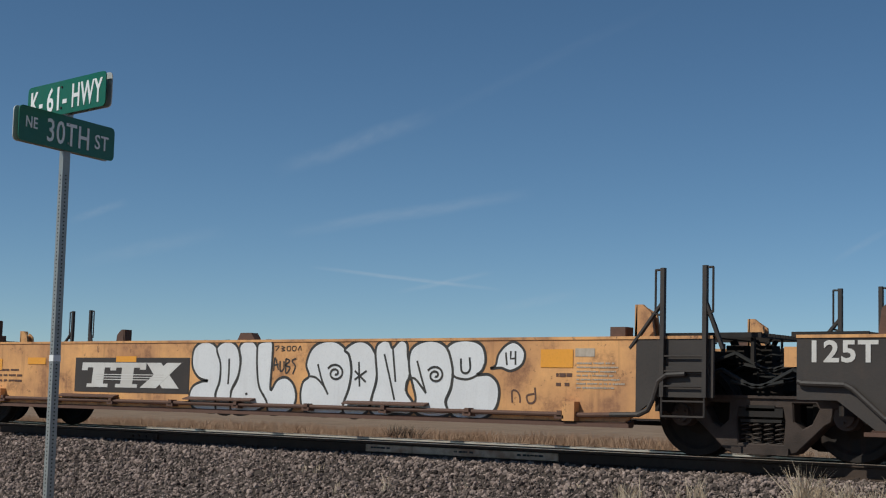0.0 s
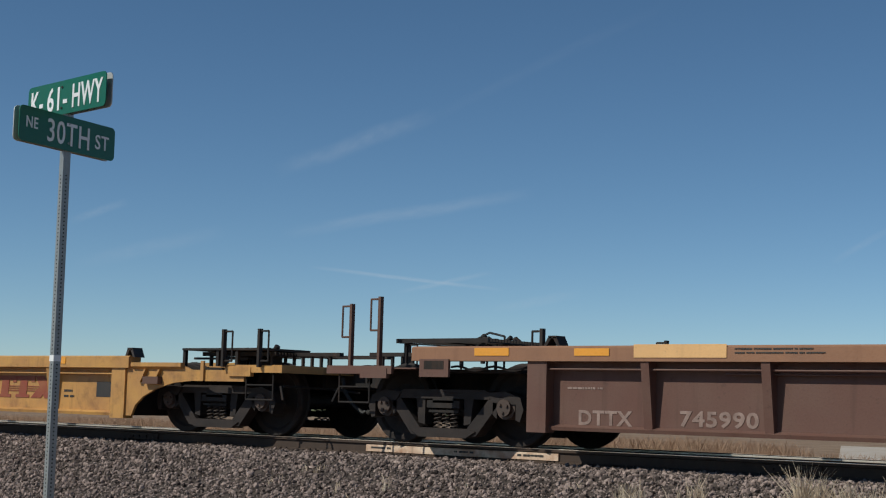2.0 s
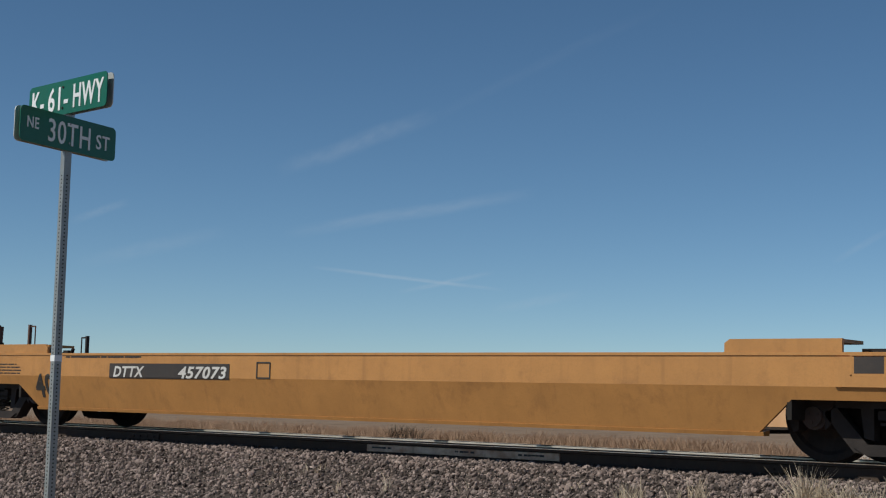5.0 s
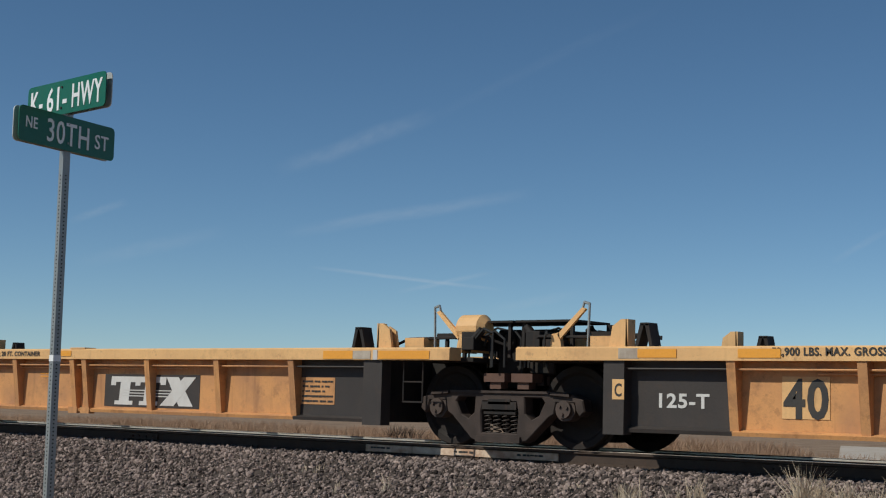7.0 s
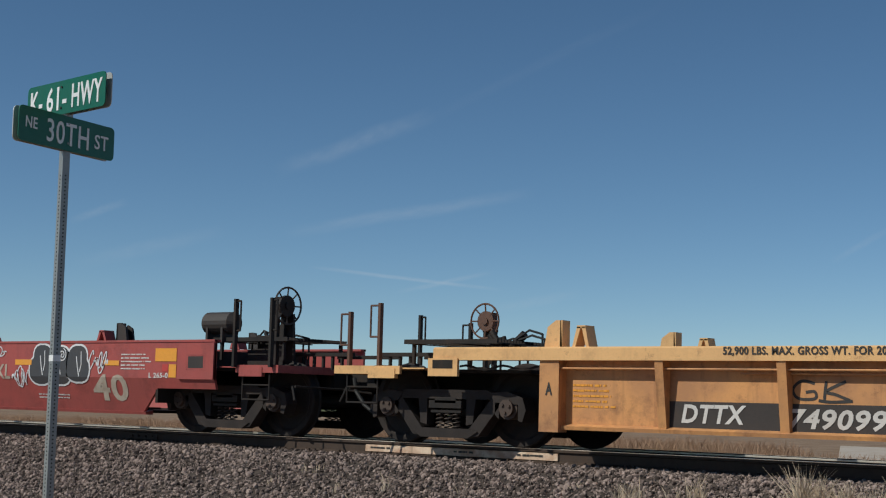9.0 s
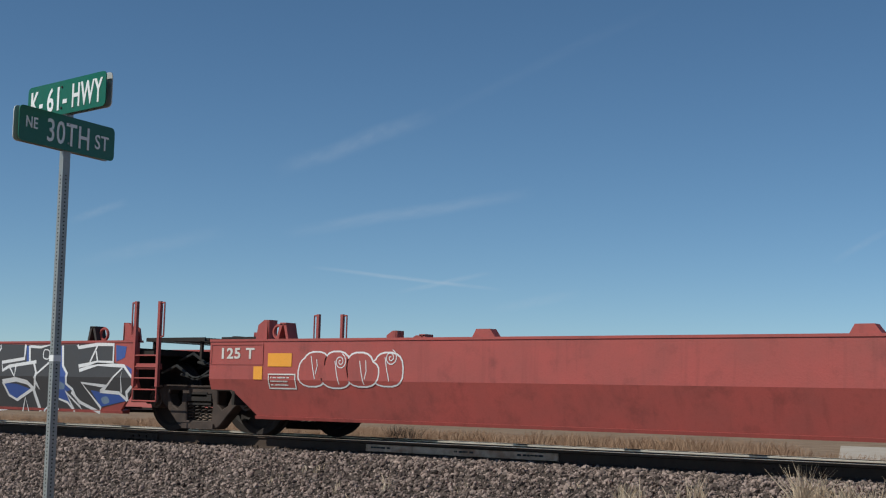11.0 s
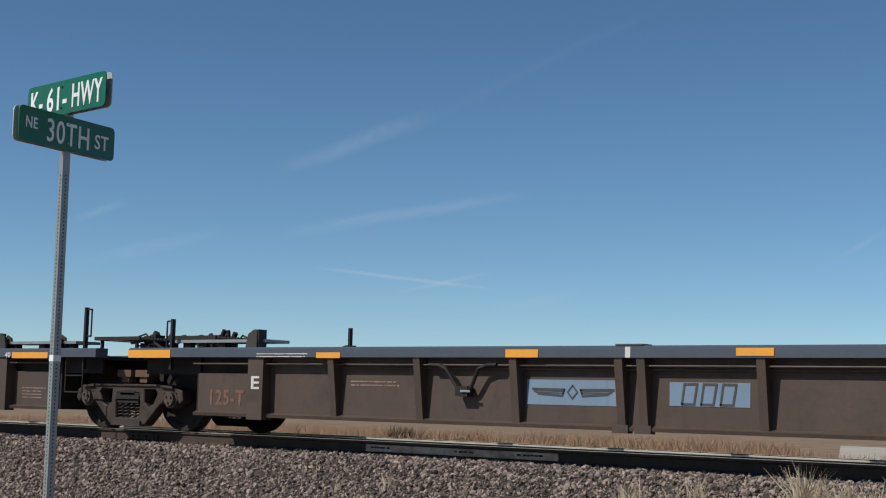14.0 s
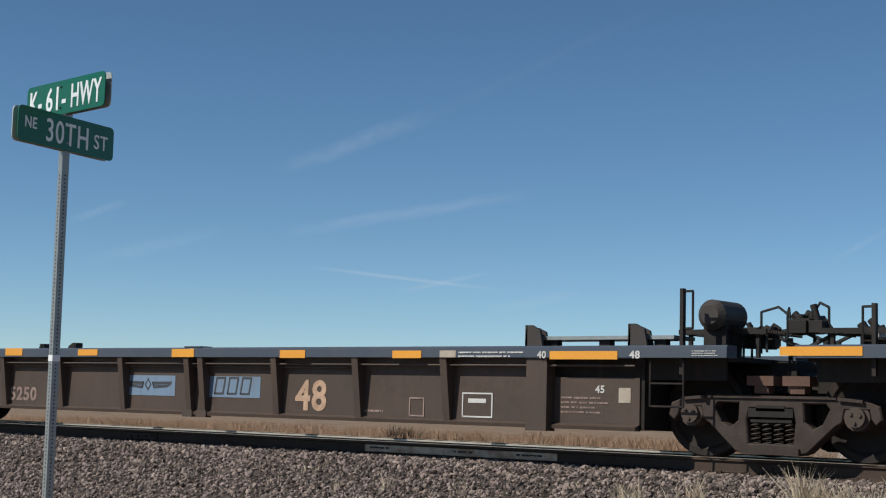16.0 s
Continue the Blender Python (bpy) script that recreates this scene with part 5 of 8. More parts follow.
def smooth_wagon(name, label, xL, xR, cfg, ends, seed):
    """A well wagon with plain plate sides; below a crease the plate leans inward."""
    u = thing(name, label, "well wagon", "well wagons of the train")
    cx, h = (xL + xR) / 2, (xR - xL) / 2
    body, top, crease, bot, low = (cfg[k] for k in ("body", "top", "crease", "bot", "low"))
    inner = cfg.get("inner", (0.62, 0.62))
    l = -(h + 0.18) if ends[0] == "e" else -(h - inner[0])
    r = h + 0.18 if ends[1] == "e" else h - inner[1]
    dark = cfg.get("dark", 0.0)
    for y in (-1, 1):
        yo = lambda a: (min(y * a, y * 1.46), max(y * a, y * 1.46))
        spans = [(l, r, body)]
        if dark:
            spans = [(l + (dark if ends[0] == "a" else 0), r - (dark if ends[1] == "a" else 0), body)]
            if ends[0] == "a":
                spans.append((l, l + dark, BLACK))
            if ends[1] == "a":
                spans.append((r - dark, r, BLACK))
        for a, b, m in spans:
            if cfg["lean"]:
                boxes("side_plate", [(a, b, *yo(1.50), crease, top)], m, u)
        wl, wr = -(h - 1.0), h - 1.0       # head of the slopes
        profile = [(l - 1, low), (wl, low), (wl + 0.42, bot), (wr - 0.42, bot), (wr, low), (r + 1, low)]

        def foot(x):
            for (x0, z0), (x1, z1) in zip(profile, profile[1:]):
                if x0 <= x <= x1:
                    return z0 + (z1 - z0) * (x - x0) / (x1 - x0)
            return low

        for a, b, m in spans:
            xs = [a] + [p for p, _ in profile[1:5] if a < p < b] + [b]
            bm = B()
            head = crease if cfg["lean"] else top
            prism(bm, [(b, head), (a, head)] + [(p, foot(p)) for p in xs], *yo(1.50))
            for v in bm.verts:
                if v.co.z < crease:
                    v.co.y -= y * (crease - v.co.z) * cfg["lean"]
            part("lower_side_plate" if cfg["lean"] else "side_plate", bm, m, u)
        bm = B()
        yb = 1.48 - (crease - bot) * cfg["lean"]
        prism_x(bm, [(y * (yb - 0.1), bot - 0.02), (y * (yb + 0.02), bot - 0.02), (y * (yb + 0.035), bot + 0.02), (y * (yb - 0.1), bot + 0.04)], wl + 0.35, wr - 0.35)
        part("bottom_sill", bm, body if not cfg.get("pipes") else RUST, u, bevel=0.005)
        boxes("top_rim", [(l, r, min(y * 1.512, y * 1.40), max(y * 1.512, y * 1.40), top - 0.025, top + 0.006)], cfg.get("rim", body), u)
        if cfg.get("pipes"):
            bm = B()
            pipe(bm, [(l + 1.15, y * 1.55, 0.42), (l + 1.5, y * 1.55, 0.41), (r - 1.5, y * 1.55, 0.41), (r - 1.2, y * 1.55, 0.42)], 0.026, 8)
            part("side_pipe", bm, RUST, u, "rusty pipe along the side")
            for pts in ([(l + 0.03, y * 1.54, 0.80), (l + 0.08, y * 1.54, 0.78), (l + 0.52, y * 1.54, 0.77), (l + 0.60, y * 1.54, 0.73), (l + 0.92, y * 1.55, 0.46), (l + 1.02, y * 1.55, 0.425), (l + 1.15, y * 1.55, 0.42)],
                        [(r - 1.2, y * 1.55, 0.42), (r - 0.85, y * 1.55, 0.43), (r - 0.74, y * 1.55, 0.48), (r - 0.68, y * 1.54, 0.60), (r - 0.62, y * 1.54, 0.78), (r - 0.52, y * 1.54, 0.85), (r - 0.3, y * 1.54, 0.86)]):
                bm = B()
                pipe(bm, pts, 0.028, 8)
                part("end_pipe", bm, BLACK, u, "black bent pipe at the wagon's end")
            k = l + 1.6
            while k < r - 1.4:
                bm = B()
                box(bm, k - 0.06, k + 0.06, min(y * 1.50, y * 1.60), max(y * 1.50, y * 1.60), 0.36, 0.40)
                box(bm, k - 0.03, k + 0.03, min(y * 1.50, y * 1.60), max(y * 1.50, y * 1.60), 0.385, 0.45)
                part("pipe_bracket", bm, RUST, u)
                k += 1.28
            for a, b in ((-0.52, -0.34), (-0.14, 0.04), (0.26, 0.44)):
                bm = B()
                prism_x(bm, [(y * 1.50, 0.47), (y * 1.60, 0.455), (y * 1.60, 0.47), (y * 1.50, 0.50)], a * h, b * h)
                part("side_ledge", bm, RUST, u)
            boxes("lower_ledge", [(wl + 0.3, wr - 0.3, min(y * 1.48, y * 1.57), max(y * 1.48, y * 1.57), 0.285, 0.325)], RUST, u)
            for s in (-1, 1):
                boxes("jack_bracket", [(s * (h - 2.05) - 0.08, s * (h - 2.05) + 0.08, min(y * 1.50, y * 1.60), max(y * 1.50, y * 1.60), 0.34, 0.55)], body, u, bevel=0.01)
        for xg in cfg["tabs"]:
            bm = B()
            prism(bm, [(xg - 0.17, top), (xg + 0.17, top), (xg + 0.09, top + 0.10), (xg - 0.11, top + 0.10)], y * 1.42 - 0.06, y * 1.42 + 0.06)
            part("lifting_tab", bm, cfg.get("tab_m", body), u, bevel=0.006)
    open_floor(u, h - 1.5, 1.30, bot)
    for k in (-(h - 1.0), h - 1.05):
        boxes("bulkhead", [(k, k + 0.05, -1.45, 1.45, bot + 0.15, top - 0.1)], DARK, u)
    for s, kind in ((-1, ends[0]), (1, ends[1])):
        X = lambda d: s * (h - d)
        fit = cfg["fit"]
        if kind == "a":
            boxes("draft_sill", [(min(X(1.2), X(0.1)), max(X(1.2), X(0.1)), -0.42, 0.42, 0.66, 1.0),
                                 (min(X(1.0), X(0.62)), max(X(1.0), X(0.62)), -1.44, 1.44, top - 0.2, top - 0.14)], DARK, u)
            brake_gear(u, X(0.45), -0.3, 0.98, DARK, seed + 3)
            for yy, z in ((-0.9, 1.0), (-0.55, 0.9), (0.3, 1.1), (-1.2, 0.82)):
                bm = B()
                pipe(bm, [(X(0.7), yy, z), (X(0.4), yy, z + 0.1), (X(0.05), yy, z - 0.08), (X(-0.3), yy, z - 0.02)], 0.022)
                part("air_hose", bm, HOSE, u)
            walkway(u, X(1.3 if s > 0 else 1.12), X(0.05 if s > 0 else 0.29), -1.0, 0.3, top + 0.06)
            for y in (-1.40, 1.40):
                stand_bracket(u, X(1.33 if s > 0 else 1.62), s, RUST if dark and s < 0 else fit, top, 0.35 if dark else 0.26, y + (0.0 if y < 0 else -0.24))
                if dark:
                    boxes("rim_lug", [(min(X(1.6 if s > 0 else 1.8), X(1.41 if s > 0 else 1.62)), max(X(1.6 if s > 0 else 1.8), X(1.41 if s > 0 else 1.62)), y - 0.08, y + 0.08, top, top + 0.11)], RUST, u, bevel=0.01)
                if not dark:
                    guide(u, X(2.05), s, BLACK if s > 0 else fit, top, 0.20, y)
                    bm = B()
                    ring(bm, (X(1.78), y, top + 0.10), 0.085, 0.022, 14)
                    part("lashing_ring", bm, fit, u)
            if s > 0:
                pm = BLACK if not cfg.get("red") else RED
                for y, off in ((-1.53, 0.0), (1.53, 0.60)):
                    post_pair(u, X(0.92 - off), -1, y, 0.62, 1.97 if dark else 1.81, pm, 0.42 if dark else 0.0, 0.84)
                    post_pair(u, X(0.42 - off), 1, y, 0.62, 1.98 if dark else 1.80, pm, 0.18 if dark else 0.0, 0.86)
                    ladder(u, X(0.67 - off), y - 0.01, 0.42, top - 0.05, 0.50, pm, 5)
                    boxes("post_bracket", [(min(X(0.98), X(0.38 - off)), max(X(0.98), X(0.38 - off)), y * 0.985 - 0.02, y * 0.985 + 0.02, 0.86, 0.94)], pm, u)
            elif dark:
                lug = boxes("end_lug", [(min(X(0.58), X(0.44)), max(X(0.58), X(0.44)), -1.49, -1.41, 0.94, 1.14)], fit, u, bevel=0.01)
        else:
            end_platform(u, h, s, fit if not cfg.get("plat") else cfg["plat"], IRON, cfg["wheel"], seed + s, top - 0.06, "E" if cfg.get("coaming") else "S")
            if cfg.get("coaming"):
                for y in (-1.5,):
                    bm = B()
                    prism(bm, [(X(0.45), top - 0.02), (X(1.72), top - 0.02), (X(1.72), top + 0.10), (X(1.66), top + 0.14), (X(0.45), top + 0.14)], y, y + 0.04)
                    part("end_coaming", bm, body, u, bevel=0.008)
                boxes("coaming_top", [(min(X(0.45), X(1.7)), max(X(0.45), X(1.7)), -1.46, -1.0, top + 0.10, top + 0.135)], body, u)
            else:
                reservoir(u, X(*cfg["tank"][:1]), cfg["tank"][1], 1.53 if cfg.get("red") else 1.60, BLACK, 0.5, 0.155 if cfg.get("red") else 0.17)
            bm = B()
            box(bm, min(X(0.52), X(-0.18)), max(X(0.52), X(-0.18)), -1.525, -1.47, low + 0.13, top - 0.04)
            cab = part("end_cabinet", bm, body, u, bevel=0.012)
            bm = B()
            c0 = X(0.17)
            stroke(bm, [(c0 - 0.18, 0.86), (c0 + 0.18, 0.86), (c0 + 0.18, 1.06), (c0 - 0.18, 1.06)], 0.02, -1.5255, True)
            part("cabinet_frame", bm, fit, cab)
            boxes("cabinet_opening", [(c0 - 0.15, c0 + 0.15, -1.5265, -1.5255, 0.88, 1.04)], BLACK, cab)
            if not cfg.get("coaming"):
                for y in (-1.40, 1.2):
                    if cfg.get("red"):
                        stand_bracket(u, X(2.0), s, BLACK, top, 0.26, y)
                    else:
                        stand_bracket(u, X(1.6), s, fit, top, 0.22, y)
                    guide(u, X(2.35 if cfg.get("red") else 2.95), s, fit if cfg.get("red") else IRON, top, 0.14, y)
    u.location = (cx, YC, 0)
    MOVERS.append((u, cx))
    return u, cx, crease, cfg["lean"]


# ---- the train, from its head to its tail ----
RIBS_5 = [-4.36, -2.96, -1.54, -0.14, 0.14, 1.54, 2.96, 4.36]
CFG_B = dict(body=BROWN, chord=CHORD_B, end=BROWN, top=1.16, c0=0.99, bot=0.24, ribs=RIBS_5, xe=5.76, style="B", fit=BROWN, plat=BROWN,
             wheels=(None, (BLACK, CREAM, 0.55, 1.74, 0.26, 0, -1.40)), column=BROWN)
CFG_C = dict(body=YEL_C, chord=YEL_C, end=YEL_C, top=1.05, c0=0.88, bot=0.21, ribs=[-4.1, -2.36, -1.18, 0.0, 1.18, 2.36, 4.1], xe=5.72, style="C", fit=YEL_C, plat=YEL_C,
             wheels=((BLACK, YEL_C, 1.38, 1.30, 0.19, 1, -0.75), None), column=YEL_C, step=True, ptop=1.0)
CFG_D = dict(CFG_C, ribs=[-4.7, -3.52, -2.35, -1.17, 0.0, 1.17, 2.35, 3.52, 4.7], wheels=(None, (BLACK, YEL_C, 1.39, 1.37, 0.25, 1, -0.75)))
CFG_F = dict(body=YEL_F, chord=CHORD_F, end=BLACK, top=1.15, c0=1.0, bot=0.25, ribs=RIBS_5, xe=5.76, style="F", fit=CHORD_F, plat=CHORD_F,
             wheels=((RUST, RUST, 1.35, 1.64, 0.24, 0, 1.25), (BLACK, HUB_RED, 0.36, 1.72, 0.27, 0, -1.36)), column=YEL_F, cap=True, shift=0.10)
CFG_H = dict(body=GREY, chord=CHORD_H, end=GREY, top=1.16, c0=1.03, bot=0.26, ribs=RIBS_5, cols=(-5.70, 5.70), dark=(-5.7, 5.7), eh=0.82, shift=0.17, xe=6.95, style="H", fit=BLACK, plat=BLACK,
             wheels=(None, (BLACK, RUST, 0.45, 1.75, 0.25, 0, -1.36)), column=GREY, cap=True)
CFG_A = dict(body=YEL_A, top=1.25, crease=0.66, bot=0.32, low=0.62, lean=0.0, tabs=[0.05], tab_m=RUST, fit=YEL_A, pipes=True, dark=0.92, inner=(0.58, 0.34), wheel=(BLACK, IRON, 1.78, 1.80, 0.20, 1, 0.66), tank=(-0.26, 0.47), rim=YEL_A, plat=BROWN)
CFG_E = dict(body=YEL_E, top=1.08, crease=0.75, bot=0.27, low=0.62, lean=0.32, tabs=[], fit=YEL_E, wheel=(BLACK, RUST, 1.45, 1.47, 0.19, 1, -0.30), rim=YEL_E, coaming=True)
CFG_G = dict(body=RED, top=1.26, crease=0.74, bot=0.25, low=0.60, lean=0.32, tabs=[-2.2, 2.4], fit=RED, inner=(0.60, 0.90), red=True, wheel=(BLACK, IRON, 0.80, 1.75, 0.25, 1, -0.78), tank=(0.68, -0.83), rim=RED, tab_m=RED)

A_LABEL = "faded yellow plate-sided well wagon with rust and black ends"
A0 = smooth_wagon("well_wagon", A_LABEL, -7.14, 7.45, CFG_A, "aa", 1)
A1 = smooth_wagon("well_wagon", "faded yellow plate-sided well wagon with white bubble graffiti", -21.73, -7.14, CFG_A, "aa", 2)
A2 = smooth_wagon("well_wagon", "faded yellow plate-sided well wagon with a hand brake end", -36.43, -21.73, CFG_A, "ea", 3)
B_ = ribbed_wagon("well_wagon", "rusty brown ribbed well wagon, empty", -55.18, -40.44, CFG_B, "ee", 4)
C = ribbed_wagon("well_wagon", "bright yellow ribbed well wagon, empty, with red emblem", -73.93, -59.21, CFG_C, "ee", 5)
DD = ribbed_wagon("well_wagon", "bright yellow ribbed well wagon with a scrawled top chord", -92.5, -77.78, CFG_D, "ee", 6)
ribbed_wagon("well_wagon", "bright yellow ribbed well wagon, empty", -111.25, -96.5, CFG_C, "ee", 7)
E = smooth_wagon("well_wagon", "orange-yellow smooth-sided well wagon, empty", -130.02, -115.3, CFG_E, "ee", 8)
DK0, DK1, DK2 = dict(CFG_F, dark=(-4.38, None)), dict(CFG_F, dark=(-4.38, 4.36)), dict(CFG_F, dark=(None, 4.36))
FB = ribbed_wagon("well_wagon", "tan-yellow ribbed well wagon with brake wheel end", -149.1, -134.09, DK0, "ae", 9)
FC = ribbed_wagon("well_wagon", "tan-yellow ribbed well wagon with black ends and white emblem", -163.99, -149.1, DK1, "aa", 10)
FD = ribbed_wagon("well_wagon", "tan-yellow ribbed well wagon with black ends and white emblem", -179.06, -163.99, dict(DK1, tan_tank=True), "aa", 11)
FE = ribbed_wagon("well_wagon", "tan-yellow ribbed well wagon with black ends and white emblem", -193.84, -179.06, DK1, "aa", 12)
FA = ribbed_wagon("well_wagon", "tan-yellow ribbed well wagon with scrawled tags", -208.65, -193.84, dict(DK2, tan_tank=True), "ea", 13)
GA = smooth_wagon("well_wagon", "red-oxide smooth-sided well wagon with white graffiti", -227.3, -212.5, dict(CFG_G, tank=(0.44, -0.83)), "ae", 14)
GE = smooth_wagon("well_wagon", "red-oxide smooth-sided well wagon, empty", -242.1, -227.3, CFG_G, "aa", 15)
GD = smooth_wagon("well_wagon", "red-oxide smooth-sided well wagon with white scrawl", -256.88, -242.1, CFG_G, "aa", 16)
GC = smooth_wagon("well_wagon", "red-oxide smooth-sided well wagon with large black-and-white graffiti", -271.6, -256.88, CFG_G, "aa", 17)
GB = smooth_wagon("well_wagon", "red-oxide smooth-sided well wagon with silver graffiti", -286.25, -271.6, dict(CFG_G, wheel=(BLACK, RED, 0.50, 1.73, 0.20, 1, -0.78)), "ea", 18)
H_LABEL = "dark grey ribbed well wagon with a blue-grey top chord"
H1 = ribbed_wagon("well_wagon", "dark grey ribbed well wagon with blue-grey chord and brake wheel", -307.08, -290.41, dict(CFG_H, tank=-1), "ae", 19)
H2 = ribbed_wagon("well_wagon", H_LABEL, -324.3, -307.08, CFG_H, "aa", 20)
H3 = ribbed_wagon("well_wagon", H_LABEL, -341.08, -324.3, dict(CFG_H, tank=-1, rail=0.38), "aa", 21)
H4 = ribbed_wagon("well_wagon", H_LABEL, -358.0, -341.08, CFG_H, "aa", 22)
H5 = ribbed_wagon("well_wagon", H_LABEL, -374.9, -358.0, dict(CFG_H, wheels=(None, None), tank=1, rail=0.2), "ea", 23)

for bx in (7.45, -7.14, -21.73, -149.1, -163.99, -179.06, -193.84, -227.3, -242.1, -256.88, -271.6, -306.98, -324.2, -340.98, -357.9):
    bogie(bx, "heavy cast-steel bogie shared by two wagons", "inner")
for bx in (-36.43, -40.44, -55.18, -59.21, -73.93, -77.78, -92.5, -96.5, -111.25, -115.3, -130.02, -134.09, -208.65, -212.5, -286.25, -290.41, -374.9):
    bogie(bx, "grimy cast-steel bogie under a wagon's end", "outer")

# ---- painted marks ----
B_WAGON = B_
P, S_Y = -1.322, -1.5025



PANELS = []


def R(u, X0, X1, z0, z1, m, y):
    if m is REFLEX and any(q[0] is u[0] and q[5] is m and min(q[2], X1) > max(q[1], X0) and min(q[4], z1) > max(q[3], z0) for q in PANELS):
        return
    PANELS.append((u[0], X0, X1, z0, z1, m))
    decal_ob = decal(u[0], X0 - u[1], X1 - u[1], z0, z1, m, y - (0.002 if m in (REFLEX, CHORD_F) else 0.0))
    hug(decal_ob, u)


def O(u, X0, X1, z0, z1, m, y):
    hug(outline(u[0], X0 - u[1], X1 - u[1], z0, z1, m, y - 0.004), u)


def L(u, X0, X1, z0, z1, m, y):
    emblem(u[0], X0 - u[1], X1 - u[1], z0, z1, m, y - 0.004)


def S(u, X0, X1, z0, z1, n, m, y, seed):
    c, d = (X0 + X1) / 2, (z0 + z1) / 2
    over = any(p[0] is u[0] and p[1] < c < p[2] and p[3] < d < p[4] for p in PANELS)
    hug(bars("small_print", X0 - u[1], z0, X1 - X0, z1 - z0, n, m, u[0], y - (0.0052 if over else 0.0), seed), u)


def T(u, text, X0, X1, z0, z1, m, y, shear=0.0):
    c, d = (X0 + X1) / 2, (z0 + z1) / 2
    over = any(p[0] is u[0] and p[1] < c < p[2] and p[3] < d < p[4] for p in PANELS)
    ob = lettering(text, c - u[1], y - (0.0072 if over else 0.0022), z0 + 0.004, z1 - z0, m, u[0], width=X1 - X0, shear=shear, bold=0.0075 * (z1 - z0) / 0.2)
    hug(ob, u)


R(A1, -17.92, -15.44, 0.53, 1.02, BLACK, S_Y)
R(A1, -20.17, -19.73, 0.83, 1.0, REFLEX, S_Y)
R(A1, -19.08, -18.64, 0.92, 1.02, REFLEX, S_Y)
R(A1, -17.0, -16.56, 0.96, 1.04, REFLEX, S_Y)
R(A1, -9.63, -9.2, 0.92, 1.12, REFLEX, S_Y)
R(A2, -23.86, -23.42, 0.79, 1.0, REFLEX, S_Y)
R(A2, -28.26, -27.88, 0.96, 1.04, REFLEX, S_Y)
R(A2, -26.18, -25.7, 0.93, 1.03, REFLEX, S_Y)
R(A2, -28.31, -27.93, 0.94, 1.02, REFLEX, S_Y)
R(A2, -31.14, -30.7, 0.93, 1.02, REFLEX, S_Y)
R(A2, -33.35, -33.01, 0.95, 1.02, REFLEX, S_Y)
R(A2, -35.6, -34.75, 0.92, 1.01, REFLEX, S_Y)
R(A2, -34.77, -31.41, 0.57, 0.86, BLACK, S_Y)
R(B_WAGON, -49.49, -49.04, 1.06, 1.16, REFLEX, S_Y)
R(B_WAGON, -47.77, -47.33, 1.06, 1.16, REFLEX, S_Y)
R(B_WAGON, -45.91, -45.48, 1.05, 1.15, REFLEX, S_Y)
R(B_WAGON, -44.17, -43.73, 1.05, 1.15, REFLEX, S_Y)
R(B_WAGON, -42.8, -42.35, 1.05, 1.13, REFLEX, S_Y)
R(B_WAGON, -41.86, -41.4, 1.05, 1.14, REFLEX, S_Y)
R(B_WAGON, -40.62, -40.18, 1.06, 1.15, REFLEX, S_Y)
R(B_WAGON, -43.03, -42.84, 1.04, 1.14, CREAM, S_Y)
R(B_WAGON, -54.43, -53.94, 1.05, 1.14, REFLEX, S_Y)
R(B_WAGON, -53.05, -52.6, 1.05, 1.13, REFLEX, S_Y)
R(B_WAGON, -52.29, -51.19, 1.03, 1.17, CHORD_F, S_Y)
R(B_WAGON, -43.88, -43.6, 0.46, 0.6, CREAM, P)
R(C, -71.57, -69.38, 0.37, 0.61, BLACK, P)
R(C, -61.51, -61.12, 0.46, 0.68, INK, P)
R(C, -67.95, -67.52, 0.9, 1.01, REFLEX, S_Y)
R(C, -65.43, -64.98, 0.91, 1.02, REFLEX, S_Y)
R(C, -62.42, -62.03, 0.93, 1.03, REFLEX, S_Y)
R(C, -66.51, -66.45, 0.89, 1.02, WHITE, S_Y)
R(DD, -81.53, -81.09, 0.43, 0.67, INK, P)
R(DD, -80.78, -80.29, 0.91, 1.0, REFLEX, S_Y)
R(DD, -83.82, -83.35, 0.9, 1.0, REFLEX, S_Y)
R(DD, -80.21, -79.95, 0.9, 1.0, WHITE, S_Y)
R(DD, -85.26, -85.17, 0.89, 1.02, WHITE, S_Y)
R(DD, -90.34, -88.83, 0.36, 0.56, BLACK, P)
R(E, -126.82, -124.33, 0.73, 0.94, BLACK, S_Y)
R(E, -129.87, -129.63, 0.92, 1.02, TAG_RED, -1.528)
R(E, -130.16, -129.97, 0.78, 0.97, CREAM, -1.528)
O(E, -129.93, -129.56, 0.74, 0.89, CREAM, -1.526)
S(E, -129.52, -128.9, 0.76, 0.94, 4, INK, S_Y, 411)
R(FB, -145.85, -143.15, 0.22, 0.54, BLACK, P)
O(FB, -137.85, -137.70, 0.55, 0.73, INK, P)
S(FB, -137.83, -137.72, 0.58, 0.70, 3, INK, P, 403)
R(FB, -138.38, -137.87, 0.49, 0.775, WHITE, P)
R(FB, -138.36, -138.13, 0.595, 0.76, INK, P - 0.0035)
R(FB, -138.11, -137.89, 0.595, 0.76, INK, P - 0.0035)
R(FB, -138.36, -137.89, 0.505, 0.58, INK, P - 0.0035)
S(FB, -138.34, -138.18, 0.63, 0.70, 2, WHITE, P - 0.0035, 401)
S(FB, -138.34, -138.12, 0.525, 0.55, 1, WHITE, P - 0.0035, 402)
R(FB, -147.11, -145.63, 1.04, 1.14, REFLEX, S_Y)
R(FB, -142.19, -141.68, 1.04, 1.13, REFLEX, S_Y)
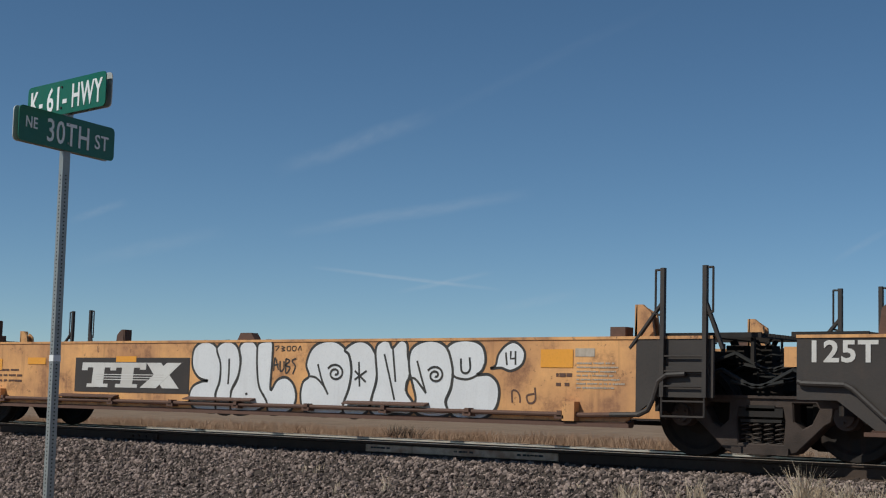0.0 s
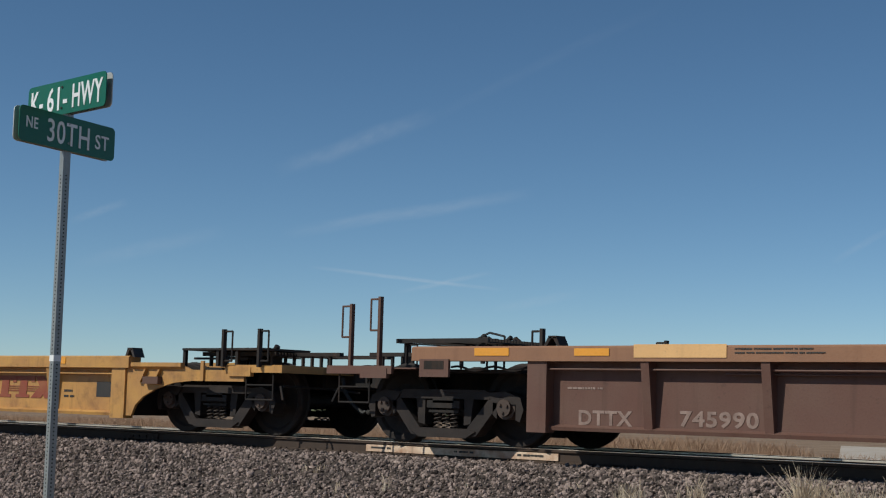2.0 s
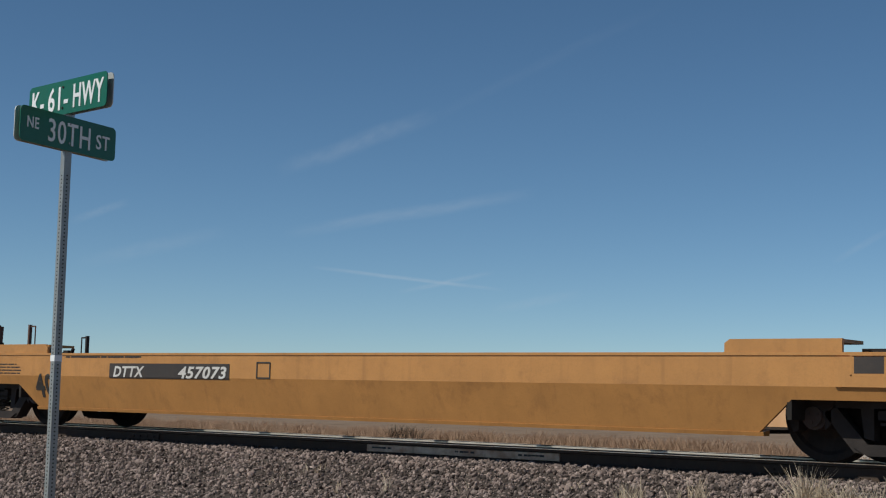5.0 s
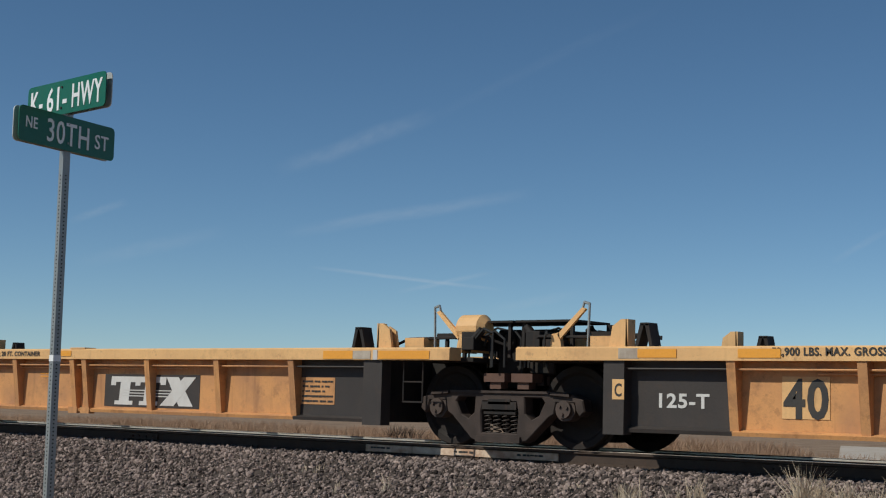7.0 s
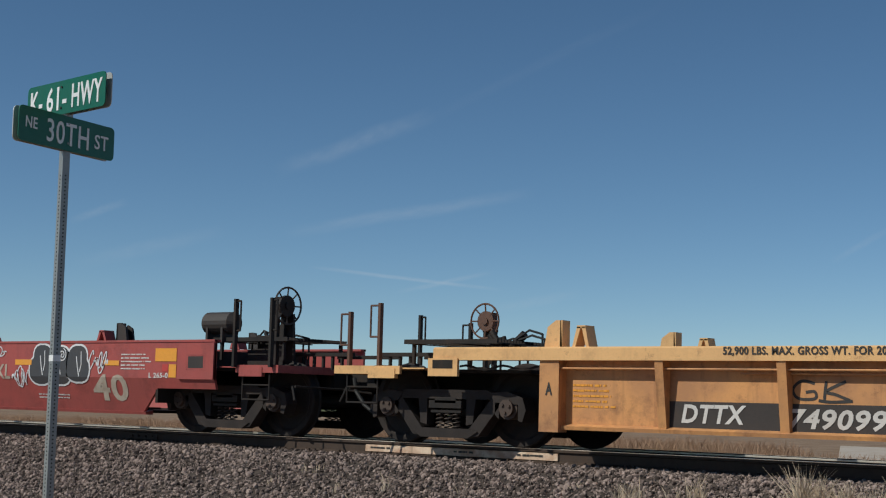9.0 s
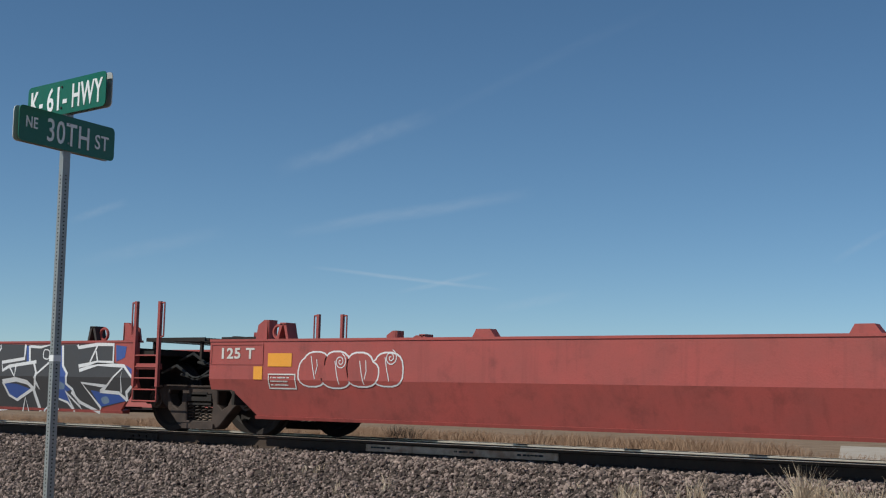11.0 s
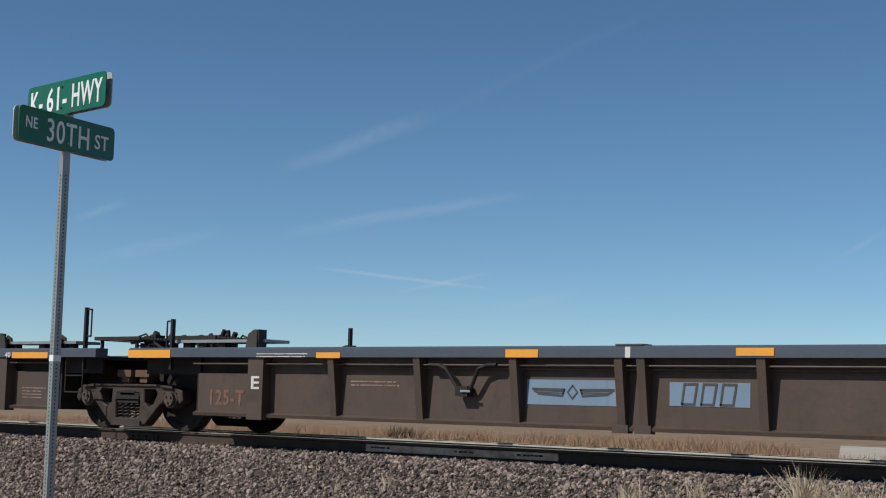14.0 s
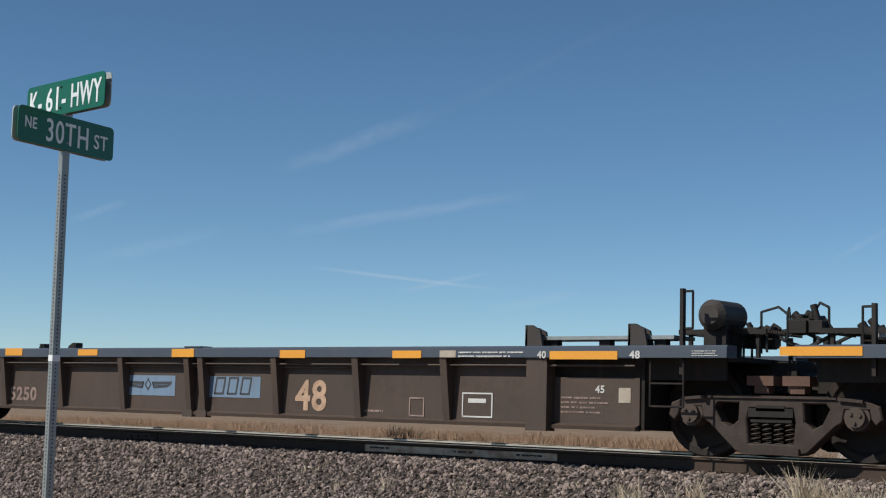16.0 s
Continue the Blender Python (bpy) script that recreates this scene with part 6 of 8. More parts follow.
R(FB, -140.16, -139.74, 1.06, 1.14, REFLEX, S_Y)
R(FB, -138.77, -138.38, 1.07, 1.15, REFLEX, S_Y)
R(FC, -156.02, -153.9, 0.34, 0.77, BLACK, P)
R(FC, -151.91, -151.32, 0.47, 0.8, YEL_F, P)
R(FC, -155.17, -154.68, 1.03, 1.12, REFLEX, S_Y)
R(FC, -153.7, -153.19, 1.03, 1.12, REFLEX, S_Y)
R(FC, -151.45, -150.98, 1.04, 1.12, REFLEX, S_Y)
R(FC, -150.48, -150.05, 1.04, 1.12, REFLEX, S_Y)
R(FC, -150.64, -150.58, 1.02, 1.12, WHITE, S_Y)
R(FC, -160.31, -159.8, 0.43, 0.85, CHORD_F, P)
R(FD, -170.96, -168.93, 0.33, 0.79, BLACK, P)
R(FD, -175.32, -174.78, 0.4, 0.81, CHORD_F, P)
R(FD, -167.01, -166.42, 0.44, 0.78, YEL_F, P)
R(FD, -166.47, -165.97, 1.01, 1.11, REFLEX, S_Y)
R(FD, -165.64, -165.57, 1.0, 1.12, WHITE, S_Y)
R(FD, -165.55, -164.75, 1.01, 1.11, REFLEX, S_Y)
R(FD, -178.16, -177.66, 1.02, 1.12, REFLEX, S_Y)
R(FD, -175.48, -175.02, 1.03, 1.11, REFLEX, S_Y)
R(FD, -172.0, -171.55, 1.04, 1.12, REFLEX, S_Y)
R(FD, -177.25, -177.19, 1.01, 1.12, WHITE, S_Y)
R(FE, -185.82, -183.7, 0.32, 0.79, BLACK, P)
R(FE, -181.75, -181.22, 0.51, 0.84, YEL_F, P)
R(FE, -180.46, -180.0, 1.02, 1.12, REFLEX, S_Y)
R(FE, -180.65, -180.57, 1.01, 1.12, WHITE, S_Y)
R(FE, -187.41, -186.99, 1.03, 1.12, REFLEX, S_Y)
R(FE, -185.04, -184.6, 1.04, 1.12, REFLEX, S_Y)
R(FE, -183.67, -183.23, 1.04, 1.13, REFLEX, S_Y)
R(FE, -181.38, -181.09, 1.06, 1.15, REFLEX, S_Y)
R(FA, -205.52, -202.9, 0.28, 0.58, BLACK, P)
R(FA, -196.73, -196.16, 0.42, 0.75, YEL_F, P)
R(FA, -200.29, -199.89, 1.03, 1.11, REFLEX, S_Y)
R(FA, -196.25, -195.75, 1.02, 1.11, REFLEX, S_Y)
R(FA, -195.45, -195.4, 1.01, 1.12, WHITE, S_Y)
R(FA, -195.27, -194.84, 1.03, 1.11, REFLEX, S_Y)
R(FC, -160.71, -160.24, 1.03, 1.12, REFLEX, S_Y)
R(FC, -157.53, -157.12, 1.03, 1.12, REFLEX, S_Y)
R(FC, -161.89, -161.42, 1.03, 1.12, REFLEX, S_Y)
R(FA, -200.02, -199.71, 1.03, 1.12, REFLEX, S_Y)
R(FA, -198.55, -198.17, 1.03, 1.12, REFLEX, S_Y)
R(FA, -196.24, -195.75, 1.03, 1.12, REFLEX, S_Y)
R(FA, -195.26, -194.77, 1.03, 1.12, REFLEX, S_Y)
R(GA, -213.52, -213.08, 0.97, 1.15, REFLEX, S_Y)
R(GA, -216.76, -216.35, 0.91, 0.99, REFLEX, S_Y)
R(GA, -214.64, -214.3, 0.91, 0.98, REFLEX, S_Y)
R(GA, -213.37, -213.25, 0.83, 0.93, TAG_RED, S_Y)
R(GA, -213.23, -213.08, 0.75, 0.93, REFLEX, S_Y)
R(GC, -264.4, -263.98, 0.89, 0.97, REFLEX, S_Y)
R(GC, -269.9, -269.49, 0.92, 1.09, REFLEX, S_Y)
R(GC, -270.32, -270.19, 0.83, 0.92, TAG_RED, S_Y)
R(GC, -270.18, -270.0, 0.75, 0.92, REFLEX, S_Y)
R(GD, -255.17, -254.74, 0.91, 1.08, REFLEX, S_Y)
R(GD, -255.43, -255.27, 0.74, 0.91, REFLEX, S_Y)
R(GB, -285.73, -285.28, 0.98, 1.17, REFLEX, S_Y)
R(GB, -284.51, -284.07, 0.92, 1.02, REFLEX, S_Y)
R(GB, -282.46, -282.03, 0.92, 1.01, REFLEX, S_Y)
R(GB, -285.73, -285.55, 0.76, 0.95, REFLEX, S_Y)
R(GB, -285.53, -285.4, 0.86, 0.95, TAG_RED, S_Y)
R(GB, -273.46, -273.03, 0.9, 1.07, REFLEX, S_Y)
R(GB, -275.64, -275.2, 0.9, 0.99, REFLEX, S_Y)
R(GB, -279.17, -278.76, 0.92, 1.0, REFLEX, S_Y)
R(H1, -300.18, -298.96, 0.48, 0.74, BLUE_TAG, P)
R(H1, -298.29, -297.3, 0.49, 0.74, BLUE_TAG, P)
R(H1, -302.76, -302.39, 1.01, 1.11, REFLEX, S_Y)
R(H1, -300.96, -300.53, 1.02, 1.11, REFLEX, S_Y)
R(H1, -298.91, -298.47, 1.01, 1.1, REFLEX, S_Y)
R(H1, -296.77, -296.31, 1.01, 1.1, REFLEX, S_Y)
R(H1, -294.86, -294.41, 1.02, 1.1, REFLEX, S_Y)
R(H1, -292.58, -291.74, 1.03, 1.11, REFLEX, S_Y)
R(H1, -305.3, -304.42, 1.02, 1.11, REFLEX, S_Y)
R(H1, -291.81, -291.66, 0.57, 0.71, CREAM, P)
R(H2, -316.96, -315.73, 0.51, 0.79, BLUE_TAG, P)
R(H2, -315.11, -314.17, 0.53, 0.78, BLUE_TAG, P)
R(H2, -323.76, -322.87, 1.02, 1.13, REFLEX, S_Y)
R(H2, -320.1, -319.69, 1.02, 1.09, REFLEX, S_Y)
R(H2, -317.14, -316.69, 1.03, 1.12, REFLEX, S_Y)
R(H2, -314.24, -313.82, 1.05, 1.13, REFLEX, S_Y)
R(H2, -309.69, -308.78, 1.01, 1.12, REFLEX, S_Y)
R(H2, -311.58, -311.13, 1.02, 1.12, REFLEX, S_Y)
R(H2, -308.87, -308.73, 0.56, 0.74, CREAM, P)
R(H3, -334.07, -332.89, 0.5, 0.8, BLUE_TAG, P)
R(H3, -332.28, -331.25, 0.5, 0.78, BLUE_TAG, P)
R(H3, -326.51, -325.62, 1.01, 1.1, REFLEX, S_Y)
R(H3, -328.39, -327.94, 1.02, 1.11, REFLEX, S_Y)
R(H3, -331.36, -330.89, 1.02, 1.11, REFLEX, S_Y)
R(H3, -334.25, -333.82, 1.03, 1.12, REFLEX, S_Y)
R(H3, -339.21, -338.33, 1.02, 1.12, REFLEX, S_Y)
R(H3, -336.92, -336.49, 1.03, 1.12, REFLEX, S_Y)
R(H3, -325.72, -325.57, 0.55, 0.72, CREAM, P)
R(H4, -350.86, -349.64, 0.52, 0.8, BLUE_TAG, P)
R(H4, -349.0, -348.04, 0.53, 0.79, BLUE_TAG, P)
R(H4, -357.61, -356.75, 1.05, 1.14, REFLEX, S_Y)
R(H4, -354.03, -353.58, 1.03, 1.12, REFLEX, S_Y)
R(H4, -351.03, -350.61, 1.04, 1.13, REFLEX, S_Y)
R(H4, -348.13, -347.71, 1.05, 1.14, REFLEX, S_Y)
R(H4, -343.64, -342.74, 1.02, 1.12, REFLEX, S_Y)
R(H5, -367.93, -366.79, 0.5, 0.78, BLUE_TAG, P)
R(H5, -366.12, -365.11, 0.5, 0.78, BLUE_TAG, P)
R(H5, -361.65, -361.39, 0.51, 0.56, WHITE, P)
R(H5, -370.52, -370.09, 1.05, 1.16, REFLEX, S_Y)
R(H5, -368.74, -368.29, 1.05, 1.14, REFLEX, S_Y)
R(H5, -366.68, -366.23, 1.03, 1.14, REFLEX, S_Y)
R(H5, -364.59, -364.14, 1.02, 1.12, REFLEX, S_Y)
R(H5, -362.68, -362.23, 1.02, 1.11, REFLEX, S_Y)
R(H5, -360.38, -359.5, 1.01, 1.1, REFLEX, S_Y)
R(H4, -357.43, -356.6, 1.04, 1.14, REFLEX, S_Y)
R(H5, -359.59, -359.44, 0.55, 0.71, CREAM, P)
R(H1, -303.15, -302.92, 1.03, 1.11, CREAM, S_Y)
R(H1, -302.63, -302.21, 1.03, 1.11, REFLEX, S_Y)
R(H5, -361.95, -361.71, 1.03, 1.11, CREAM, S_Y)
R(H3, -328.7, -328.43, 1.02, 1.11, CREAM, S_Y)
R(FC, -150.95, -150.67, 1.02, 1.12, CREAM, S_Y)
R(FD, -165.97, -165.68, 1.01, 1.11, CREAM, S_Y)
R(FA, -195.75, -195.49, 1.02, 1.12, CREAM, S_Y)
R(FC, -162.13, -161.88, 1.02, 1.13, CREAM, S_Y)
R(A2, -23.86, -23.62, 1.07, 1.16, CREAM, S_Y)
R(A1, -9.17, -8.92, 1.04, 1.13, CREAM, S_Y)
L(A1, -17.77, -15.62, 0.6, 0.95, WHITE, S_Y)
T(A1, "125T", -21.03, -20.25, 0.99, 1.19, WHITE, S_Y)
S(A1, -9.15, -8.51, 0.68, 0.99, 7, CREAM, S_Y, 18)
T(A0, "125T", -6.43, -5.75, 0.99, 1.2, WHITE, S_Y)
T(A2, "DTTX", -34.52, -33.22, 0.59, 0.81, WHITE, S_Y, 0.25)
T(A2, "73004", -32.93, -31.54, 0.6, 0.82, WHITE, S_Y, 0.25)
T(A2, "DTTX 73004", -28.8, -27.96, 1.11, 1.19, INK, S_Y, 0.2)
S(A2, -24.84, -24.34, 0.61, 0.91, 5, INK, S_Y, 31)
S(A2, -30.51, -28.95, 0.7, 0.77, 1, INK, S_Y, 32)
O(A2, -31.06, -30.73, 0.62, 0.87, INK, S_Y)
S(B_WAGON, -51.1, -50.01, 1.06, 1.14, 2, INK, S_Y, 45)
T(B_WAGON, "40", -48.94, -48.48, 0.43, 0.76, INK, P)
L(B_WAGON, -47.18, -45.35, 0.36, 0.72, FADED, P)
S(B_WAGON, -43.32, -42.76, 0.63, 0.71, 1, FADED, P, 48)
O(B_WAGON, -44.33, -43.89, 0.42, 0.65, FADED, P)
T(B_WAGON, "DTTX", -53.11, -52.42, 0.3, 0.46, FADED, P)
T(B_WAGON, "745990", -51.83, -50.92, 0.32, 0.48, FADED, P)
S(B_WAGON, -53.25, -52.73, 0.67, 0.73, 1, FADED, P, 53)
T(C, "40", -67.38, -66.87, 0.41, 0.76, INK, P)
T(C, "DTTX", -71.44, -70.81, 0.38, 0.56, WHITE, P, 0.2)
T(C, "451780", -70.51, -69.51, 0.39, 0.58, WHITE, P, 0.2)
L(C, -64.02, -62.47, 0.42, 0.75, BRICK, P)
S(C, -62.27, -62.01, 0.42, 0.58, 2, INK, P, 59)
O(C, -61.09, -60.83, 0.54, 0.69, INK, P)
O(C, -69.26, -69.02, 0.4, 0.62, INK, P)
S(C, -68.58, -68.08, 0.47, 0.54, 1, INK, P, 63)
S(C, -70.46, -68.81, 0.92, 0.99, 1, INK, S_Y, 64)
T(DD, "40", -86.05, -85.58, 0.39, 0.73, INK, P)
L(DD, -83.98, -83.04, 0.38, 0.67, BRICK, P)
O(DD, -81.53, -81.09, 0.43, 0.67, WHITE, P)
O(DD, -81.06, -80.8, 0.52, 0.67, INK, P)
S(DD, -80.4, -80.09, 0.35, 0.52, 2, INK, P, 74)
S(DD, -80.05, -79.58, 0.59, 0.72, 3, INK, P, 75)
T(DD, "44990", -89.72, -88.88, 0.39, 0.54, WHITE, P, 0.2)
T(E, "DTTX", -126.75, -126.08, 0.75, 0.9, WHITE, S_Y, 0.2)
T(E, "457073", -125.35, -124.39, 0.74, 0.9, WHITE, S_Y, 0.2)
T(E, "40", -128.6, -128.14, 0.44, 0.78, INK, S_Y)
S(E, -127.84, -126.03, 1.0, 1.06, 1, INK, S_Y, 86)
O(E, -123.81, -123.57, 0.76, 0.96, INK, S_Y)
T(FB, "52,900 LBS. MAX. GROSS WT. FOR 20 FT. CONTAINER", -144.96, -142.2, 1.05, 1.12, INK, S_Y)
T(FC, "52,900 LBS. MAX. GROSS WT. FOR 20 FT. CONTAINER", -160.34, -157.67, 1.05, 1.13, INK, S_Y)
T(FD, "52,900 LBS. MAX. GROSS WT. FOR 20 FT. CONTAINER", -175.02, -172.3, 1.04, 1.11, INK, S_Y)
T(FE, "52,900 LBS. MAX. GROSS WT. FOR 20 FT. CONTAINER", -190.18, -187.44, 1.04, 1.12, INK, S_Y)
T(FA, "52,900 LBS. MAX. GROSS WT. FOR 20 FT. CONTAINER", -204.74, -202.2, 1.06, 1.14, INK, S_Y)
T(FB, "125-T", -146.93, -146.32, 0.43, 0.6, WHITE, P)
T(FB, "DTTX", -145.65, -144.83, 0.32, 0.5, WHITE, P, 0.2)
T(FB, "749099", -144.38, -143.3, 0.32, 0.51, WHITE, P, 0.2)
T(FB, "40", -140.93, -140.42, 0.39, 0.78, INK, P)
O(FB, -142.5, -142.34, 0.49, 0.65, INK, P)
S(FB, -142.67, -142.15, 0.66, 0.76, 2, REFLEX, P, 103)
L(FC, -155.85, -154.05, 0.37, 0.73, WHITE, P)
S(FC, -151.88, -151.34, 0.49, 0.78, 5, INK, P, 113)
T(FC, "125-T", -161.75, -161.15, 0.51, 0.66, WHITE, P)
T(FC, "40", -160.29, -159.81, 0.44, 0.83, INK, P)
L(FD, -170.83, -169.03, 0.36, 0.76, WHITE, P)
T(FD, "125-T", -176.74, -176.13, 0.45, 0.62, WHITE, P)
T(FD, "40", -175.3, -174.8, 0.41, 0.79, INK, P)
S(FD, -166.98, -166.44, 0.45, 0.76, 5, INK, P, 128)
S(FD, -172.5, -172.0, 0.72, 0.81, 2, REFLEX, P, 136)
T(FE, "125-T", -191.74, -191.16, 0.42, 0.6, WHITE, P)
T(FE, "40", -190.32, -189.84, 0.42, 0.8, INK, P)
L(FE, -185.65, -183.84, 0.35, 0.74, WHITE, P)
S(FE, -181.73, -181.24, 0.53, 0.82, 5, INK, P, 142)
T(FA, "DTTX", -205.34, -204.59, 0.36, 0.55, WHITE, P, 0.2)
T(FA, "749099", -204.12, -203.09, 0.34, 0.53, WHITE, P, 0.2)
T(FA, "40", -200.8, -200.29, 0.36, 0.78, INK, P)
S(FA, -197.95, -197.56, 0.52, 0.72, 2, INK, P, 153)
S(FA, -196.7, -196.17, 0.43, 0.73, 5, INK, P, 155)
S(FA, -206.68, -206.09, 0.47, 0.76, 5, REFLEX, P, 160)
T(GA, "40", -214.91, -214.13, 0.42, 0.78, CREAM, S_Y)
T(GA, "NOKL", -217.69, -216.89, 0.7, 0.92, CREAM, S_Y)
T(GA, "A", -218.66, -218.49, 0.74, 0.91, WHITE, S_Y)
S(GA, -214.26, -213.61, 0.84, 1.09, 5, WHITE, S_Y, 172)
S(GA, -216.24, -215.31, 0.41, 0.5, 2, WHITE, S_Y, 173)
O(GA, -212.92, -212.48, 0.87, 1.1, BLACK, S_Y)
T(GA, "L 265-0", -213.65, -213.25, 0.74, 0.81, WHITE, S_Y)
T(GC, "C", -266.73, -266.54, 0.68, 0.88, WHITE, S_Y)
T(GC, "I", -264.32, -264.19, 0.75, 0.94, WHITE, S_Y)
S(GC, -269.87, -269.45, 0.66, 0.79, 3, WHITE, S_Y, 182)
O(GC, -269.89, -269.42, 0.64, 0.81, WHITE, S_Y)
T(GC, "125 T", -270.81, -270.18, 1.01, 1.16, WHITE, S_Y)
O(GC, -271.27, -270.0, 0.93, 1.2, RED, S_Y)
T(GD, "125 T", -256.07, -255.45, 1.01, 1.15, WHITE, S_Y)
O(GD, -255.15, -254.67, 0.63, 0.81, WHITE, S_Y)
S(GD, -255.12, -254.7, 0.65, 0.79, 3, WHITE, S_Y, 192)
O(GD, -256.25, -255.27, 0.94, 1.2, RED, S_Y)
T(GB, "40", -284.61, -283.84, 0.43, 0.83, WHITE, S_Y)
T(GB, "NOKL", -283.34, -282.53, 0.72, 0.91, CREAM, S_Y)
T(GB, "252204", -281.95, -280.86, 0.73, 0.92, CREAM, S_Y)
T(GB, "B", -280.36, -280.18, 0.74, 0.93, WHITE, S_Y)
S(GB, -285.24, -284.55, 0.93, 1.18, 4, WHITE, S_Y, 203)
S(GB, -283.76, -282.89, 0.43, 0.52, 2, WHITE, S_Y, 204)
S(GB, -274.61, -273.99, 0.68, 0.97, 6, WHITE, S_Y, 208)
S(GB, -275.07, -273.87, 0.4, 0.5, 2, WHITE, S_Y, 209)
S(GB, -274.77, -273.96, 1.13, 1.17, 1, WHITE, S_Y, 210)
S(GB, -279.37, -278.52, 1.12, 1.18, 1, WHITE, S_Y, 211)
O(GB, -279.8, -279.53, 0.73, 0.95, WHITE, S_Y)
O(GB, -272.93, -272.47, 0.94, 1.2, RED, S_Y)
T(H1, "48", -296.59, -296.14, 0.37, 0.74, STENCIL, P)
T(H1, "BRAN", -303.92, -303.08, 0.35, 0.54, FADED, P)
T(H1, "5250", -302.9, -302.22, 0.36, 0.55, FADED, P)
T(H1, "125-T", -305.16, -304.47, 0.35, 0.59, RED_STENCIL, P)
S(H1, -293.86, -292.88, 1.02, 1.1, 2, WHITE, S_Y, 228)
O(H1, -294.7, -294.52, 0.35, 0.57, FADED, P)
T(H2, "125-T", -322.25, -321.59, 0.4, 0.6, RED_STENCIL, P)
T(H2, "48", -312.32, -311.83, 0.38, 0.76, STENCIL, P)
S(H2, -319.66, -318.84, 0.67, 0.76, 2, FADED, P, 236)
S(H2, -321.17, -320.25, 1.02, 1.09, 2, WHITE, S_Y, 243)
T(H3, "48", -329.14, -328.63, 0.38, 0.75, STENCIL, P)
T(H3, "125-T", -339.22, -338.59, 0.37, 0.6, RED_STENCIL, P)
S(H3, -327.81, -326.92, 1.02, 1.1, 2, WHITE, S_Y, 256)
S(H3, -336.42, -335.69, 0.7, 0.78, 2, FADED, P, 257)
T(H4, "48", -346.2, -345.72, 0.41, 0.75, STENCIL, P)
S(H4, -355.07, -354.1, 1.03, 1.12, 2, WHITE, S_Y, 268)
S(H4, -344.86, -343.86, 1.03, 1.12, 2, WHITE, S_Y, 269)
S(H4, -353.5, -352.71, 0.67, 0.77, 2, FADED, P, 270)
T(H5, "48", -364.46, -363.91, 0.37, 0.75, STENCIL, P)
O(H5, -361.73, -361.3, 0.35, 0.62, WHITE, P)
T(H5, "5250", -370.6, -369.93, 0.38, 0.58, FADED, P)
S(H5, -361.67, -360.66, 1.02, 1.11, 2, WHITE, S_Y, 283)
S(H1, -304.18, -303.17, 1.03, 1.1, 2, WHITE, S_Y, 286)
S(H1, -306.64, -306.21, 1.02, 1.11, 3, WHITE, S_Y, 287)
S(H2, -310.93, -309.92, 1.02, 1.11, 2, WHITE, S_Y, 288)
T(H1, "40", -304.38, -304.27, 1.02, 1.1, WHITE, S_Y)
T(H1, "48", -305.59, -305.47, 1.02, 1.1, WHITE, S_Y)
T(H2, "40", -309.86, -309.74, 1.02, 1.1, WHITE, S_Y)
T(H2, "45", -308.65, -308.5, 1.02, 1.1, WHITE, S_Y)
T(H1, "45", -304.95, -304.84, 0.91, 0.99, WHITE, P)
T(H1, "40", -292.78, -292.63, 1.02, 1.1, WHITE, S_Y)
T(H1, "48", -291.56, -291.41, 1.02, 1.1, WHITE, S_Y)
T(H1, "45", -292.12, -291.94, 0.63, 0.71, WHITE, P)
T(H5, "40", -360.55, -360.43, 1.02, 1.1, WHITE, S_Y)
T(H5, "48", -359.35, -359.22, 1.02, 1.1, WHITE, S_Y)
S(H5, -358.6, -358.25, 1.04, 1.11, 3, WHITE, S_Y, 299)
T(H5, "45", -359.89, -359.77, 0.65, 0.73, WHITE, P)
S(H5, -360.34, -359.71, 0.41, 0.62, 4, FADED, P, 301)
S(H5, -363.28, -362.96, 0.34, 0.42, 1, FADED, P, 302)
O(H5, -362.54, -362.32, 0.34, 0.55, FADED, P)
T(H3, "40", -326.69, -326.55, 1.02, 1.1, WHITE, S_Y)
T(H3, "48", -325.49, -325.36, 1.03, 1.09, WHITE, S_Y)
S(H3, -327.83, -327.32, 0.66, 0.75, 2, FADED, P, 306)
S(H3, -326.46, -325.81, 0.4, 0.59, 4, FADED, P, 307)
S(FB, -138.26, -137.9, 1.03, 1.09, 1, INK, S_Y, 309)
S(FB, -137.21, -136.55, 0.46, 0.78, 4, REFLEX, P, 310)
S(FC, -157.8, -157.26, 0.73, 0.83, 2, REFLEX, P, 311)
S(FE, -187.54, -186.99, 0.73, 0.84, 2, REFLEX, P, 312)
S(A1, -19.79, -19.16, 0.63, 0.87, 3, RUST, S_Y, 317)
S(A1, -9.42, -9.19, 0.68, 0.89, 2, RUST, S_Y, 318)
S(A2, -24.84, -24.33, 0.61, 0.84, 5, RUST, S_Y, 319)
S(A2, -24.28, -23.86, 1.15, 1.19, 1, INK, S_Y, 321)


# ---- graffiti ----
def spiral(cx, cz, r, turns=2.2):
    return [(cx + r * (k / 28) * math.cos(k * turns * math.tau / 28), cz + r * (k / 28) * math.sin(k * turns * math.tau / 28)) for k in range(3, 29)]


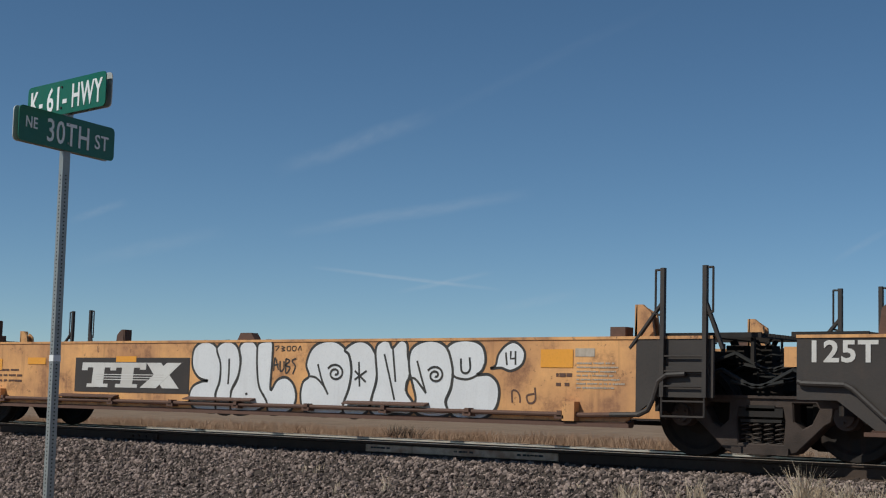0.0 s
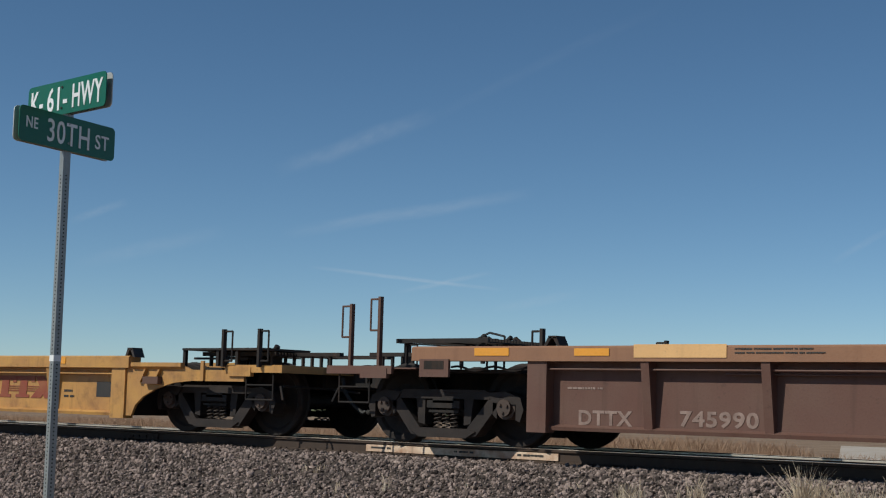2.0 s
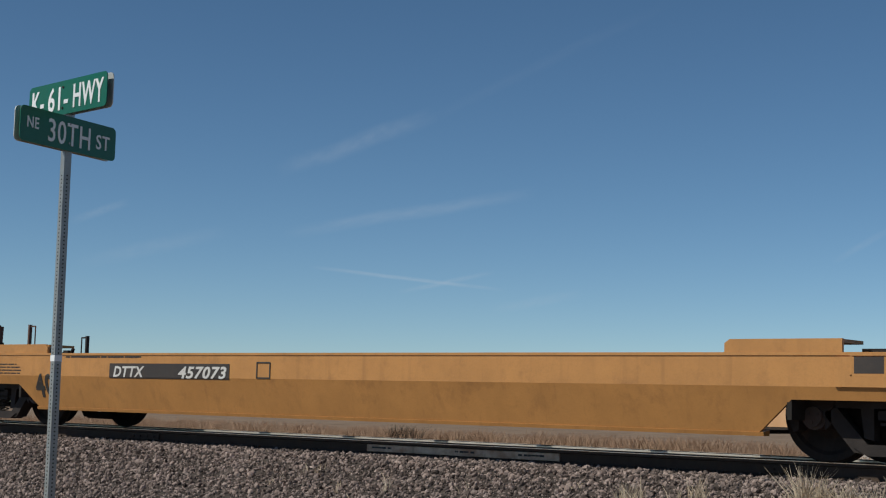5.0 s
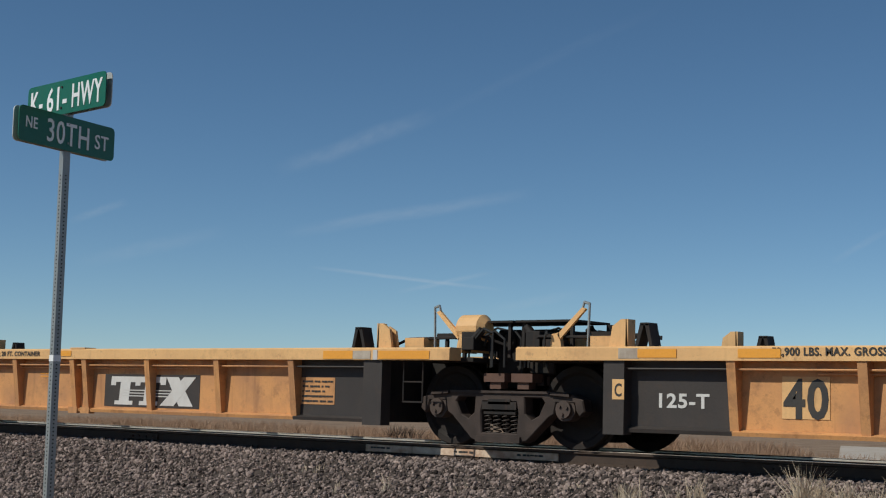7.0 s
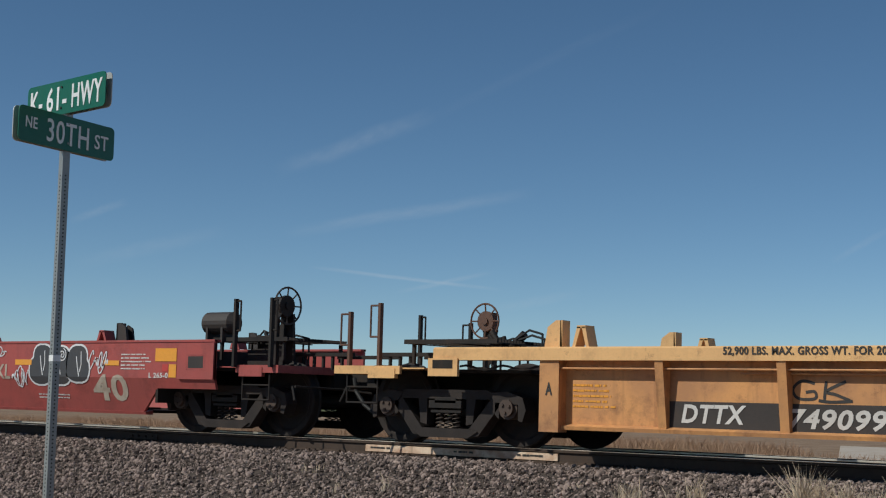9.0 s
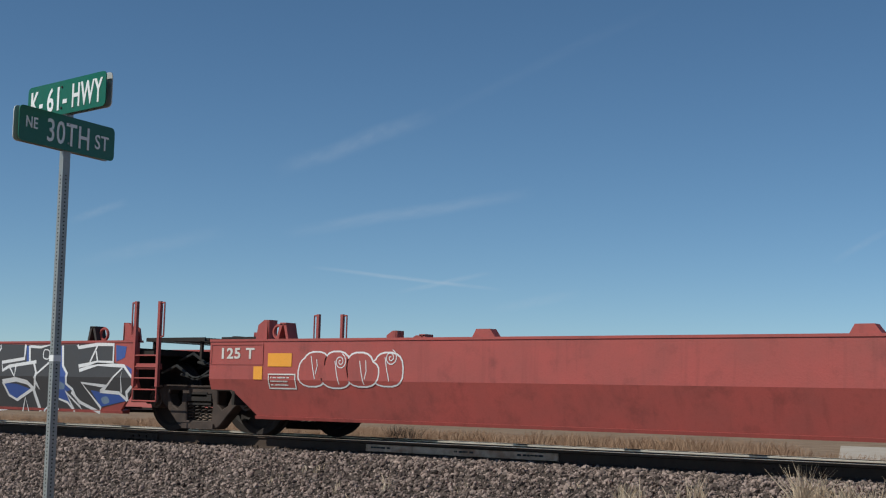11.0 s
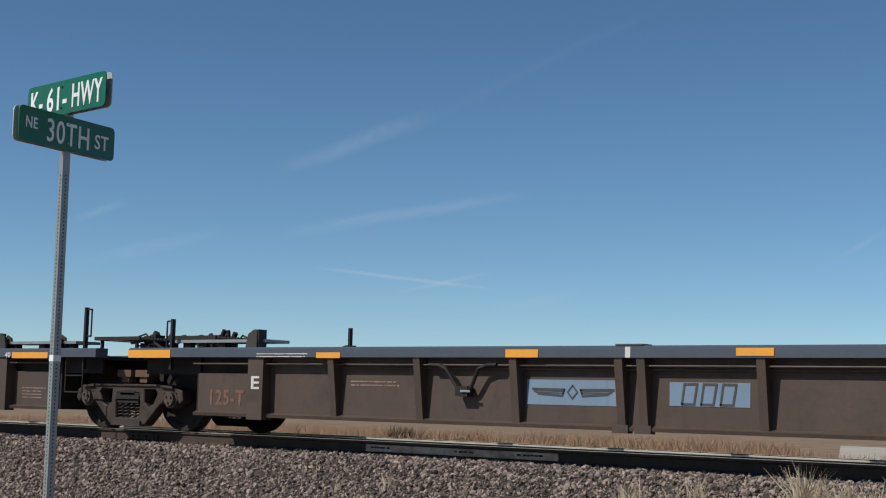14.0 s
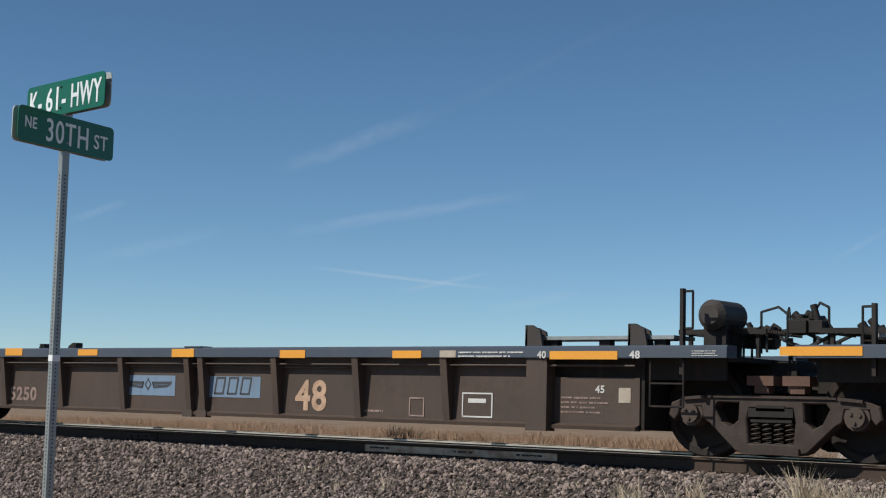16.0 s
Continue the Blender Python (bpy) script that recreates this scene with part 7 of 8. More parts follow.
def bubble(u, X0, X1, z0, z1, count, fill, ink, seed, w=0.035):
    """A row of swollen letters: filled rounded forms with dark outlines that overlap."""
    rnd = random.Random(seed)
    wagon, cx = u, u[1]
    u = u[0]
    y = -1.5040
    fills, ink_bm = [], B()
    step = (X1 - X0) / count
    for i in range(count):
        c = X0 - cx + (i + 0.5) * step
        zt, zb = z1 - rnd.uniform(0, 0.04), z0 + rnd.uniform(0, 0.05)
        zm = (zt + zb) / 2 + rnd.uniform(-0.03, 0.05)
        up = blob(c + rnd.uniform(-0.04, 0.04), (zt + zm) / 2 - 0.08, step * 0.52, (zt - zm) / 2 + 0.09, lean=rnd.uniform(-0.15, 0.1))
        dn = blob(c + rnd.uniform(-0.06, 0.06), (zm + zb) / 2 + 0.05, step * 0.60, (zm - zb) / 2 + 0.07, lean=rnd.uniform(-0.1, 0.15))
        d = 0.0016 * (i % 3)
        for k, pts in enumerate((dn, up)):
            prism(ink_bm, blob_grow(pts, w), y - 0.0012 - d - 0.0006 * k, y)
            fb = B()
            prism(fb, pts, y - 0.0028 - d - 0.0006 * k, y - 0.0013)
            fills.append(fb)
        stroke(ink_bm, [(c - step * 0.12, zm + 0.12), (c - step * 0.05, zm - 0.02), (c + step * 0.05, zm - 0.16)], w * 0.6, y - 0.0068)
        if i % 2:
            stroke(ink_bm, spiral(c + step * 0.1, zm + 0.12, 0.10), w * 0.55, y - 0.0068)
        else:
            stroke(ink_bm, [(c + step * 0.12, zt - 0.08), (c + step * 0.15, zm), (c + step * 0.08, zm - 0.1)], w * 0.55, y - 0.0068)
    g = hug(part("graffiti_outline", ink_bm, ink, u, "spray-painted letter outlines"), wagon)
    for fb in fills:
        hug(part("graffiti_fill", fb, fill, g), wagon)


def blob_grow(pts, w):
    cx = sum(p[0] for p in pts) / len(pts)
    cz = sum(p[1] for p in pts) / len(pts)
    out = []
    for x, z in pts:
        d = math.hypot(x - cx, z - cz)
        out.append((cx + (x - cx) * (d + w) / d, cz + (z - cz) * (d + w) / d))
    return out


def scrawl(u, X0, X1, z0, z1, m, seed, w=0.016, loops=9, y=-1.5075):
    """A looping sprayed scribble that says nothing."""
    rnd = random.Random(seed)
    loops = int(loops * 1.7) + 1
    zc, hh, n = (z0 + z1) / 2, (z1 - z0) / 2, loops * 14
    k0, k1, k2 = rnd.uniform(0, 6), rnd.uniform(0.3, 0.5), rnd.uniform(0.7, 0.95)
    pts = []
    for i in range(n + 1):
        q = i / n
        a = i / 14 * math.tau
        size = 0.55 + 0.45 * math.sin(a * k1 * 0.5 + k0)
        x = X0 - u[1] + (X1 - X0) * (0.06 + 0.88 * q) + (X1 - X0) / loops * 1.15 * size * math.cos(a * k2)
        pts.append((x, zc + hh * (0.75 * math.sin(a * k2 + 0.5) * size + 0.35 * math.sin(a * k1 * 2.3 + k0))))
    bm = B()
    stroke(bm, pts, w, y)
    hug(part("spray_tag", bm, m, u[0], "thin spray-painted scribble"), u)


def winged_mark(u, X0, X1, z0, z1):
    """A worn plain mark: two slanted wing outlines and a diamond."""
    c, w, zc, h = (X0 + X1) / 2 - u[1], (X1 - X0) / 2, (z0 + z1) / 2, (z1 - z0) / 2
    for s in (-1, 1):
        bm = B()
        stroke(bm, [(c + s * w * 0.2, zc + h * 0.25), (c + s * w, zc + h * 0.3), (c + s * w * 0.85, zc - h * 0.2), (c + s * w * 0.25, zc - h * 0.4)], 0.024, -1.3275, True)
        for q in (0.08, -0.10):
            stroke(bm, [(c + s * w * 0.22, zc + h * (q - 0.05)), (c + s * w * 0.95, zc + h * (q + 0.08))], 0.012, -1.3275)
        part("worn_mark", bm, GREYSPRAY, u[0])
    bm = B()
    stroke(bm, [(c, zc + h * 0.7), (c + w * 0.12, zc), (c, zc - h * 0.7), (c - w * 0.12, zc)], 0.018, -1.3275, True)
    part("worn_mark", bm, GREYSPRAY, u[0])


def block_marks(u, X0, X1, z0, z1):
    """A worn plain mark: three slanted block outlines."""
    w, h = (X1 - X0) / 3, z1 - z0
    for k in range(3):
        a = X0 - u[1] + k * w
        bm = B()
        stroke(bm, [(a + 0.02, z0), (a + w * 0.72, z0), (a + w * 0.88, z1), (a + w * 0.22, z1)], 0.026, -1.3275, True)
        part("worn_mark", bm, GREYSPRAY, u[0])


def wave_line(u, X0, X1, z, amp, period, m, w=0.022, tilt=0.0):
    bm = B()
    n = int((X1 - X0) / 0.09)
    pts = [(X0 - u[1] + k * 0.09, z + tilt * k * 0.09 + amp * math.sin(k * 0.09 * math.tau / period)) for k in range(n)]
    stroke(bm, pts, w, -1.5062)
    part("sprayed_line", bm, m, u[0], "wavy faded spray line")


def curve(pts, closed, n=5):
    """A smooth line through the points."""
    m, out = len(pts), []
    P = lambda k: Vector(pts[k % m] if closed else pts[min(max(k, 0), m - 1)])
    for k in range(m if closed else m - 1):
        a, b, c, d = P(k - 1), P(k), P(k + 1), P(k + 2)
        for q in range(n):
            t = q / n
            out.append(0.5 * (2 * b + (c - a) * t + (2 * a - 5 * b + 4 * c - d) * t * t + (3 * b - a - 3 * c + d) * t ** 3))
    return out if closed else out + [Vector(pts[-1])]


class Piece:
    """A painted piece on a wagon's side, drawn in units of its own (x to the right, y down)."""

    def __init__(self, u, x, y, X, z0, z1, ease, side=-1.5032):
        self.u, self.x, self.y, self.X, self.z0, self.z1, self.ease, self.layer = u, x, y, X, z0, z1, ease, 0
        self.root, self.side = None, side

    def at(self, p):
        a, b = (p[0] - self.x[0]) / (self.x[1] - self.x[0]), (p[1] - self.y[0]) / (self.y[1] - self.y[0])
        X = self.X[0] + (self.X[1] - self.X[0]) * (a + self.ease * a * (1 - a)) - self.u[1]
        top, low = (z[0] + (z[1] - z[0]) * a for z in (self.z0, self.z1))
        return X, min(1.243, top + (low - top) * b)

    def put(self, name, bm, m, label=""):
        ob = part(name, bm, m, self.root or self.u[0], label)
        hug(ob, self.u)
        self.root = self.root or ob
        self.layer += 1

    def depth(self):
        return self.side - 0.0002 * self.layer

    def fill(self, pts, m, smooth=True, name="graffiti_fill", label=""):
        bm, y = B(), self.depth()
        ring_pts = [self.at(p) for p in (curve(pts, True) if smooth else pts)]
        vs = [bm.verts.new((a, y, b)) for a, b in ring_pts]
        face = bm.faces.new(vs)
        face.normal_update()
        bmesh.ops.triangulate(bm, faces=[face], ngon_method="EAR_CLIP")
        self.put(name, bm, m, label)

    def line(self, pts, w, m, closed=False, smooth=True):
        bm, y = B(), self.depth()
        q = [Vector(self.at(p)) for p in (curve(pts, closed) if smooth else pts)]
        n, prev, rows = len(q), None, []
        for k in range(n):
            a, b = q[(k - 1) % n if closed else max(k - 1, 0)], q[(k + 1) % n if closed else min(k + 1, n - 1)]
            t = (b - a).normalized() if (b - a).length > 1e-6 else Vector((1, 0))
            s = Vector((-t.y, t.x)) * w / 2
            rows.append((bm.verts.new((q[k].x + s.x, y, q[k].y + s.y)), bm.verts.new((q[k].x - s.x, y, q[k].y - s.y))))
        for k in range(n if closed else n - 1):
            (a, b), (c, d) = rows[k], rows[(k + 1) % n]
            bm.faces.new((a, b, d, c))
        self.put("graffiti_line", bm, m)


def swollen(piece, pts, w=0.036):
    piece.fill(pts, SPRAY, label="white sprayed swollen letter")
    piece.line(pts, w, INK, True)


def curl(cx, cy, r, turns=1.8):
    return [(cx + r * (1 - k / 22) * math.cos(-2.6 + k * turns * math.tau / 20), cy + r * (1 - k / 22) * math.sin(-2.6 + k * turns * math.tau / 20)) for k in range(20)]


g1 = Piece(A1, (45, 525), (60, 385), (-15.44, -13.41), (1.25, 1.24), (0.27, 0.32), 0.05)
swollen(g1, [(55, 150), (65, 90), (110, 62), (160, 85), (183, 160), (182, 240), (165, 300), (176, 345), (172, 378), (110, 375), (65, 355), (48, 310), (62, 265), (100, 243), (130, 240), (92, 228), (65, 195)])
swollen(g1, [(165, 92), (210, 60), (255, 85), (272, 150), (264, 220), (235, 290), (242, 380), (176, 378), (168, 300), (184, 240), (183, 160)])
swollen(g1, [(266, 90), (290, 62), (330, 65), (350, 110), (350, 200), (362, 260), (400, 312), (392, 350), (320, 385), (245, 380), (236, 295), (264, 230), (275, 150)])
swollen(g1, [(350, 75), (380, 62), (412, 66), (414, 150), (411, 280), (440, 236), (480, 225), (514, 260), (525, 320), (505, 370), (460, 388), (408, 385), (395, 330), (362, 270), (350, 200), (346, 120)])
g1.line([(222, 140), (223, 200), (221, 255)], 0.034, INK)
g1.line([(300, 300), (310, 296)], 0.03, INK, smooth=False)

g2 = Piece(A1, (540, 1435), (60, 385), (-13.35, -10.19), (1.24, 1.22), (0.32, 0.40), 0.11)
swollen(g2, [(580, 218), (566, 165), (590, 95), (640, 64), (700, 66), (750, 112), (768, 190), (760, 270), (736, 345), (742, 378), (680, 396), (600, 390), (556, 362), (544, 300), (554, 245)])
swollen(g2, [(737, 100), (790, 63), (845, 76), (880, 140), (882, 230), (864, 310), (852, 360), (836, 385), (790, 405), (742, 385), (738, 345), (762, 270), (770, 190), (757, 125)])
swollen(g2, [(875, 100), (905, 60), (935, 64), (950, 92), (985, 58), (1014, 72), (1020, 130), (1032, 200), (1016, 280), (1045, 330), (1058, 362), (1030, 390), (968, 388), (905, 402), (860, 376), (866, 310), (884, 230)])
swollen(g2, [(1026, 130), (1045, 86), (1100, 60), (1160, 66), (1205, 110), (1222, 190), (1215, 270), (1192, 335), (1214, 385), (1160, 402), (1090, 396), (1052, 370), (1060, 320), (1046, 262), (1030, 200)])
swollen(g2, [(1196, 88), (1240, 60), (1310, 60), (1355, 88), (1368, 150), (1352, 196), (1332, 214), (1386, 213), (1424, 250), (1432, 310), (1414, 370), (1360, 410), (1290, 414), (1230, 400), (1196, 340), (1218, 270), (1222, 190), (1206, 120)])
for stroke_pts in ([(580, 219), (612, 226), (645, 260), (668, 300)], [(618, 165), (640, 240), (668, 300)], [(802, 155), (808, 265)], [(785, 235), (838, 195)], [(785, 195), (835, 245)],
                   [(915, 120), (945, 240), (965, 325)], [(952, 95), (968, 245)], [(1062, 150), (1082, 220), (1105, 295)], [(1014, 284), (1020, 240), (1050, 228), (1080, 260), (1105, 295)],
                   [(1335, 214), (1290, 233), (1240, 226), (1218, 206)], [(1258, 140), (1262, 195), (1285, 206), (1300, 185), (1296, 135)], curl(698, 205, 40), curl(1145, 215, 40)):
    g2.line(stroke_pts, 0.028, INK)

g3 = Piece(A1, (1390, 1545), (65, 195), (-10.33, -9.84), (1.21, 1.20), (0.87, 0.88), 0.04)
balloon = [(1390, 182), (1412, 168), (1424, 120), (1460, 76), (1500, 66), (1540, 108), (1530, 165), (1480, 194), (1436, 180)]
g3.fill(balloon, SPRAY)
g3.line(balloon, 0.03, INK, True)
for stroke_pts in ([(1456, 112), (1462, 168)], [(1478, 105), (1478, 140), (1502, 138)], [(1499, 105), (1500, 168)]):
    g3.line(stroke_pts, 0.026, INK, smooth=False)

# thin marker tags beside the large letters
g4 = Piece(A1, (425, 560), (60, 230), (-13.86, -13.28), (1.24, 1.24), (0.75, 0.76), 0.0)
for stroke_pts in ([(432, 195), (436, 135), (452, 190)], [(430, 170), (452, 165)], [(458, 150), (460, 195), (474, 185), (474, 150)], [(482, 140), (484, 205), (500, 180), (482, 170), (498, 150), (482, 140)],
                   [(525, 140), (508, 150), (522, 175), (512, 210)]):
    g4.line(stroke_pts, 0.022, INK)
for stroke_pts in ([(434, 85), (452, 84), (438, 104)], [(462, 84), (476, 90), (464, 96), (476, 102), (462, 106)], [(486, 86), (500, 86), (498, 104), (486, 102), (486, 86)], [(508, 86), (522, 86), (520, 104), (508, 102), (508, 86)], [(530, 104), (540, 84), (544, 104)]):
    g4.line(stroke_pts, 0.012, INK)
g5 = Piece(A1, (20, 130), (330, 460), (-10.08, -9.66), (0.80, 0.80), (0.47, 0.48), 0.0)
for stroke_pts in ([(38, 440), (36, 390), (52, 388), (64, 410), (66, 440)], [(118, 372), (120, 430), (98, 442), (90, 410), (116, 400)]):
    g5.line(stroke_pts, 0.022, RUST)
scrawl(A2, -27.9, -26.76, 0.83, 1.10, INK, 7, 0.014, 8)
scrawl(A2, -26.66, -26.23, 0.86, 1.07, INK, 8, 0.012, 4)
scrawl(A2, -26.16, -25.5, 0.86, 1.09, INK, 9, 0.012, 4)
scrawl(DD, -82.14, -80.82, 0.90, 0.98, INK, 10, 0.022, 7, -1.506)
for X0, X1, zt, zb in ((-204.05, -203.44, 0.82, 0.62), (-199.49, -198.75, 0.76, 0.40)):
    g9 = Piece(FA, (0, 90), (0, 65), (X0, X1), (zt, zt), (zb, zb), 0.0, -1.3235)
    for stroke_pts in ([(34, 12), (14, 4), (0, 30), (8, 60), (34, 60), (34, 38), (20, 40)], [(52, 4), (50, 34), (49, 63)], [(82, 4), (52, 36), (66, 46), (88, 64)], [(40, 66), (60, 70), (92, 66)]):
        g9.line(stroke_pts, 0.03, INK)
scrawl(FA, -202.79, -201.81, 0.34, 0.80, INK, 12, 0.016, 7, -1.327)
scrawl(FC, -151.32, -150.98, 0.40, 0.85, CREAM, 14, 0.012, 6, -1.327)
bubble(GA, -216.3, -215.0, 0.64, 1.20, 3, GREYSPRAY, SPRAY, 31, 0.03)
scrawl(GA, -218.91, -216.9, 0.99, 1.20, SPRAY, 15, 0.018, 10)
scrawl(GA, -218.64, -217.77, 0.36, 0.70, SPRAY, 16, 0.022, 4)
scrawl(GA, -216.86, -216.4, 0.56, 0.90, SPRAY, 17, 0.016, 4)
scrawl(GA, -214.98, -214.52, 0.80, 1.12, SPRAY, 18, 0.018, 4)
scrawl(GA, -221.55, -219.2, 0.60, 1.15, SPRAY, 19, 0.016, 9)
g6 = Piece(GC, (275, 1320), (85, 465), (-261.59, -257.8), (1.235, 1.215), (0.13, 0.24), 0.13)
for patch in ([(245, 130), (290, 98), (305, 225), (262, 222)], [(285, 320), (330, 340), (345, 432), (270, 432)], [(1180, 92), (1252, 100), (1242, 160), (1186, 182)], [(1248, 200), (1330, 240), (1322, 292)]):
    g6.fill(patch, BLUE, False, "graffiti_patch", "blue sprayed patch")
g6.fill([(285, 92), (420, 88), (580, 90), (1060, 86), (1165, 88), (1172, 185), (1240, 205), (1315, 290), (1235, 395), (1045, 430), (1030, 455), (640, 446), (350, 438), (330, 312), (375, 335), (345, 270), (365, 245), (300, 238)], GREYSPRAY, False, label="dark grey sprayed letter forms")
for patch in ([(757, 96), (824, 100), (832, 205), (860, 245), (842, 300), (880, 330), (830, 345), (862, 440), (830, 400), (757, 368)], [(440, 296), (520, 300), (610, 330), (500, 382), (455, 358)], [(585, 96), (606, 98), (612, 182), (590, 182)],
              [(1000, 335), (1060, 345), (1190, 358), (1225, 395), (1045, 425)]):
    g6.fill(patch, BLUE, False, "graffiti_patch")
for patch in ([(770, 280), (830, 300), (820, 330), (765, 320)], [(765, 130), (800, 140), (795, 190), (768, 180)], [(1060, 380), (1100, 370), (1110, 400), (1070, 410)]):
    g6.fill(patch, BLUE_TAG, True, "graffiti_patch")
for stroke_pts, wd in (([(285, 92), (300, 240), (365, 245), (345, 270), (375, 335), (330, 312), (350, 438), (420, 430)], 0.05), ([(415, 92), (420, 110), (310, 235)], 0.03), ([(300, 105), (345, 135), (352, 95)], 0.03),
                       ([(580, 90), (575, 165), (430, 185), (436, 228), (478, 206), (655, 182)], 0.05), ([(478, 206), (514, 260), (522, 200)], 0.03), ([(430, 288), (520, 276), (590, 292), (622, 325), (640, 446)], 0.07),
                       ([(430, 290), (455, 360), (500, 385), (632, 320), (656, 240), (640, 190), (612, 185), (606, 96)], 0.045), ([(610, 100), (680, 104), (754, 90), (750, 370), (830, 400), (865, 448)], 0.04), ([(655, 250), (740, 186)], 0.03),
                       ([(640, 262), (662, 330), (640, 290)], 0.03), ([(825, 95), (832, 204), (860, 245), (845, 300), (880, 330), (914, 432), (830, 342), (865, 448)], 0.05), ([(925, 90), (930, 106), (1060, 88), (1165, 90), (1166, 186), (1060, 186), (936, 206), (942, 230), (1060, 196), (1240, 206), (1315, 290), (1240, 350), (1235, 394)], 0.05),
                       ([(1235, 394), (1190, 352), (1062, 342), (1112, 316), (950, 296), (1045, 430), (1030, 455), (915, 400), (870, 345)], 0.05), ([(1056, 96), (1010, 184)], 0.03), ([(1048, 125), (1062, 184)], 0.03), ([(1090, 334), (1232, 215), (1205, 350)], 0.03),
                       ([(522, 446), (560, 370), (562, 446)], 0.025), ([(662, 446), (750, 380), (762, 440)], 0.025)):
    g6.line(stroke_pts, wd, SPRAY, smooth=False)
g6.line([(705, 120), (738, 125), (735, 165), (702, 160)], 0.018, SPRAY, True)
g6.line([(100, 110), (140, 190), (150, 205), (175, 165), (150, 110), (200, 95), (240, 105), (210, 140), (130, 140)], 0.02, SPRAY)

# a scratchy outline drawing beside the wagon's letter
g7 = Piece(GC, (830, 1280), (80, 380), (-268.97, -267.08), (1.21, 1.20), (0.14, 0.20), 0.07)
for stroke_pts, shut in (([(960, 310), (945, 250), (945, 130), (985, 98), (1060, 92), (1110, 125), (1112, 220), (1110, 300)], False), ([(1000, 150), (1028, 118), (1054, 150), (1028, 186)], True), ([(1016, 150), (1028, 140), (1040, 152), (1028, 164)], True),
                         ([(965, 222), (975, 200), (1040, 204), (1092, 212), (1070, 228), (975, 222)], False), ([(978, 226), (985, 265), (1010, 290), (1050, 290), (1070, 260), (1075, 228)], False), ([(985, 255), (1005, 245), (1030, 262), (1060, 240)], False),
                         ([(945, 245), (900, 220), (864, 190), (866, 130)], False), ([(866, 130), (840, 110), (850, 98), (868, 125), (868, 98), (880, 125), (895, 108), (870, 135)], False), ([(1112, 245), (1150, 265), (1170, 310)], False), ([(1155, 330), (1170, 315), (1190, 335), (1172, 358), (1160, 345)], True),
                         ([(1160, 145), (1188, 85), (1210, 145), (1150, 100), (1225, 105)], True), ([(860, 255), (868, 285), (885, 250), (890, 285), (905, 255), (905, 285), (930, 258), (960, 255), (930, 300), (960, 305)], False)):
    g7.line(stroke_pts, 0.02, SPRAY, shut)
scrawl(GC, -266.4, -262.43, 0.95, 1.18, BLUE, 20, 0.03, 16)
scrawl(GC, -262.03, -261.45, 0.35, 0.8, BLUE, 24, 0.03, 4)
scrawl(GC, -267.72, -267.12, 0.62, 0.76, SPRAY, 29, 0.018, 3)
scrawl(GC, -267.66, -267.1, 0.80, 0.94, SPRAY, 30, 0.018, 3)
scrawl(GC, -262.38, -261.46, 0.58, 0.74, SPRAY, 28, 0.02, 5)
wave_line(GC, -268.2, -262.0, 1.02, 0.10, 1.2, FADED)
wave_line(GC, -267.0, -262.0, 0.90, 0.12, 9.0, FADED, 0.03)
bubble(GD, -254.55, -252.9, 0.66, 1.10, 4, RED, SPRAY, 34, 0.022)
g8 = Piece(GB, (555, 1460), (55, 320), (-278.74, -275.39), (1.24, 1.22), (0.46, 0.52), 0.11)
left_form = [(630, 60), (740, 62), (800, 75), (925, 60), (952, 122), (1000, 130), (1000, 150), (915, 152), (1000, 190), (1075, 250), (1000, 286), (860, 275), (740, 272), (640, 215), (560, 192), (575, 160), (630, 130)]
right_form = [(1060, 62), (1200, 60), (1350, 62), (1365, 110), (1340, 185), (1430, 240), (1455, 290), (1440, 314), (1290, 300), (1262, 282), (1100, 290), (1085, 200), (1052, 110)]
for form in (left_form, right_form):
    g8.fill(form, SPRAY, False, label="silver-white sprayed letter form")
    g8.line(form, 0.04, SPRAY, True)
for stroke_pts, wd in (([(644, 72), (642, 118), (735, 152), (742, 258)], 0.035), ([(740, 66), (738, 150)], 0.025), ([(802, 78), (800, 132), (858, 122), (872, 200), (866, 260)], 0.035), ([(872, 140), (960, 165), (1050, 235)], 0.035),
                       ([(578, 180), (620, 150), (700, 140)], 0.035), ([(590, 195), (660, 212), (740, 262), (860, 262), (930, 240), (1010, 262)], 0.05), ([(1068, 72), (1066, 150), (1096, 222), (1112, 275), (1250, 254), (1266, 232), (1215, 185), (1166, 160), (1214, 122), (1214, 76), (1150, 62)], 0.04),
                       ([(1262, 112), (1338, 82), (1344, 130), (1290, 175), (1380, 220), (1432, 262), (1420, 292), (1280, 266)], 0.04), ([(1225, 80), (1260, 108), (1300, 75)], 0.03), ([(660, 85), (720, 80)], 0.02), ([(770, 180), (850, 175)], 0.03), ([(1110, 200), (1200, 210)], 0.03)):
    g8.line(stroke_pts, wd, GREYSPRAY)
for stroke_pts in ([(400, 260), (400, 340), (425, 300), (440, 335), (435, 235), (420, 225), (455, 225), (450, 330), (480, 270), (485, 330), (510, 280), (520, 335), (540, 300), (520, 285)],
                   [(560, 280), (560, 340), (590, 335), (580, 280), (630, 270), (640, 310), (600, 310), (690, 300), (740, 310), (690, 330), (790, 315), (850, 312), (800, 335), (900, 318), (970, 320), (900, 352), (985, 325), (985, 370), (1080, 340), (1130, 355)]):
    g8.line(stroke_pts, 0.02, INK)
for k in range(3):
    g8.line([(1105 + 8 * k, 355), (1135, 350 + 10 * k)], 0.05, INK, smooth=False)
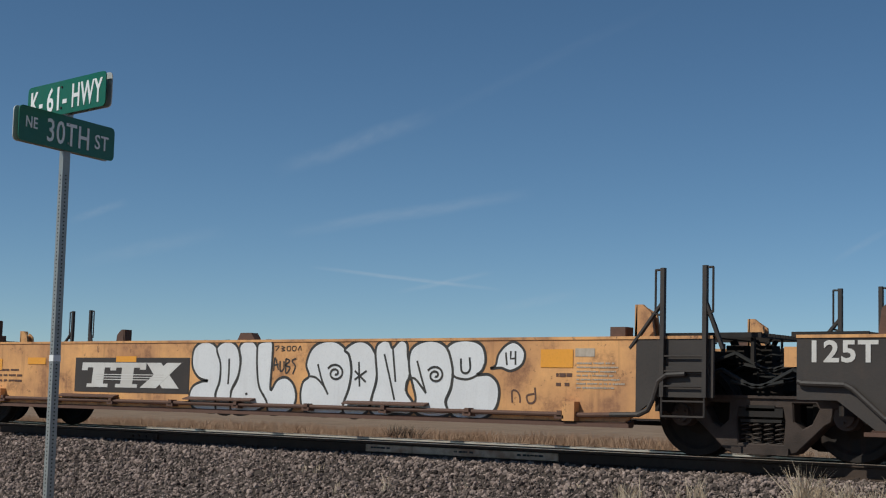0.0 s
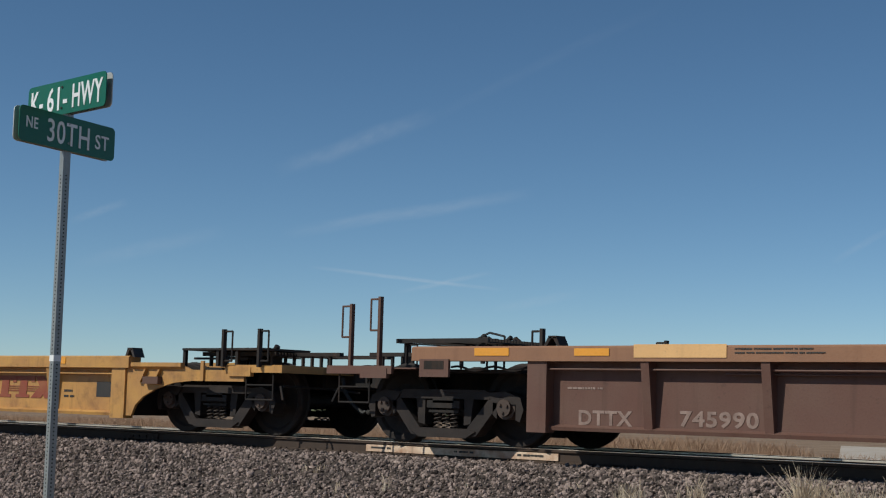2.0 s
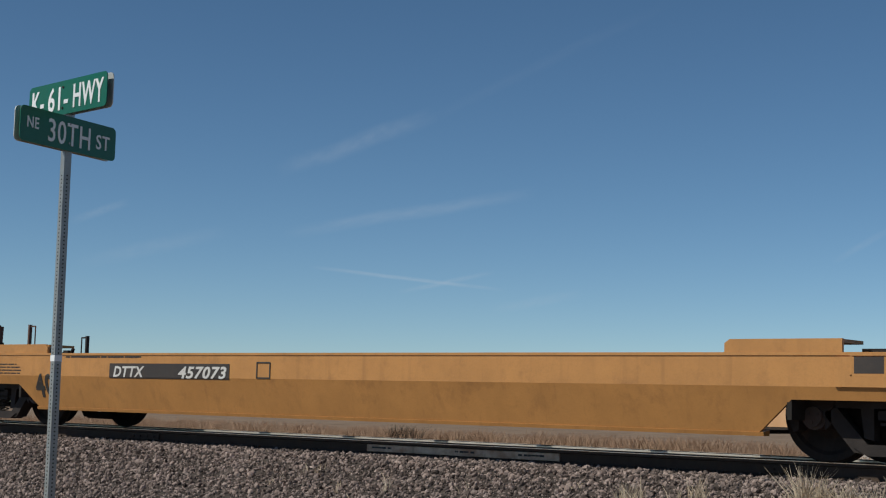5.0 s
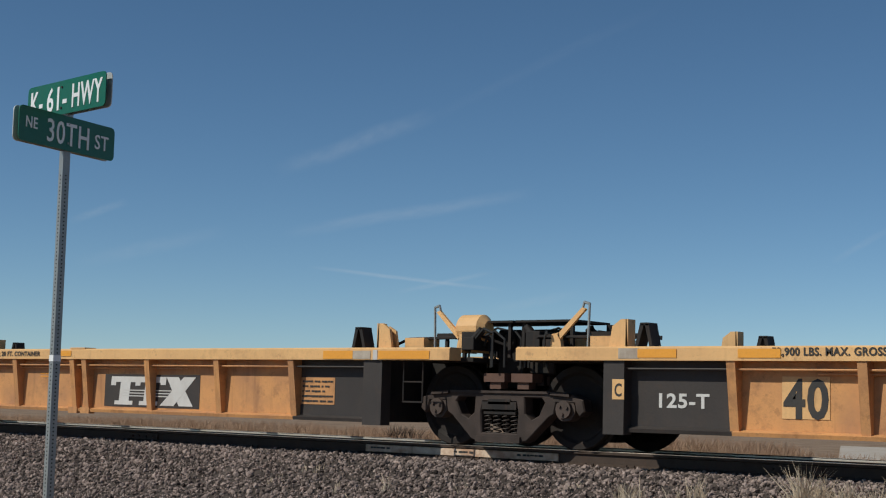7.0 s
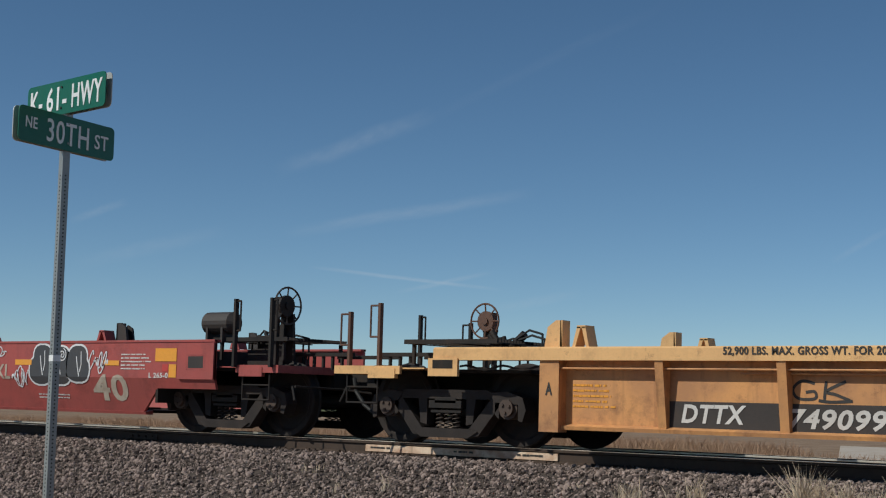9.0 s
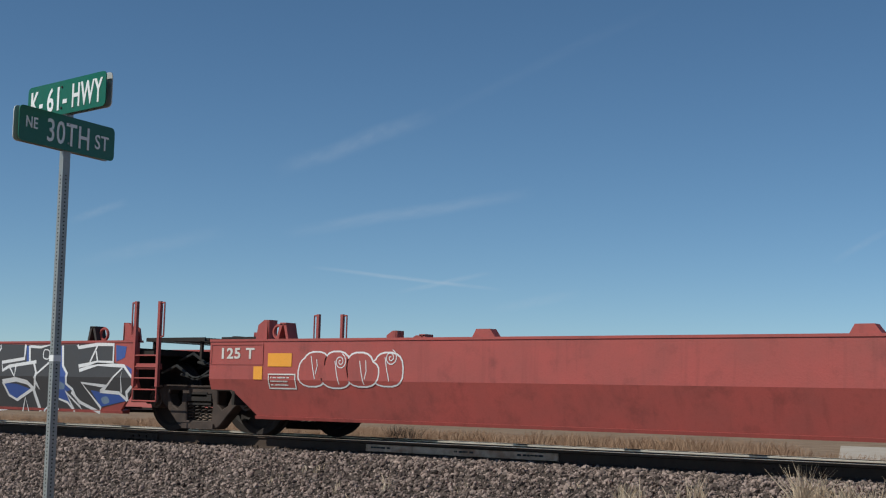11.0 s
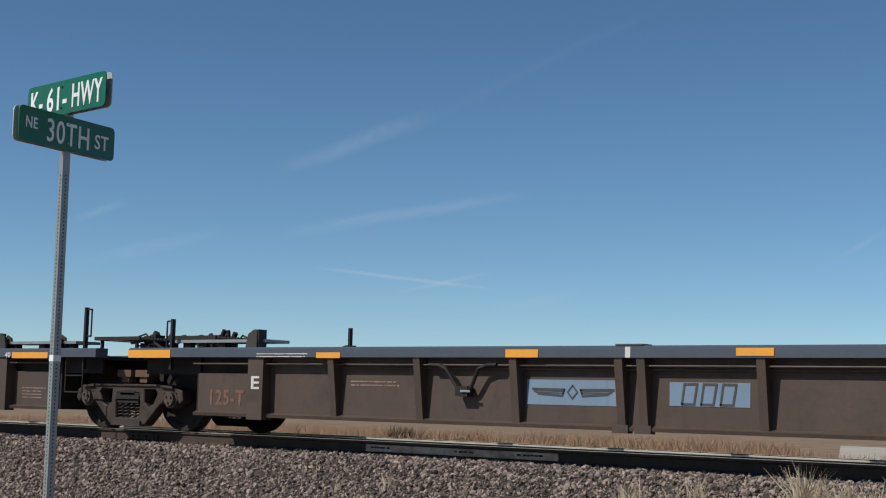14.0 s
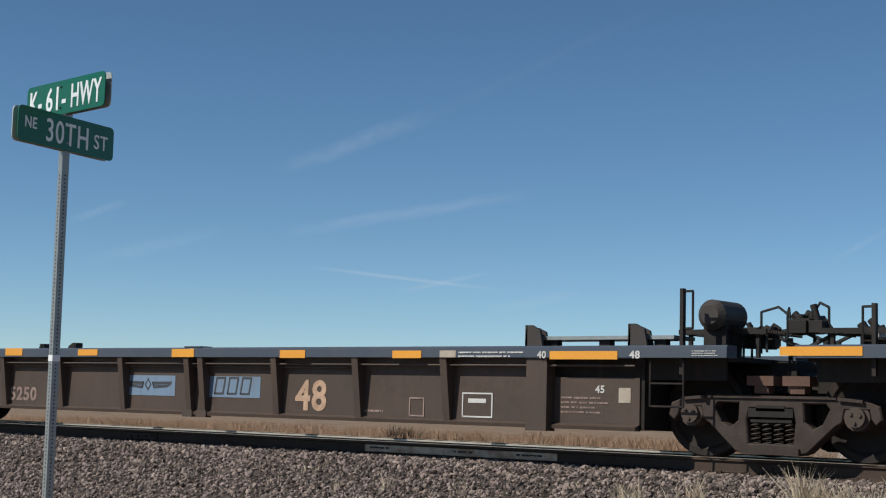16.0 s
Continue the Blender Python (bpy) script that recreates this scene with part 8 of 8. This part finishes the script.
# a faded line that runs in waves along the side
for k0, k1 in ((-6, 2), (3, 8), (14, 22)):
    g8.line([(90 * k - 30 + 18 * math.sin(k * 1.7), 112 + (26 if k % 2 else -20) + 8 * math.sin(k * 2.3)) for k in range(k0, k1)], 0.018, FADED)
for un, xa, xb in ((H1, -300.1, -299.05), (H1, -298.15, -297.45), (H2, -316.88, -315.8), (H2, -314.98, -314.3), (H3, -334.0, -332.95), (H3, -332.15, -331.4),
                   (H4, -350.4, -349.75), (H4, -348.9, -348.15), (H5, -367.85, -366.87), (H5, -366.0, -365.25)):
    (winged_mark if xb - xa > 0.95 or un is H4 and xa < -350 else block_marks)(un, xa, xb, 0.55, 0.76)


for un, ch, X, m in ((FB, "B", -5.70, CREAM), (FC, "C", -5.70, CREAM), (FD, "D", -5.70, CREAM), (FE, "E", -5.70, CREAM), (FA, "A", -5.76, INK),
                     (H1, "A", -5.70, WHITE), (H2, "E", -5.70, WHITE), (H3, "D", -5.70, WHITE), (H4, "C", -5.70, WHITE)):
    if m is CREAM:
        decal(un[0], X - 0.075, X + 0.075, 0.585, 0.80, CHORD_F, -1.4705)
    lettering(ch, X, -1.4745, 0.62, 0.17 if m is WHITE else 0.14, WHITE if m is WHITE else INK, un[0], width=0.15 if m is WHITE else 0.09, bold=0.004)


def sagging_hose(u, X0, X1):
    a, b = X0 - u[1], X1 - u[1]
    q = a + (b - a) * 0.52
    bm = B()
    pipe(bm, [(a, -1.44, 0.945), (a + 0.16, -1.44, 0.94), (a + 0.26, -1.44, 0.90), (q - 0.10, -1.42, 0.68), (q, -1.41, 0.64), (q + 0.10, -1.42, 0.68), (b - 0.26, -1.44, 0.90), (b - 0.14, -1.44, 0.945), (b, -1.44, 0.95)], 0.024, 7)
    hose = part("hanging_hose", bm, IRON, u[0], "black bent pipe that hangs down the side")
    boxes("valve", [(q - 0.11, q + 0.07, -1.45, -1.34, 0.58, 0.70)], IRON, hose, bevel=0.02)
    boxes("valve_handle", [(q - 0.02, q + 0.12, -1.47, -1.455, 0.63, 0.655)], GALV, hose)


sagging_hose(H2, -318.31, -317.31)
sagging_hose(H4, -347.74, -346.65)

ballast_stones()
vegetation()


# ---- movement ----
SPEED = 21.93


def motions():
    times = [k * 1.0 for k in range(17)]
    for ob, x in MOVERS:
        walk(ob, [(t, pose(x + SPEED * t, YC, 0)) for t in times])
    for axle, x, dx in SPINNERS:
        # the wheels roll while they are near the camera's view
        t0, t1 = max(0.0, (-24 - x) / SPEED), min(16.0, (-2 - x) / SPEED)
        rows = []
        if t1 > t0:
            f0, f1 = math.ceil(t0 * 30), math.floor(t1 * 30)
            a = 0.0
            turn = math.degrees(SPEED / 30 / WHEEL_R)
            if f0 > 0:
                rows.append((0.0, 0.0))
            for f in range(f0, f1 + 1):
                rows.append((f / 30, a))
                a += turn
            if f1 < 480:
                rows.append((16.0, rows[-1][1]))
        if len(rows) > 1:
            walk(axle, [(t, pose(dx, 0, WHEEL_R, 0, a, 0)) for t, a in rows])


motions()
